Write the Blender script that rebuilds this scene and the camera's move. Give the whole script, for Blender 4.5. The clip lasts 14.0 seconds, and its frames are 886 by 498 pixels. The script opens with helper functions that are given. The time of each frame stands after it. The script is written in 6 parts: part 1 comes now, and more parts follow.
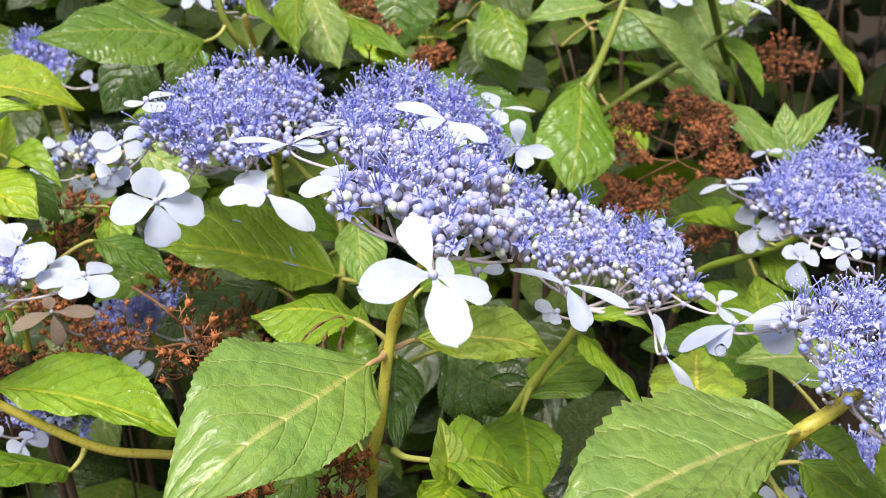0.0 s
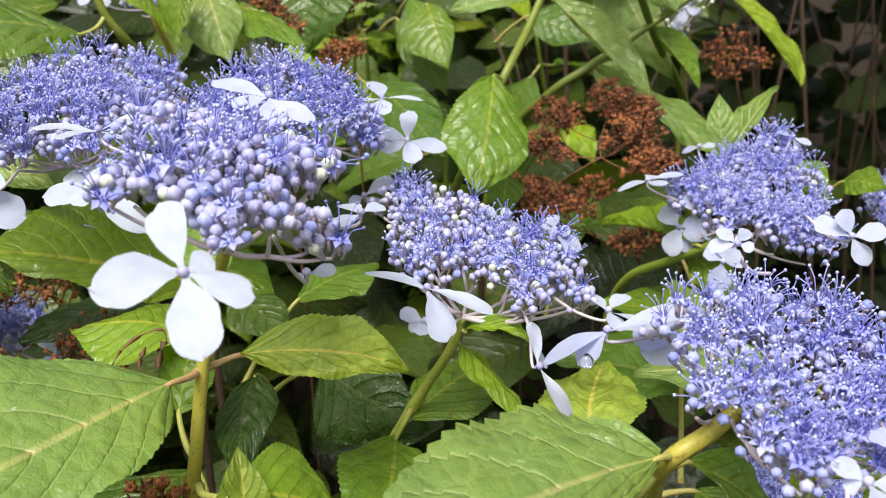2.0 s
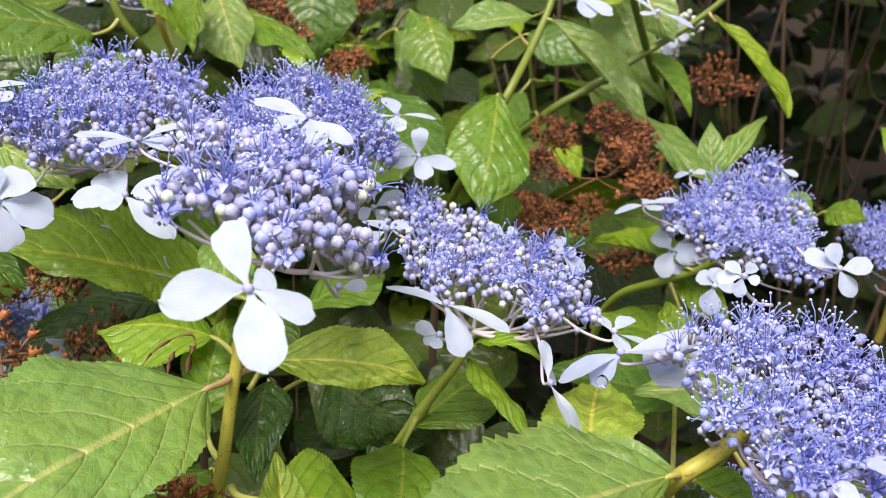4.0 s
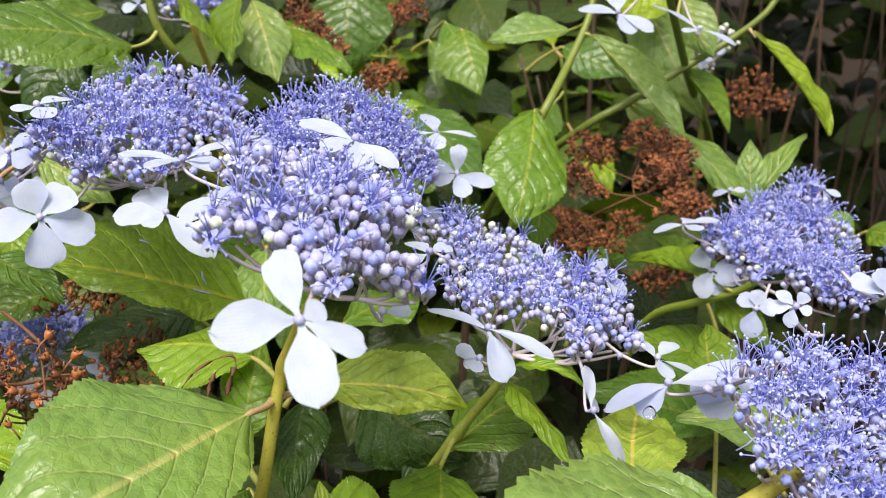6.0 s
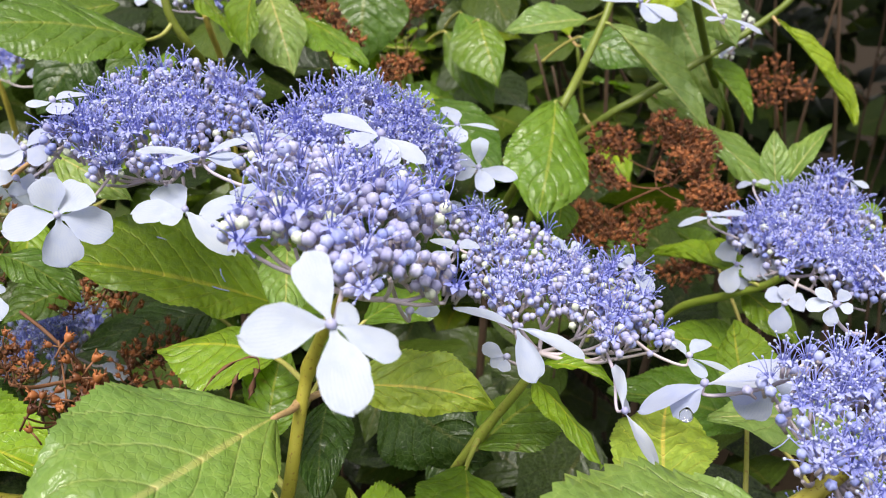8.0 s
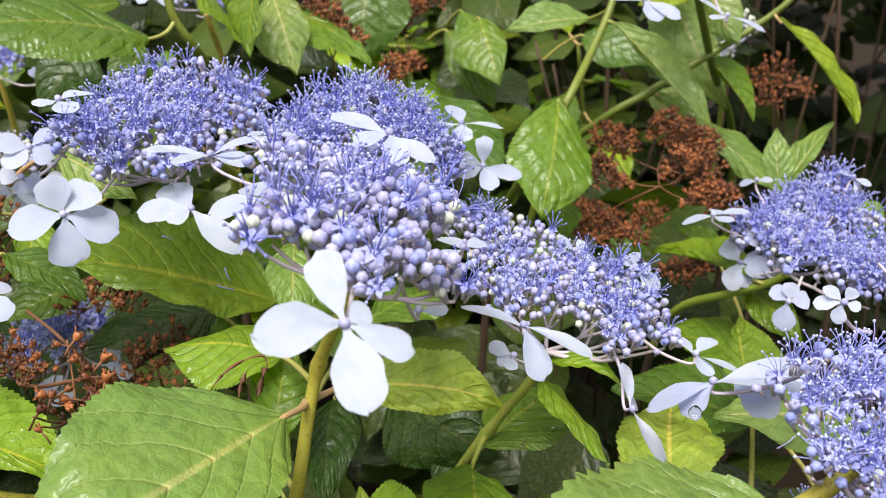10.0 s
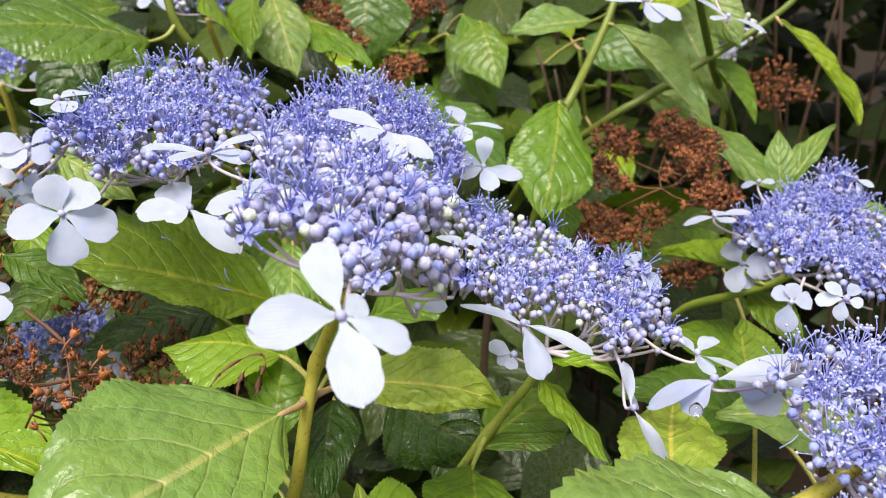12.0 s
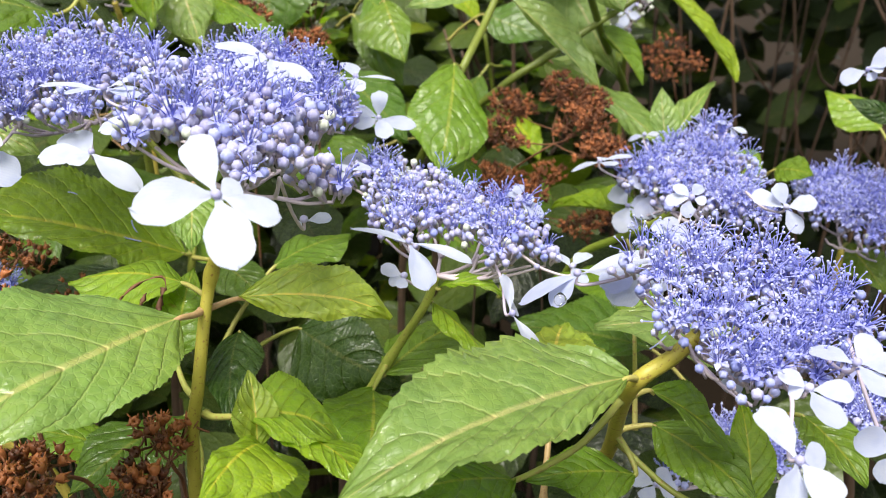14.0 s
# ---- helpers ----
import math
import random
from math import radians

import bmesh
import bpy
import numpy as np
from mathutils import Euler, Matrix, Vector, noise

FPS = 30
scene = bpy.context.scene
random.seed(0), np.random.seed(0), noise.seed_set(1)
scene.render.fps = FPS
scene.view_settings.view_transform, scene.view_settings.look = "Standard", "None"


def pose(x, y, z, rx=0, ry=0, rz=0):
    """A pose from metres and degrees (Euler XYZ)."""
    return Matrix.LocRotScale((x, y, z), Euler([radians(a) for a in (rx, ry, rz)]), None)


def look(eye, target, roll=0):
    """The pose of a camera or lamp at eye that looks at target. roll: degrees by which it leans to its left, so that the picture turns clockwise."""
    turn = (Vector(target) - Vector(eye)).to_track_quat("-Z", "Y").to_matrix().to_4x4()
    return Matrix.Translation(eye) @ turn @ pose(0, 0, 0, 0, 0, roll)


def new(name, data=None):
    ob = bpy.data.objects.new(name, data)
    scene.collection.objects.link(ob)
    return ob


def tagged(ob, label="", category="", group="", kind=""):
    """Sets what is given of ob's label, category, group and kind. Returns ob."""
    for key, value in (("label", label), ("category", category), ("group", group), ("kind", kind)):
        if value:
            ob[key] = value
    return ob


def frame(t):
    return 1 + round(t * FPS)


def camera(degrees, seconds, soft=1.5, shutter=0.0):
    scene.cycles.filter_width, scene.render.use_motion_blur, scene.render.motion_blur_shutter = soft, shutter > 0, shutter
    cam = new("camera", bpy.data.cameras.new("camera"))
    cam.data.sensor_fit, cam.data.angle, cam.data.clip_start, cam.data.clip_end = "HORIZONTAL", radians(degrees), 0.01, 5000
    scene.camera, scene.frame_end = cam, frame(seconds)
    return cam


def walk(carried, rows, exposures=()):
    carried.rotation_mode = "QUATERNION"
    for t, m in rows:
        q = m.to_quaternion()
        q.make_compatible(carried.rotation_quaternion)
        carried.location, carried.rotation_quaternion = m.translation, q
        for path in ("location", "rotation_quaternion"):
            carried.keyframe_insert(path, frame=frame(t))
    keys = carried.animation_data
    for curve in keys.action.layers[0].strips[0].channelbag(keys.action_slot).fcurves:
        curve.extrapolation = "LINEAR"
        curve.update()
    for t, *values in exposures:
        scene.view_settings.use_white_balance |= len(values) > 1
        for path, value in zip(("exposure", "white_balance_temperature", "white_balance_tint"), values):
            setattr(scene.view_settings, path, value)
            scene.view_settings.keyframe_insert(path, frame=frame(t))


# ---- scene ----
cam = camera(52.0, 14.0, soft=1.0)
PATH = [
    (0, (0.0, 0.018, 1.096), (-0.005, 1.86, 0.318), -0.2),
    (0.5, (-0.023, 0.046, 1.089), (-0.135, 1.907, 0.365), 0.5),
    (1, (-0.017, 0.052, 1.077), (-0.167, 1.911, 0.357), 0.1),
    (1.5, (0.006, 0.051, 1.08), (-0.115, 1.91, 0.353), -0.0),
    (2, (0.052, 0.057, 1.072), (0.05, 1.916, 0.333), -1.0),
    (2.2, (0.056, 0.066, 1.068), (0.076, 1.925, 0.332), -1.3),
    (4.3, (0.028, 0.043, 1.085), (0.106, 1.901, 0.349), 2.7),
    (4.5, (0.026, 0.042, 1.086), (0.101, 1.901, 0.354), 2.8),
    (5, (0.025, 0.049, 1.087), (0.08, 1.914, 0.364), 2.9),
    (5.5, (0.03, 0.052, 1.086), (0.066, 1.917, 0.363), 2.6),
    (6, (0.025, 0.052, 1.087), (0.055, 1.914, 0.358), 2.6),
    (6.5, (0.022, 0.055, 1.087), (0.044, 1.915, 0.351), 2.5),
    (7, (0.02, 0.059, 1.087), (0.034, 1.916, 0.345), 2.3),
    (7.5, (0.017, 0.061, 1.086), (0.031, 1.917, 0.342), 2.2),
    (8, (0.019, 0.06, 1.086), (0.031, 1.914, 0.337), 2.1),
    (10.5, (0.014, 0.06, 1.086), (0.034, 1.913, 0.332), 2.1),
    (11, (0.013, 0.059, 1.084), (0.033, 1.91, 0.329), 2.1),
    (11.5, (0.014, 0.059, 1.086), (0.03, 1.916, 0.342), 2.0),
    (12, (0.017, 0.06, 1.082), (0.028, 1.921, 0.348), 1.9),
    (12.5, (0.019, 0.055, 1.082), (0.029, 1.916, 0.348), 1.8),
    (13, (0.016, 0.048, 1.081), (0.028, 1.91, 0.351), 1.8),
    (13.5, (0.019, 0.038, 1.075), (0.036, 1.903, 0.352), 1.5),
    (14, (0.034, 0.026, 1.062), (0.183, 1.891, 0.355), 1.0),
]
walk(cam, [(t, look(eye, target, roll)) for t, eye, target, roll in PATH],
     exposures=[(0, 1.08), (0.5, 0.82), (1.0, 0.80), (1.5, 0.83), (2.2, 0.93), (4.5, 0.94), (8.0, 0.90), (10.5, 0.89), (13.0, 0.95), (14.0, 1.10)])
cam.data.dof.use_dof = True
cam.data.dof.focus_distance = 0.295
cam.data.dof.aperture_fstop = 24.0

# ---- world and light ----
SUN_UP, SUN_TURN = 65.0, 205.0
world = bpy.data.worlds.new("sky")
scene.world = world
world.use_nodes = True
wn = world.node_tree.nodes
sky = wn.new("ShaderNodeTexSky")
sky.sky_type, sky.sun_disc = "NISHITA", False
sky.sun_elevation, sky.sun_rotation = radians(SUN_UP), radians(SUN_TURN)
haze = wn.new("ShaderNodeHueSaturation")
haze.inputs["Saturation"].default_value = 0.06
world.node_tree.links.new(sky.outputs[0], haze.inputs["Color"])
world.node_tree.links.new(haze.outputs[0], wn["Background"].inputs[0])
wn["Background"].inputs[1].default_value = 0.098
sun = new("sun", bpy.data.lights.new("sun", "SUN"))
sun.data.energy, sun.data.angle, sun.data.color = 3.4, radians(34), (1.0, 0.96, 0.86)
az = radians(SUN_TURN)
sun.matrix_basis = look((0, 0, 0), (-math.sin(az) * math.cos(radians(SUN_UP)), -math.cos(az) * math.cos(radians(SUN_UP)), -math.sin(radians(SUN_UP))))
scene.view_settings.exposure = 0.8


# ---- materials ----
def mat(name):
    m = bpy.data.materials.new(name)
    m.use_nodes = True
    m.node_tree.nodes.clear()
    return m, m.node_tree.nodes, m.node_tree.links


def nd(nodes, kind, **values):
    n = nodes.new(kind)
    for key, value in values.items():
        n.inputs[key].default_value = value
    return n


def op(nodes, links, operation, a, b=None, c=None):
    n = nodes.new("ShaderNodeMath")
    n.operation = operation
    for i, value in enumerate((a, b, c)):
        if value is None:
            continue
        if isinstance(value, (int, float)):
            n.inputs[i].default_value = value
        else:
            links.new(value, n.inputs[i])
    return n.outputs[0]


def mixc(nodes, links, fac, a, b, blend="MIX"):
    n = nodes.new("ShaderNodeMix")
    n.data_type, n.blend_type = "RGBA", blend
    for i, value in ((0, fac), (6, a), (7, b)):
        if isinstance(value, (int, float)):
            n.inputs[i].default_value = value
        elif isinstance(value, tuple):
            n.inputs[i].default_value = (*value, 1)
        else:
            links.new(value, n.inputs[i])
    return n.outputs[2]


def noise_of(nodes, links, vec, scale, detail=3.0):
    n = nd(nodes, "ShaderNodeTexNoise", Scale=scale, Detail=detail)
    links.new(vec, n.inputs["Vector"])
    return n.outputs[0]


def ramp_of(nodes, links, fac, lo, hi):
    n = nodes.new("ShaderNodeMapRange")
    n.interpolation_type = "SMOOTHSTEP"
    n.inputs[1].default_value, n.inputs[2].default_value = lo, hi
    links.new(fac, n.inputs[0])
    return n.outputs[0]


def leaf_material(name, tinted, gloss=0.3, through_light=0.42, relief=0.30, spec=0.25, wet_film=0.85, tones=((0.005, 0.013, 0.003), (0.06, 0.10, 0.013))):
    """Leaf blade: pinnate sunken veins drawn along the leaf's own coordinates, quilting, wet gloss."""
    m, n, l = mat(name)
    uv = n.new("ShaderNodeUVMap")
    sep = n.new("ShaderNodeSeparateXYZ")
    l.new(uv.outputs[0], sep.inputs[0])
    u, v = sep.outputs[0], sep.outputs[1]
    av = op(n, l, "ABSOLUTE", op(n, l, "SUBTRACT", v, 0.5))
    av = op(n, l, "MULTIPLY", av, 2.0)
    geo = n.new("ShaderNodeNewGeometry")
    tex = n.new("ShaderNodeTexCoord")
    wob = noise_of(n, l, tex.outputs["Object"], 60.0)
    # side veins sweep forward from the midrib
    s = op(n, l, "SUBTRACT", op(n, l, "MULTIPLY", u, 6.5), op(n, l, "MULTIPLY", op(n, l, "POWER", av, 1.2), 2.2))
    s = op(n, l, "ADD", s, op(n, l, "MULTIPLY", op(n, l, "SUBTRACT", wob, 0.5), 0.35))
    d = op(n, l, "ABSOLUTE", op(n, l, "SUBTRACT", op(n, l, "FRACT", s), 0.5))
    side = ramp_of(n, l, d, 0.44, 0.498)
    mid = op(n, l, "SUBTRACT", 1.0, ramp_of(n, l, av, 0.018, 0.06))
    # net of small veins
    vor = nd(n, "ShaderNodeTexVoronoi", Scale=420.0)
    vor.feature = "DISTANCE_TO_EDGE"
    l.new(tex.outputs["Object"], vor.inputs["Vector"])
    net = op(n, l, "SUBTRACT", 1.0, ramp_of(n, l, vor.outputs[0], 0.0, 0.12))
    info = n.new("ShaderNodeObjectInfo")
    rnd = geo.outputs["Random Per Island"] if not tinted else info.outputs["Random"]
    if tinted:
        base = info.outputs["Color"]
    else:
        # tone differs per leaf; the near-black end stands in for shade
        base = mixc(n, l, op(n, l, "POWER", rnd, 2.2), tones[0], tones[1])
    big = noise_of(n, l, tex.outputs["Object"], 22.0)
    fine = noise_of(n, l, tex.outputs["Object"], 240.0, 5.0)
    col = mixc(n, l, ramp_of(n, l, big, 0.3, 0.75), base, (1.25, 1.12, 0.8), "MULTIPLY")
    col = mixc(n, l, op(n, l, "MULTIPLY", ramp_of(n, l, fine, 0.35, 0.75), 0.55), col, (0.62, 0.72, 0.7), "MULTIPLY")
    col = mixc(n, l, op(n, l, "MULTIPLY", net, 0.16), col, (0.22, 0.31, 0.09))
    col = mixc(n, l, op(n, l, "MULTIPLY", side, 0.36), col, mixc(n, l, 1.0, col, (2.3, 1.75, 2.6), "MULTIPLY"))
    col = mixc(n, l, op(n, l, "MULTIPLY", mid, 0.85), col, mixc(n, l, 1.0, col, (2.1, 1.4, 2.2), "MULTIPLY"))
    # a few brown specks
    spot = noise_of(n, l, tex.outputs["Object"], 95.0, 2.0)
    col = mixc(n, l, op(n, l, "MULTIPLY", ramp_of(n, l, spot, 0.72, 0.78), 0.6), col, (0.12, 0.07, 0.02))
    # cushions between the veins
    vor2 = nd(n, "ShaderNodeTexVoronoi", Scale=125.0, Randomness=0.9)
    vor2.feature = "DISTANCE_TO_EDGE"
    l.new(tex.outputs["Object"], vor2.inputs["Vector"])
    cushion = ramp_of(n, l, vor2.outputs[0], 0.0, 0.32)
    seam = op(n, l, "SUBTRACT", 1.0, ramp_of(n, l, vor2.outputs[0], 0.012, 0.05))
    col = mixc(n, l, op(n, l, "MULTIPLY", seam, 0.2), col, mixc(n, l, 1.0, col, (1.8, 1.5, 2.0), "MULTIPLY"))
    puff = op(n, l, "SUBTRACT", 1.0, op(n, l, "POWER", op(n, l, "MULTIPLY", d, 2.0), 3.0))
    h = op(n, l, "SUBTRACT", op(n, l, "MULTIPLY", big, 0.5), op(n, l, "MULTIPLY", side, 0.16))
    h = op(n, l, "ADD", h, op(n, l, "MULTIPLY", cushion, 0.24))
    h = op(n, l, "ADD", h, op(n, l, "MULTIPLY", puff, 0.16))
    h = op(n, l, "SUBTRACT", h, op(n, l, "MULTIPLY", net, 0.06))
    h = op(n, l, "ADD", h, op(n, l, "MULTIPLY", fine, 0.14))
    bump = nd(n, "ShaderNodeBump", Strength=relief * 3.2, Distance=0.0018)
    l.new(h, bump.inputs["Height"])
    p = nd(n, "ShaderNodeBsdfPrincipled", Roughness=gloss)
    p.inputs["Specular IOR Level"].default_value = spec
    l.new(col, p.inputs["Base Color"])
    wet = noise_of(n, l, tex.outputs["Object"], 45.0)
    l.new(op(n, l, "ADD", op(n, l, "MULTIPLY", ramp_of(n, l, wet, 0.3, 0.7), 0.25), gloss), p.inputs["Roughness"])
    l.new(bump.outputs[0], p.inputs["Normal"])
    # a film of rain water, smoother than the blade under it
    lane = n.new("ShaderNodeCombineXYZ")
    l.new(op(n, l, "MULTIPLY", s, 2.6), lane.inputs[0])
    l.new(op(n, l, "MULTIPLY", v, 7.0), lane.inputs[1])
    l.new(op(n, l, "MULTIPLY", rnd, 40.0), lane.inputs[2])
    film = op(n, l, "ADD", op(n, l, "MULTIPLY", cushion, 0.10), op(n, l, "MULTIPLY", puff, 0.55))
    film = op(n, l, "ADD", film, op(n, l, "MULTIPLY", noise_of(n, l, lane.outputs[0], 1.0, 2.0), 1.1))
    film_bump = nd(n, "ShaderNodeBump", Strength=relief * 2.4, Distance=0.0018)
    l.new(film, film_bump.inputs["Height"])
    p.inputs["Coat Roughness"].default_value = 0.18
    l.new(op(n, l, "MULTIPLY", ramp_of(n, l, noise_of(n, l, tex.outputs["Object"], 30.0), 0.28, 0.5), wet_film), p.inputs["Coat Weight"])
    l.new(film_bump.outputs[0], p.inputs["Coat Normal"])
    t = nd(n, "ShaderNodeBsdfTranslucent")
    l.new(mixc(n, l, 1.0, col, (1.3, 1.35, 0.45), "MULTIPLY"), t.inputs[0])
    mix = nd(n, "ShaderNodeMixShader", Fac=through_light)
    l.new(p.outputs[0], mix.inputs[1])
    l.new(t.outputs[0], mix.inputs[2])
    out = n.new("ShaderNodeOutputMaterial")
    l.new(mix.outputs[0], out.inputs[0])
    return m


def soft_material(name, a, b, rough=0.55, through_light=0.0, scale=400.0, bump_by=0.2, veins=False, spec=0.4, specks=None):
    """Plant tissue in two tones, with grain at two scales."""
    m, n, l = mat(name)
    tex = n.new("ShaderNodeTexCoord")
    info = n.new("ShaderNodeObjectInfo")
    f = noise_of(n, l, tex.outputs["Object"], scale, 4.0)
    g = noise_of(n, l, tex.outputs["Object"], scale * 0.15, 2.0)
    mixf = op(n, l, "ADD", op(n, l, "MULTIPLY", f, 0.45), op(n, l, "MULTIPLY", info.outputs["Random"], 0.55))
    col = mixc(n, l, ramp_of(n, l, mixf, 0.2, 0.8), a, b)
    col = mixc(n, l, op(n, l, "MULTIPLY", ramp_of(n, l, g, 0.4, 0.8), 0.25), col, (0.75, 0.75, 0.8), "MULTIPLY")
    h = f
    if specks:
        dots = noise_of(n, l, tex.outputs["Object"], 850.0, 1.5)
        col = mixc(n, l, op(n, l, "MULTIPLY", ramp_of(n, l, dots, 0.6, 0.68), 0.65), col, specks)
    if veins:
        uv = n.new("ShaderNodeUVMap")
        sep = n.new("ShaderNodeSeparateXYZ")
        l.new(uv.outputs[0], sep.inputs[0])
        fan = op(n, l, "DIVIDE", op(n, l, "SUBTRACT", sep.outputs[1], 0.5), op(n, l, "ADD", op(n, l, "MULTIPLY", sep.outputs[0], 0.8), 0.35))
        fan = op(n, l, "ADD", op(n, l, "MULTIPLY", fan, 11.0), op(n, l, "MULTIPLY", g, 1.3))
        line = op(n, l, "ABSOLUTE", op(n, l, "SUBTRACT", op(n, l, "FRACT", fan), 0.5))
        line = ramp_of(n, l, line, 0.36, 0.5)
        damp = noise_of(n, l, tex.outputs["Object"], 3.2, 3.0)
        col = mixc(n, l, op(n, l, "MULTIPLY", ramp_of(n, l, damp, 0.45, 0.7), 0.4), col, (0.80, 0.84, 0.97), "MULTIPLY")
        col = mixc(n, l, op(n, l, "MULTIPLY", line, 0.40), col, (0.44, 0.50, 0.80))
        h = op(n, l, "SUBTRACT", f, op(n, l, "MULTIPLY", line, 0.8))
    bump = nd(n, "ShaderNodeBump", Strength=bump_by, Distance=0.0006)
    l.new(h, bump.inputs["Height"])
    p = nd(n, "ShaderNodeBsdfPrincipled", Roughness=rough)
    p.inputs["Specular IOR Level"].default_value = spec
    l.new(col, p.inputs["Base Color"])
    l.new(bump.outputs[0], p.inputs["Normal"])
    out = n.new("ShaderNodeOutputMaterial")
    if through_light:
        t = nd(n, "ShaderNodeBsdfTranslucent")
        l.new(col, t.inputs[0])
        mix = nd(n, "ShaderNodeMixShader", Fac=through_light)
        l.new(p.outputs[0], mix.inputs[1])
        l.new(t.outputs[0], mix.inputs[2])
        l.new(mix.outputs[0], out.inputs[0])
    else:
        l.new(p.outputs[0], out.inputs[0])
    return m


LEAF = leaf_material("leaf", True)
# deep leaves: the shrub's inner shade is put into these dark tones
LEAF_FAR_SHADED = leaf_material("leaf_far_shaded", False, gloss=0.32, through_light=0.3, relief=0.25, spec=0.2, wet_film=0.35, tones=((0.004, 0.011, 0.002), (0.06, 0.10, 0.009)))
# hedge leaves keep near-black tones, with their shade in the colour
LEAF_HEDGE_SHADED = leaf_material("leaf_hedge_shaded", False, gloss=0.4, through_light=0.25, relief=0.2, spec=0.3, wet_film=0.1)
STEM = soft_material("stem", (0.33, 0.30, 0.04), (0.48, 0.38, 0.075), 0.45, scale=300, specks=(0.16, 0.07, 0.02))
STEM_GREEN = soft_material("stem_green", (0.085, 0.125, 0.013), (0.16, 0.19, 0.027), 0.42, scale=300, specks=(0.10, 0.09, 0.03))
STEM_LIGHT = soft_material("stem_light", (0.19, 0.25, 0.03), (0.30, 0.31, 0.06), 0.42, scale=300, specks=(0.15, 0.10, 0.03))
PETIOLE_GREEN = soft_material("petiole_green", (0.24, 0.27, 0.05), (0.36, 0.32, 0.09), 0.45, scale=300, specks=(0.24, 0.12, 0.05))
PETIOLE = soft_material("petiole", (0.38, 0.27, 0.11), (0.45, 0.27, 0.14), 0.5, scale=300, specks=(0.24, 0.10, 0.05))
TWIG = soft_material("twig", (0.03, 0.017, 0.010), (0.085, 0.05, 0.03), 0.75, scale=200, bump_by=0.5)
PETAL = soft_material("petal", (0.61, 0.655, 0.86), (0.70, 0.74, 0.89), 0.5, 0.5, 500, 0.25, True)
PETAL_BLUE = soft_material("petal_blue", (0.56, 0.60, 0.84), (0.68, 0.71, 0.87), 0.5, 0.5, 500, 0.25, True)
BUD_BLUE = soft_material("bud_blue", (0.28, 0.32, 0.72), (0.46, 0.49, 0.80), 0.5, 0.25, 500, 0.2)
BUD_PALE = soft_material("bud_pale", (0.38, 0.37, 0.64), (0.52, 0.51, 0.72), 0.5, 0.22, 500, 0.2)
BUD_GREEN = soft_material("bud_green", (0.48, 0.51, 0.43), (0.58, 0.60, 0.53), 0.5, 0.0, 500, 0.2)
STAMEN = soft_material("stamen", (0.25, 0.28, 0.76), (0.40, 0.42, 0.83), 0.55, 0.3, 500, 0.1, spec=0.2)
ANTHER = soft_material("anther", (0.15, 0.16, 0.44), (0.46, 0.49, 0.70), 0.6, 0.0, 700, 0.1)
FERTILE = soft_material("fertile_petal", (0.31, 0.33, 0.78), (0.48, 0.50, 0.85), 0.55, 0.25, 500, 0.2, spec=0.2)
STALK = soft_material("flower_stalk", (0.43, 0.37, 0.46), (0.52, 0.44, 0.47), 0.5, scale=400)
DRY = soft_material("dry_capsule", (0.06, 0.018, 0.007), (0.34, 0.115, 0.038), 0.5, scale=500, bump_by=0.5)
DRY_STALK = soft_material("dry_stalk", (0.09, 0.037, 0.018), (0.20, 0.085, 0.04), 0.7, scale=300, bump_by=0.4)
DRY_PETAL = soft_material("dry_petal", (0.24, 0.16, 0.10), (0.36, 0.26, 0.17), 0.7, 0.15, 300, 0.5, True)
SOIL = soft_material("soil", (0.010, 0.007, 0.005), (0.024, 0.016, 0.010), 0.95, scale=90, bump_by=0.8, spec=0.1)
LITTER = soft_material("leaf_litter", (0.07, 0.04, 0.022), (0.16, 0.095, 0.05), 0.85, scale=120, bump_by=0.5)


def water_material():
    m, n, l = mat("water_drop")
    p = nd(n, "ShaderNodeBsdfPrincipled", Roughness=0.02, IOR=1.33)
    p.inputs["Transmission Weight"].default_value = 1.0
    out = n.new("ShaderNodeOutputMaterial")
    l.new(p.outputs[0], out.inputs[0])
    return m


WATER = water_material()

# ---- mesh helpers ----
ORIGIN = {}


def mesh_of(name, verts, faces, mats, uvs=None, slots=None, smooth=True):
    me = bpy.data.meshes.new(name)
    me.from_pydata([tuple(v) for v in verts], [], faces)
    for m in mats:
        me.materials.append(m)
    if smooth:
        me.polygons.foreach_set("use_smooth", [True] * len(me.polygons))
    if slots is not None:
        me.polygons.foreach_set("material_index", slots)
    if uvs is not None:
        layer = me.uv_layers.new(name="UVMap")
        idx = np.empty(len(me.loops), dtype=np.int32)
        me.loops.foreach_get("vertex_index", idx)
        layer.data.foreach_set("uv", np.asarray(uvs, dtype=np.float32)[idx].ravel())
    me.update()
    return me


def thing(name, base, label, category, group=""):
    ob = new(name)
    ob.empty_display_size = 0.02
    ob.location = base
    ORIGIN[ob] = Vector(base)
    return tagged(ob, label, category, group)


def child(name, me, parent, at, label=""):
    """A mesh whose own origin lies at the world place `at`, under a thing or a part."""
    ob = new(name, me)
    ob.parent = parent
    ob.location = Vector(at) - ORIGIN[parent]
    ORIGIN[ob] = Vector(at)
    return tagged(ob, label)


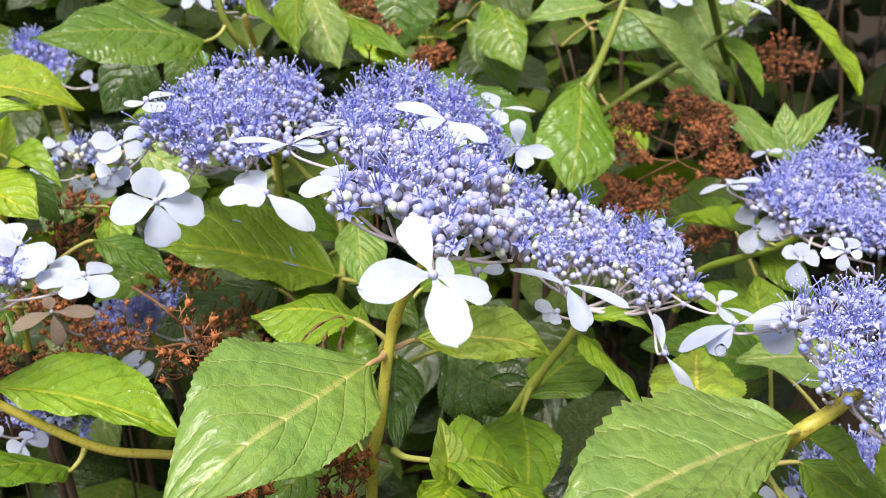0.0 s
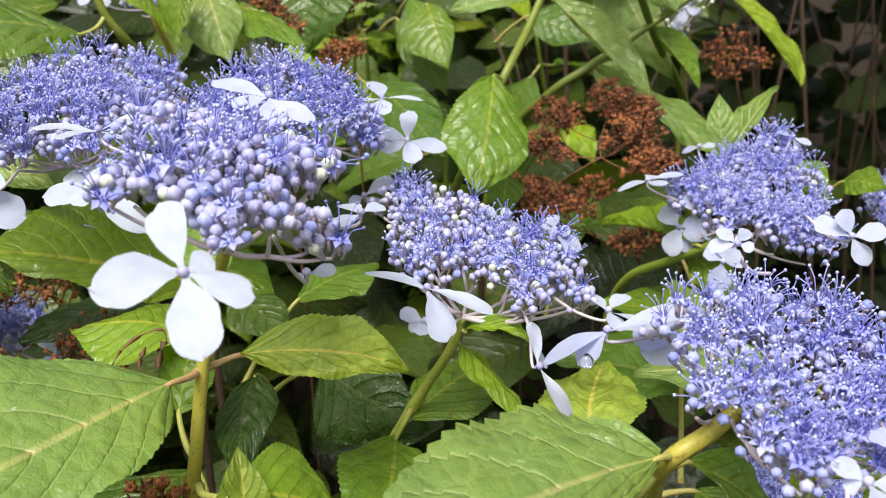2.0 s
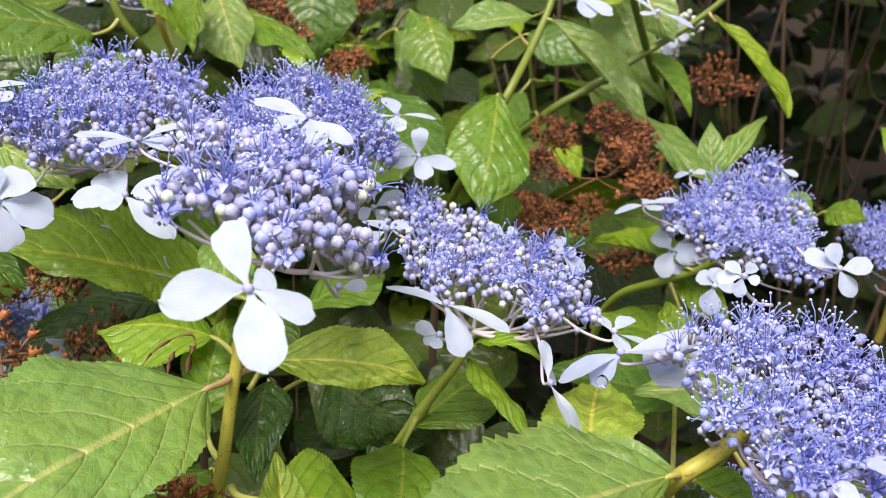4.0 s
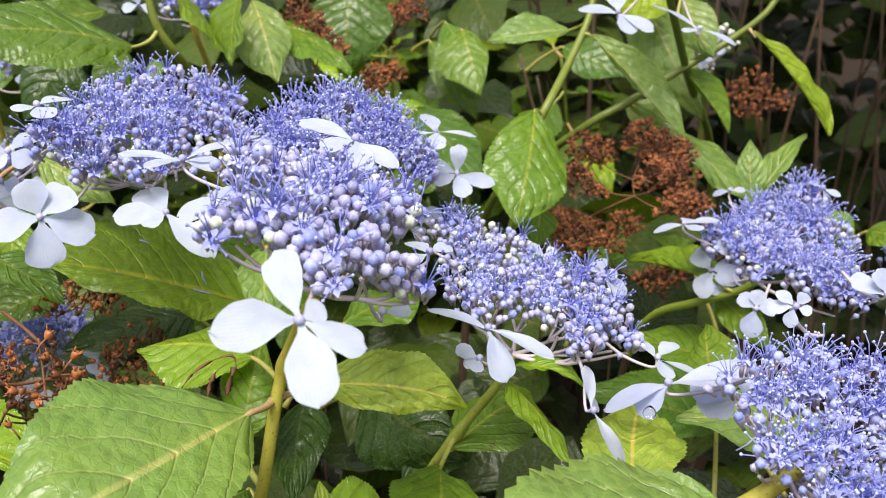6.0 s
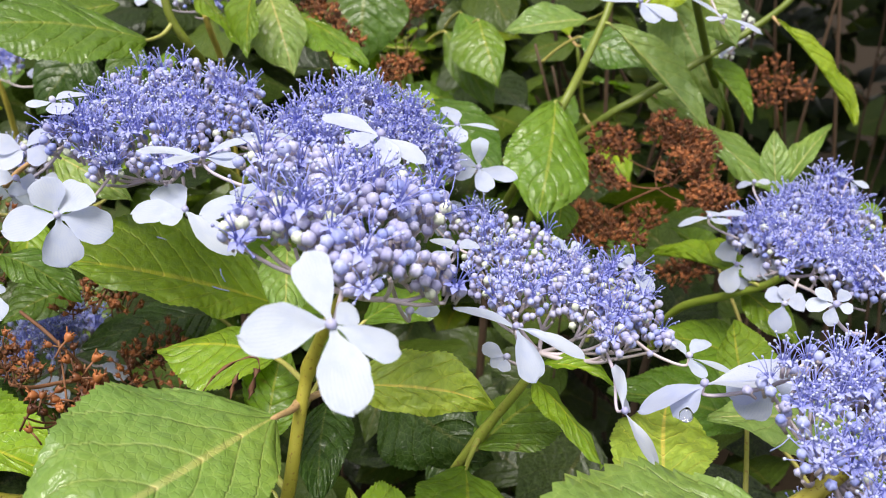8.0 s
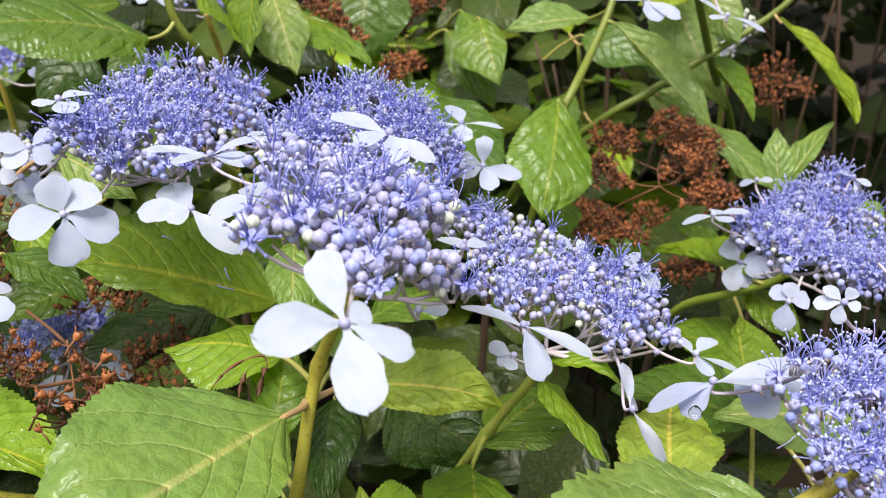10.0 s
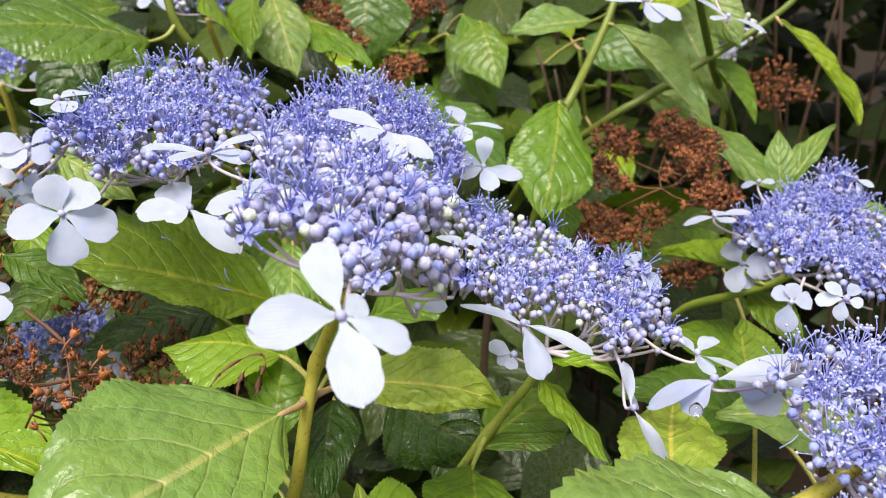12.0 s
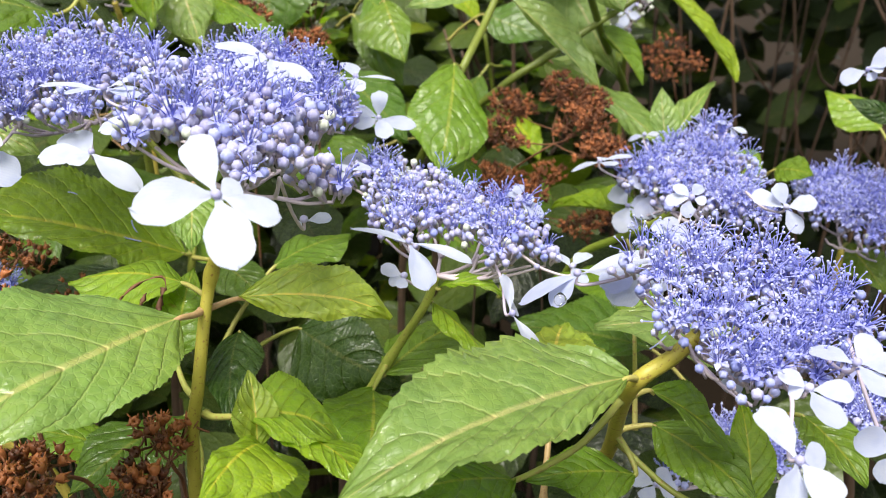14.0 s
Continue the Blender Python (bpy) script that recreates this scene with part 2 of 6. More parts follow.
def spline(points, steps=8):
    """A smooth line through the points, which keeps to them however unevenly they lie."""
    p = [Vector(q) for q in points]
    p = [2 * p[0] - p[1]] + p + [2 * p[-1] - p[-2]]
    out = []
    for i in range(1, len(p) - 2):
        q = p[i - 1:i + 3]
        k = [0.0]
        for a, b in zip(q[:-1], q[1:]):
            k.append(k[-1] + max((b - a).length, 1e-6) ** 0.5)
        for n in range(steps):
            t = k[1] + (k[2] - k[1]) * n / steps
            level = q
            for gap in (1, 2, 3):
                level = [level[m] * ((k[m + gap] - t) / (k[m + gap] - k[m])) + level[m + 1] * ((t - k[m]) / (k[m + gap] - k[m])) if gap < 3
                         else level[m] * ((k[2] - t) / (k[2] - k[1])) + level[m + 1] * ((t - k[1]) / (k[2] - k[1])) for m in range(len(level) - 1)]
            out.append(level[0])
    out.append(p[-2])
    return out


def tube(line, r0, r1, sides=8, base=(0, 0, 0), knots=()):
    """Verts and faces of a tapered round stem along a line; knots: (share of the line, swelling)."""
    base = Vector(base)
    verts, faces = [], []
    n = len(line)
    side = None
    for i, q in enumerate(line):
        way = (line[min(i + 1, n - 1)] - line[max(i - 1, 0)]).normalized()
        if side is None:
            side = way.orthogonal().normalized()
        side = (side - way * side.dot(way)).normalized()
        up = way.cross(side)
        f = i / (n - 1)
        r = r0 + (r1 - r0) * f
        for share, swell in knots:
            r *= 1 + swell * math.exp(-((f - share) / 0.03) ** 2)
        for k in range(sides):
            a = 2 * math.pi * k / sides
            verts.append(q - base + (side * math.cos(a) + up * math.sin(a)) * r)
    for i in range(n - 1):
        for k in range(sides):
            j = (k + 1) % sides
            faces.append((i * sides + k, i * sides + j, (i + 1) * sides + j, (i + 1) * sides + k))
    faces.append(tuple(range(sides))[::-1])
    faces.append(tuple((n - 1) * sides + k for k in range(sides)))
    return verts, faces


def joined(pieces):
    """Several (verts, faces, slot) as one: verts, faces, slots."""
    verts, faces, slots = [], [], []
    for v, f, s in pieces:
        o = len(verts)
        verts += list(v)
        faces += [tuple(i + o for i in q) for q in f]
        slots += [s] * len(f)
    return verts, faces, slots


def ball(r, rings, sides, centre=(0, 0, 0), shape=None):
    verts, faces = [Vector((0, 0, -r))], []
    for i in range(1, rings):
        a = math.pi * i / rings
        for k in range(sides):
            b = 2 * math.pi * k / sides
            verts.append(Vector((math.sin(a) * math.cos(b), math.sin(a) * math.sin(b), -math.cos(a))) * r)
    verts.append(Vector((0, 0, r)))
    if shape:
        verts = [shape(v) for v in verts]
    verts = [v + Vector(centre) for v in verts]
    top = len(verts) - 1
    for k in range(sides):
        j = (k + 1) % sides
        faces.append((0, 1 + j, 1 + k))
        faces.append((top, 1 + (rings - 2) * sides + k, 1 + (rings - 2) * sides + j))
        for i in range(rings - 2):
            o = 1 + i * sides
            faces.append((o + k, o + j, o + sides + j, o + sides + k))
    return verts, faces


# ---- leaves ----
def leaf_profile(u, fat=0.42):
    """Half width of an ovate leaf with a drawn-out tip, 1 where it is widest."""
    a = np.clip(u / fat, 0, 1)
    b = np.clip((u - fat) / (1 - fat), 0, 1)
    w = np.where(u < fat, np.sin(a * math.pi / 2) ** 0.8, np.cos(b * math.pi / 2) ** 0.95 * (1 - 0.22 * b * b))
    return np.clip(w, 0.004, 1)


def blade(length_way, left, right, sag, seed, nu=121, nv=8, teeth=30, curl=0.06, tip_drop=0.0, fat=0.42, quilt=1.0, bow=0.0, tooth_deep=0.055):
    """Grid of a leaf blade from its base: length_way to the tip, left and right half-width ways, sag along the normal."""
    rng = np.random.default_rng(seed)
    x, sl, sr = (np.array(v, dtype=float) for v in (length_way, left, right))
    size = np.linalg.norm(x)
    normal = np.cross(sr - sl, x)
    normal /= np.linalg.norm(normal)
    if normal[2] < 0:
        normal = -normal
    u = np.linspace(0, 1, nu)
    w = leaf_profile(u, fat)
    phase = (u * teeth) % 1.0
    tooth = 1 - tooth_deep * (1 - phase) * np.clip(np.minimum(u, 1 - u) * 12, 0, 1) if teeth else 1
    v = np.concatenate([-np.linspace(1, 0, nv + 1), np.linspace(0, 1, nv + 1)[1:]])
    uu, vv = np.meshgrid(u, v, indexing="ij")
    ww = (w * tooth)[:, None] * np.abs(vv)
    side = np.where(vv[..., None] < 0, sl, sr)
    pos = x * uu[..., None] + side * ww[..., None]
    pos += normal * (sag * 4 * uu * (1 - uu))[..., None]
    pos -= normal * (tip_drop * np.clip(uu - 0.6, 0, 1) ** 2 * 6)[..., None]
    # quilting between the sunken side veins, waves along the margin
    av = np.abs(vv)
    turns = rng.uniform(5.6, 7.6)
    s = uu * turns - av ** 1.2 * 2.2 + 0.3 * np.sin(uu * 7 + vv * 3 + rng.uniform(0, 6))
    puff = np.sin(np.pi * s) ** 2 * np.clip(av * 3, 0, 1) * np.clip((1 - av) * 4, 0, 1) * np.clip(w[:, None] * 2, 0, 1)
    p1, p2 = rng.uniform(0, 6.28, 2)
    crinkle = np.zeros_like(uu)
    for _ in range(5):
        fu, fv, ph = rng.uniform(8, 30), rng.uniform(-14, 14), rng.uniform(0, 6.28)
        crinkle += np.sin(uu * fu + vv * fv + ph) * 0.5
    crinkle *= np.clip(av * 3, 0, 1)
    wave = np.sin(uu * rng.uniform(7, 12) + p1 + np.sign(vv)) * av ** 2 * 0.026 + np.sin(uu * 26 + p2 + 2 * np.sign(vv)) * av ** 3 * 0.010
    pos += normal * (size * (0.0075 * quilt * puff + 0.0045 * quilt * crinkle + wave - curl * av ** 2 * (w[:, None]) * 0.5))[..., None]
    # the whole blade bends a little sideways
    bend = rng.uniform(-0.03, 0.03)
    pos += ((sr - sl) / 2 * 0.5)[None, None] * (bend * 4 * np.sin(uu * 3.1) * 1.5)[..., None]
    pos += (sl - sr)[None, None] * (bow * np.sin(np.pi * uu))[..., None]
    m = len(v)
    uvs = np.stack([uu * turns / 6.5, vv * 0.5 + 0.5], -1).reshape(-1, 2)
    i, j = np.meshgrid(np.arange(nu - 1), np.arange(m - 1), indexing="ij")
    a = (i * m + j).ravel()
    faces = np.stack([a, a + m, a + m + 1, a + 1], 1)
    return pos.reshape(-1, 3), faces, uvs


# dark, deep and shade: darkened greens that put inner shade into the leaf colour
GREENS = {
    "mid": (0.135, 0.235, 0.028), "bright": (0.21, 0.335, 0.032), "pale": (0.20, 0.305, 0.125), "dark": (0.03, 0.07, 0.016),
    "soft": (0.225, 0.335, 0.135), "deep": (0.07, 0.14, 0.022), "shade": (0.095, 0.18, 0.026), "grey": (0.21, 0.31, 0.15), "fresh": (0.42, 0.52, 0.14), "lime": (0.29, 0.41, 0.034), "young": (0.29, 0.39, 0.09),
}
STEMS = {}
leaf_seed = [10]


def leaf(shoot, base, tip, left, right, sag=0.0, tint="mid", drop=0.0, fat=0.42, curl=0.06, stalk=True, label="", join=None, quilt=1.0, bow=0.0, teeth=30, tooth_deep=0.055, nu=121, nv=8):
    """A leaf of a shoot, with its stalk to the stem. left, right: the ways from the midrib to the widest margins."""
    leaf_seed[0] += 1
    rng = random.Random(leaf_seed[0])
    base, tip = Vector(base), Vector(tip)
    pos, faces, uvs = blade(tip - base, left, right, sag, leaf_seed[0], nu, nv, curl=curl, tip_drop=drop, fat=fat, quilt=quilt, bow=bow, teeth=teeth, tooth_deep=tooth_deep)
    me = mesh_of("leaf", pos, faces.tolist(), [LEAF], uvs)
    ob = child("leaf", me, shoot, base, label)
    k = rng.uniform(0.9, 1.12)
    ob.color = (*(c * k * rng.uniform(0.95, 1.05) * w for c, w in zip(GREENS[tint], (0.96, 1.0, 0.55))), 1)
    if stalk:
        near = Vector(join) if join else min(STEMS[shoot], key=lambda q: (q - base).length)
        gap = near - base
        if gap.length > 0.055:
            gap = (base - tip).normalized() * 0.03 + Vector((0, 0, -0.03))
            near = base + gap
        r = 0.0010 + 0.009 * min((tip - base).length, 0.1) * 0.1
        way = (tip - base).normalized()
        into = base + way * 0.05 * (tip - base).length - Vector((0, 0, 0.0003))
        bend = base + gap * 0.45 - way * 0.12 * gap.length - Vector((0, 0, 0.06 * gap.length))
        v, f = tube(spline([near, bend, base - Vector((0, 0, 0.0003)), into], 6), r * 1.25, r * 0.6, 8, base, [(0.0, 0.25)])
        child("petiole", mesh_of("petiole", v, f, [PETIOLE if tint in ("pale", "lime", "fresh") else PETIOLE_GREEN]), ob, base)
    return ob


def shoot(name, points, r0, r1, label, material=None, group="hydrangea shoots", category="hydrangea shoot", knots=()):
    """A leafy shoot that stands on the ground. points run from the ground to its top."""
    top = thing(name, points[0], label, category, group)
    line = spline(points, 9)
    v, f = tube(line, r0, r1, 10, points[0], knots)
    # green top; brown and woody low down, which also stands in for shade
    woody = [1 if sum(v[i].z for i in q) / len(q) + points[0][2] < 0.835 else 0 for q in f]
    child("stem", mesh_of("stem", v, f, [material or STEM, TWIG], None, woody), top, points[0])
    STEMS[top] = line
    return top


# ---- florets and heads ----
def petal_mesh(name, seed, fat=0.62, material=None):
    """One sepal of a sterile floret: 1 long along x, 1 wide, blunt and slightly cupped."""
    rng = np.random.default_rng(seed)
    nu, nv = 16, 7
    u = np.sin(np.linspace(0, 1, nu) * math.pi / 2)
    w = np.where(u < fat, np.sin(np.clip(u / fat, 0, 1) * math.pi / 2) ** 1.15, np.sqrt(np.clip(1 - np.clip((u - fat) / (1 - fat), 0, 1) ** 3, 0, 1)))
    w = np.clip(w, 0.12, 1) * 0.5
    w[-1] = 0.02
    v = np.linspace(-1, 1, 2 * nv + 1)
    uu, vv = np.meshgrid(u, v, indexing="ij")
    x = uu * (1 - 0.03 * vv ** 2) + 0.015 * rng.standard_normal() * vv
    y = vv * w[:, None] * (1 + 0.04 * np.sin(uu * 11 + rng.uniform(0, 6)))
    y *= 1 + 0.035 * np.sin(uu * 23 + vv * 2 + rng.uniform(0, 6)) * uu
    x = x + 0.022 * uu ** 4 * np.sin(vv * rng.uniform(4, 8) + rng.uniform(0, 6))
    z = 0.10 * np.sin(uu * 2.4) - 0.10 * uu ** 2 + 0.12 * vv ** 2 * w[:, None] + 0.025 * np.sin(uu * 6 + vv * 2.5 + rng.uniform(0, 6))
    pos = np.stack([x, y, z * 0.45], -1).reshape(-1, 3)
    m = len(v)
    i, j = np.meshgrid(np.arange(nu - 1), np.arange(m - 1), indexing="ij")
    a = (i * m + j).ravel()
    faces = np.stack([a, a + m, a + m + 1, a + 1], 1).tolist()
    uvs = np.stack([uu, vv * 0.5 + 0.5], -1).reshape(-1, 2)
    return mesh_of(name, pos, faces, [material], uvs)


PETALS = {key: [petal_mesh("petal", 3 + i, 0.55 + 0.07 * i, m) for i in range(3)] for key, m in (("white", PETAL), ("blue", PETAL_BLUE), ("dry", DRY_PETAL))}
petal_count = [0]


def floret(head, centre, normal, tips, wide, root, tone="white", bead=0.0014, droop=0.004):
    """A sterile floret: a stalk from the root to the centre bead, and a petal to each tip; a fourth number narrows it."""
    centre, normal, root = Vector(centre), Vector(normal).normalized(), Vector(root)
    gap = root - centre
    back = centre - normal * 0.003
    line = spline([root, root - gap * 0.5 - Vector((0, 0, droop)), back, centre], 6)
    stalk_piece = (*tube(line, 0.0007, 0.0005, 6, centre), 0)
    bead_piece = (*ball(bead, 6, 8, (normal * 0.0008), lambda v: v * (1 - 0.12 * abs(math.sin(2 * math.atan2(v.y, v.x))))), 1)
    v, f, s = joined([stalk_piece, bead_piece])
    ob = child("sterile_floret", mesh_of("sterile_floret", v, f, [STALK, BUD_PALE], None, s), head, centre)
    for i, tip in enumerate(tips):
        petal_count[0] += 1
        rng = random.Random(petal_count[0])
        x = Vector(tip[:3]) - centre
        size = x.length
        x.normalize()
        z = (normal - x * normal.dot(x)).normalized()
        y = z.cross(x)
        k = 1 + rng.uniform(-0.08, 0.08)
        w = wide * 0.9 * k * min(1.0, 0.55 + 0.45 * size / (wide * 1.3)) * (tip[3] if len(tip) > 3 else 1.0)
        p = new("petal", PETALS[tone][petal_count[0] % 3])
        p.parent = ob
        m = Matrix((x * size, y * w, z * size * 0.9)).transposed().to_4x4()
        m.translation = normal * (0.0004 * (i % 2)) + x * 0.001
        p.matrix_basis = m
    return ob


def bud_mesh(material, seed, r=0.0016, stalk=0.0048):
    lobes = lambda v: Vector((v.x, v.y, v.z * 1.02)) * (1 - 0.15 * abs(math.cos(2.5 * math.atan2(v.y, v.x))) ** 5 * (0.4 + 0.6 * (v.z > -0.5 * r)))
    b = ball(r, 8, 15, (0, 0, 0), lobes)
    cup = ball(r * 0.8, 4, 8, (0, 0, -r * 0.62))
    st = tube([Vector((0, 0, -r * 0.8)), Vector((0.0003, 0, -stalk * 0.5)), Vector((0, 0, -stalk))], 0.0006, 0.0005, 5)
    v, f, s = joined([(*b, 0), (*cup, 1), (*st, 1)])
    return mesh_of("bud", v, f, [material, STALK], None, s)


def fertile_mesh(seed, stamens=9, reach=0.0088, r=0.0013):
    """A small open fertile floret: five tiny petals and long stamens with round anthers."""
    rng = random.Random(seed)
    pieces = [(*ball(r * 0.9, 4, 7, (0, 0, -0.0006)), 0)]
    for k in range(5):
        a = 2 * math.pi * k / 5 + rng.uniform(-0.2, 0.2)
        d, q = Vector((math.cos(a), math.sin(a), 0)), Vector((-math.sin(a), math.cos(a), 0))
        verts = [d * 0.0005, d * 0.0017 + q * 0.0010 + Vector((0, 0, 0.0006)), d * 0.0031 + Vector((0, 0, rng.uniform(-0.0012, 0.0004))), d * 0.0017 - q * 0.0010 + Vector((0, 0, 0.0005)), d * 0.0016 + Vector((0, 0, 0.0001))]
        pieces.append((verts, [(0, 1, 4), (1, 2, 4), (2, 3, 4), (3, 0, 4)], 0))
    for k in range(stamens):
        a = 2 * math.pi * k / stamens + rng.uniform(-0.6, 0.6)
        lean = rng.uniform(0.15, 0.95)
        d = Vector((math.cos(a), math.sin(a), 0))
        h = reach * rng.uniform(0.6, 1.1)
        p0, p2 = d * 0.0006, d * (h * lean) + Vector((0, 0, h * (1 - 0.35 * lean)))
        p1 = p0 * 0.4 + p2 * 0.6 + Vector((0, 0, 0.0006)) - d * 0.0005
        pieces.append((*tube([p0, p1, p2], 0.00016, 0.00013, 4), 1))
        pieces.append((*ball(0.00045, 4, 6, p2), 2))
    pieces.append((*tube([Vector((0, 0, -0.001)), Vector((0.0002, 0, -0.005))], 0.0006, 0.0005, 5), 3))
    v, f, s = joined(pieces)
    return mesh_of("fertile_floret", v, f, [FERTILE, STAMEN, ANTHER, STALK], None, s)


def capsule_mesh(seed):
    """A dry seed capsule: a ribbed urn with a sunken top and spreading horns, on a thin stalk."""
    rng = random.Random(seed)
    rings, sides = ((-0.0016, 0.0003), (-0.0011, 0.0009), (-0.0002, 0.0013), (0.0005, 0.00135), (0.0009, 0.0011), (0.0008, 0.0006), (0.0002, 0.0002)), 10
    verts, faces = [], []
    for z, r in rings:
        for k in range(sides):
            a = 2 * math.pi * k / sides
            q = r * (1 - 0.16 * (k % 2)) * rng.uniform(0.94, 1.06)
            verts.append(Vector((q * math.cos(a), q * math.sin(a), z)))
    for i in range(len(rings) - 1):
        for k in range(sides):
            j = (k + 1) % sides
            faces.append((i * sides + k, i * sides + j, (i + 1) * sides + j, (i + 1) * sides + k))
    pieces = [(verts, faces, 0)]
    for k in range(4):
        a = 2 * math.pi * k / 4 + rng.uniform(-0.3, 0.3)
        d = Vector((math.cos(a), math.sin(a), 0)) * 0.0009
        pieces.append((*tube([d + Vector((0, 0, 0.0006)), d * rng.uniform(1.4, 2.3) + Vector((0, 0, 0.0012 + rng.uniform(0, 0.001)))], 0.00034, 0.00014, 4), 0))
    pieces.append((*tube([Vector((0, 0, -0.0012)), Vector((0.0005, 0.0003, -0.0035)), Vector((0, 0, -0.0065))], 0.00034, 0.0003, 5), 1))
    v, f, s = joined(pieces)
    return mesh_of("seed_capsule", v, f, [DRY, DRY_STALK], None, s)


BUDS = {"blue": [bud_mesh(BUD_BLUE, 1)], "pale": [bud_mesh(BUD_PALE, 2)], "green": [bud_mesh(BUD_GREEN, 3)]}
OPEN = [fertile_mesh(20 + i, 7 + i % 3) for i in range(5)]
CAPSULES = [capsule_mesh(40 + i) for i in range(3)]


def capsule_tuft(seed):
    """A tight tuft of three seed capsules on one forked stalk, with the dry threads left between them."""
    rng = random.Random(seed)
    pieces = []
    for k in range(3):
        a = 2 * math.pi * k / 3 + rng.uniform(-0.4, 0.4)
        aim = Vector((math.cos(a) * 0.0021, math.sin(a) * 0.0021, rng.uniform(-0.0006, 0.0012)))
        turn = turned((aim + Vector((0, 0, 0.003))).normalized(), rng.uniform(0, 6))
        one = CAPSULES[k]
        for slot in (0, 1):
            keep = [f for f in one.polygons if f.material_index == slot]
            pieces.append(([aim + turn @ v.co * 0.9 for v in one.vertices], [tuple(f.vertices) for f in keep], slot))
        tip = aim * 1.7 + Vector((rng.uniform(-0.001, 0.001), rng.uniform(-0.001, 0.001), 0.0026))
        pieces.append((*tube([aim * 0.4, aim * 1.2 + Vector((0, 0, 0.0012)), tip], 0.00026, 0.00014, 4), 1))
    pieces.append((*tube([Vector((0, 0, -0.0018)), Vector((0.0004, 0, -0.0045)), Vector((0, 0, -0.0075))], 0.00045, 0.0004, 5), 1))
    v, f, s = joined(pieces)
    return mesh_of("seed_capsule", v, f, [DRY, DRY_STALK], None, s)


def turned(z, spin):
    """A turn whose z axis goes along z."""
    return z.to_track_quat("Z", "Y").to_matrix() @ Matrix.Rotation(spin, 3, "Z")


def head(name, root, up, lobes, label, mix, seed, pitch=0.0037, size=1.0, low=0.7, gaps=0.2, group="lacecap flower heads", dry=False, flat=0.75, category="flower head", sink=0.0, tufts=False):
    """A lacecap head: from the root at the stem's top a branch goes to each lobe (x, y, z, radius), a dome of buds and small open
    florets. mix: shares of open florets, blue, pale and greenish buds."""
    rng = random.Random(seed)
    root, up = Vector(root), Vector(up).normalized()
    top = thing(name, root, label, category, group)
    mats = [DRY_STALK if dry else STALK]
    # main branches fan out from the root, each forking to the lobes on its side
    across = up.orthogonal().normalized()
    along = up.cross(across)
    lobes = [(*(Vector(q[:3]) - up * sink), q[3]) for q in lobes]
    feet = [Vector(q[:3]) - up * q[3] * (0.9 if not dry else 0.3) for q in lobes]
    order = sorted(range(len(lobes)), key=lambda i: math.atan2((feet[i] - root).dot(along), (feet[i] - root).dot(across)))
    forks = [order[i::1][:3] for i in range(0, len(order), 3)]
    thick = 0.00095 if not dry else 0.0005
    for fork in forks:
        aim = sum((feet[i] for i in fork), Vector()) / len(fork)
        knee = root.lerp(aim, 0.5) - up * 0.10 * (aim - root).length
        v, f = tube(spline([root, root.lerp(knee, 0.5) - up * 0.0008, knee], 5), thick, thick * 0.8, 7, root)
        child("branch", mesh_of("branch", v, f, mats), top, root)
        for i in fork:
            v, f = tube(spline([knee, knee.lerp(feet[i], 0.5) - up * 0.0012, feet[i]], 5), thick * 0.75, thick * 0.55, 6, root)
            child("branch", mesh_of("branch", v, f, mats), top, root)
    for (x, y, z, radius), foot in zip(lobes, feet):
        c = Vector((x, y, z))
        count = max(2 if dry else 4, int((4.6 if low < 0.75 else 5.6) * radius * radius / (pitch * pitch)))
        for i in range(count):
            # an even spread over a cap, with jitter
            h = 1 - (i + 0.5) / count * (1.3 if not dry else 1.6)
            a = i * 2.39996 + rng.uniform(-0.25, 0.25)
            s = math.sqrt(max(0.0, 1 - h * h))
            q = up.orthogonal().normalized()
            d = (q * math.cos(a) + up.cross(q) * math.sin(a)) * s + up * h * flat
            place = c + d * radius * rng.uniform(0.62, 1.1) * (1 if not dry else rng.uniform(0.75, 1.1))
            way = (place - foot).normalized() * 0.8 + up * 0.35 + Vector((rng.uniform(-1, 1), rng.uniform(-1, 1), rng.uniform(-1, 1))) * (0.16 if not dry else 0.55)
            place = place + Vector((rng.uniform(-1, 1), rng.uniform(-1, 1), rng.uniform(-1, 1))) * pitch * 0.32
            k = rng.random()
            if rng.random() < gaps:
                continue
            if dry:
                kind, me, scale = "seed_capsule", rng.choice(TUFTS if tufts else CAPSULES), rng.uniform(0.7, 1.05)
            elif k < mix[0] * (1.8 * h + 0.2):
                kind, me, scale = "fertile_floret", rng.choice(OPEN), rng.uniform(0.8, 1.2)
            else:
                k = rng.random() * sum(mix[1:])
                tone = "blue" if k < mix[1] else "pale" if k < mix[1] + mix[2] else "green"
                kind, me, scale = "bud", BUDS[tone][0], rng.uniform(low, 1.12)
            ob = new(kind, me)
            ob.parent = top
            m = (turned(way.normalized(), rng.uniform(0, 6.28)) * (scale * size)).to_4x4()
            m.translation = place - root
            ob.matrix_basis = m
    return top


TUFTS = [capsule_tuft(60 + i) for i in range(4)]


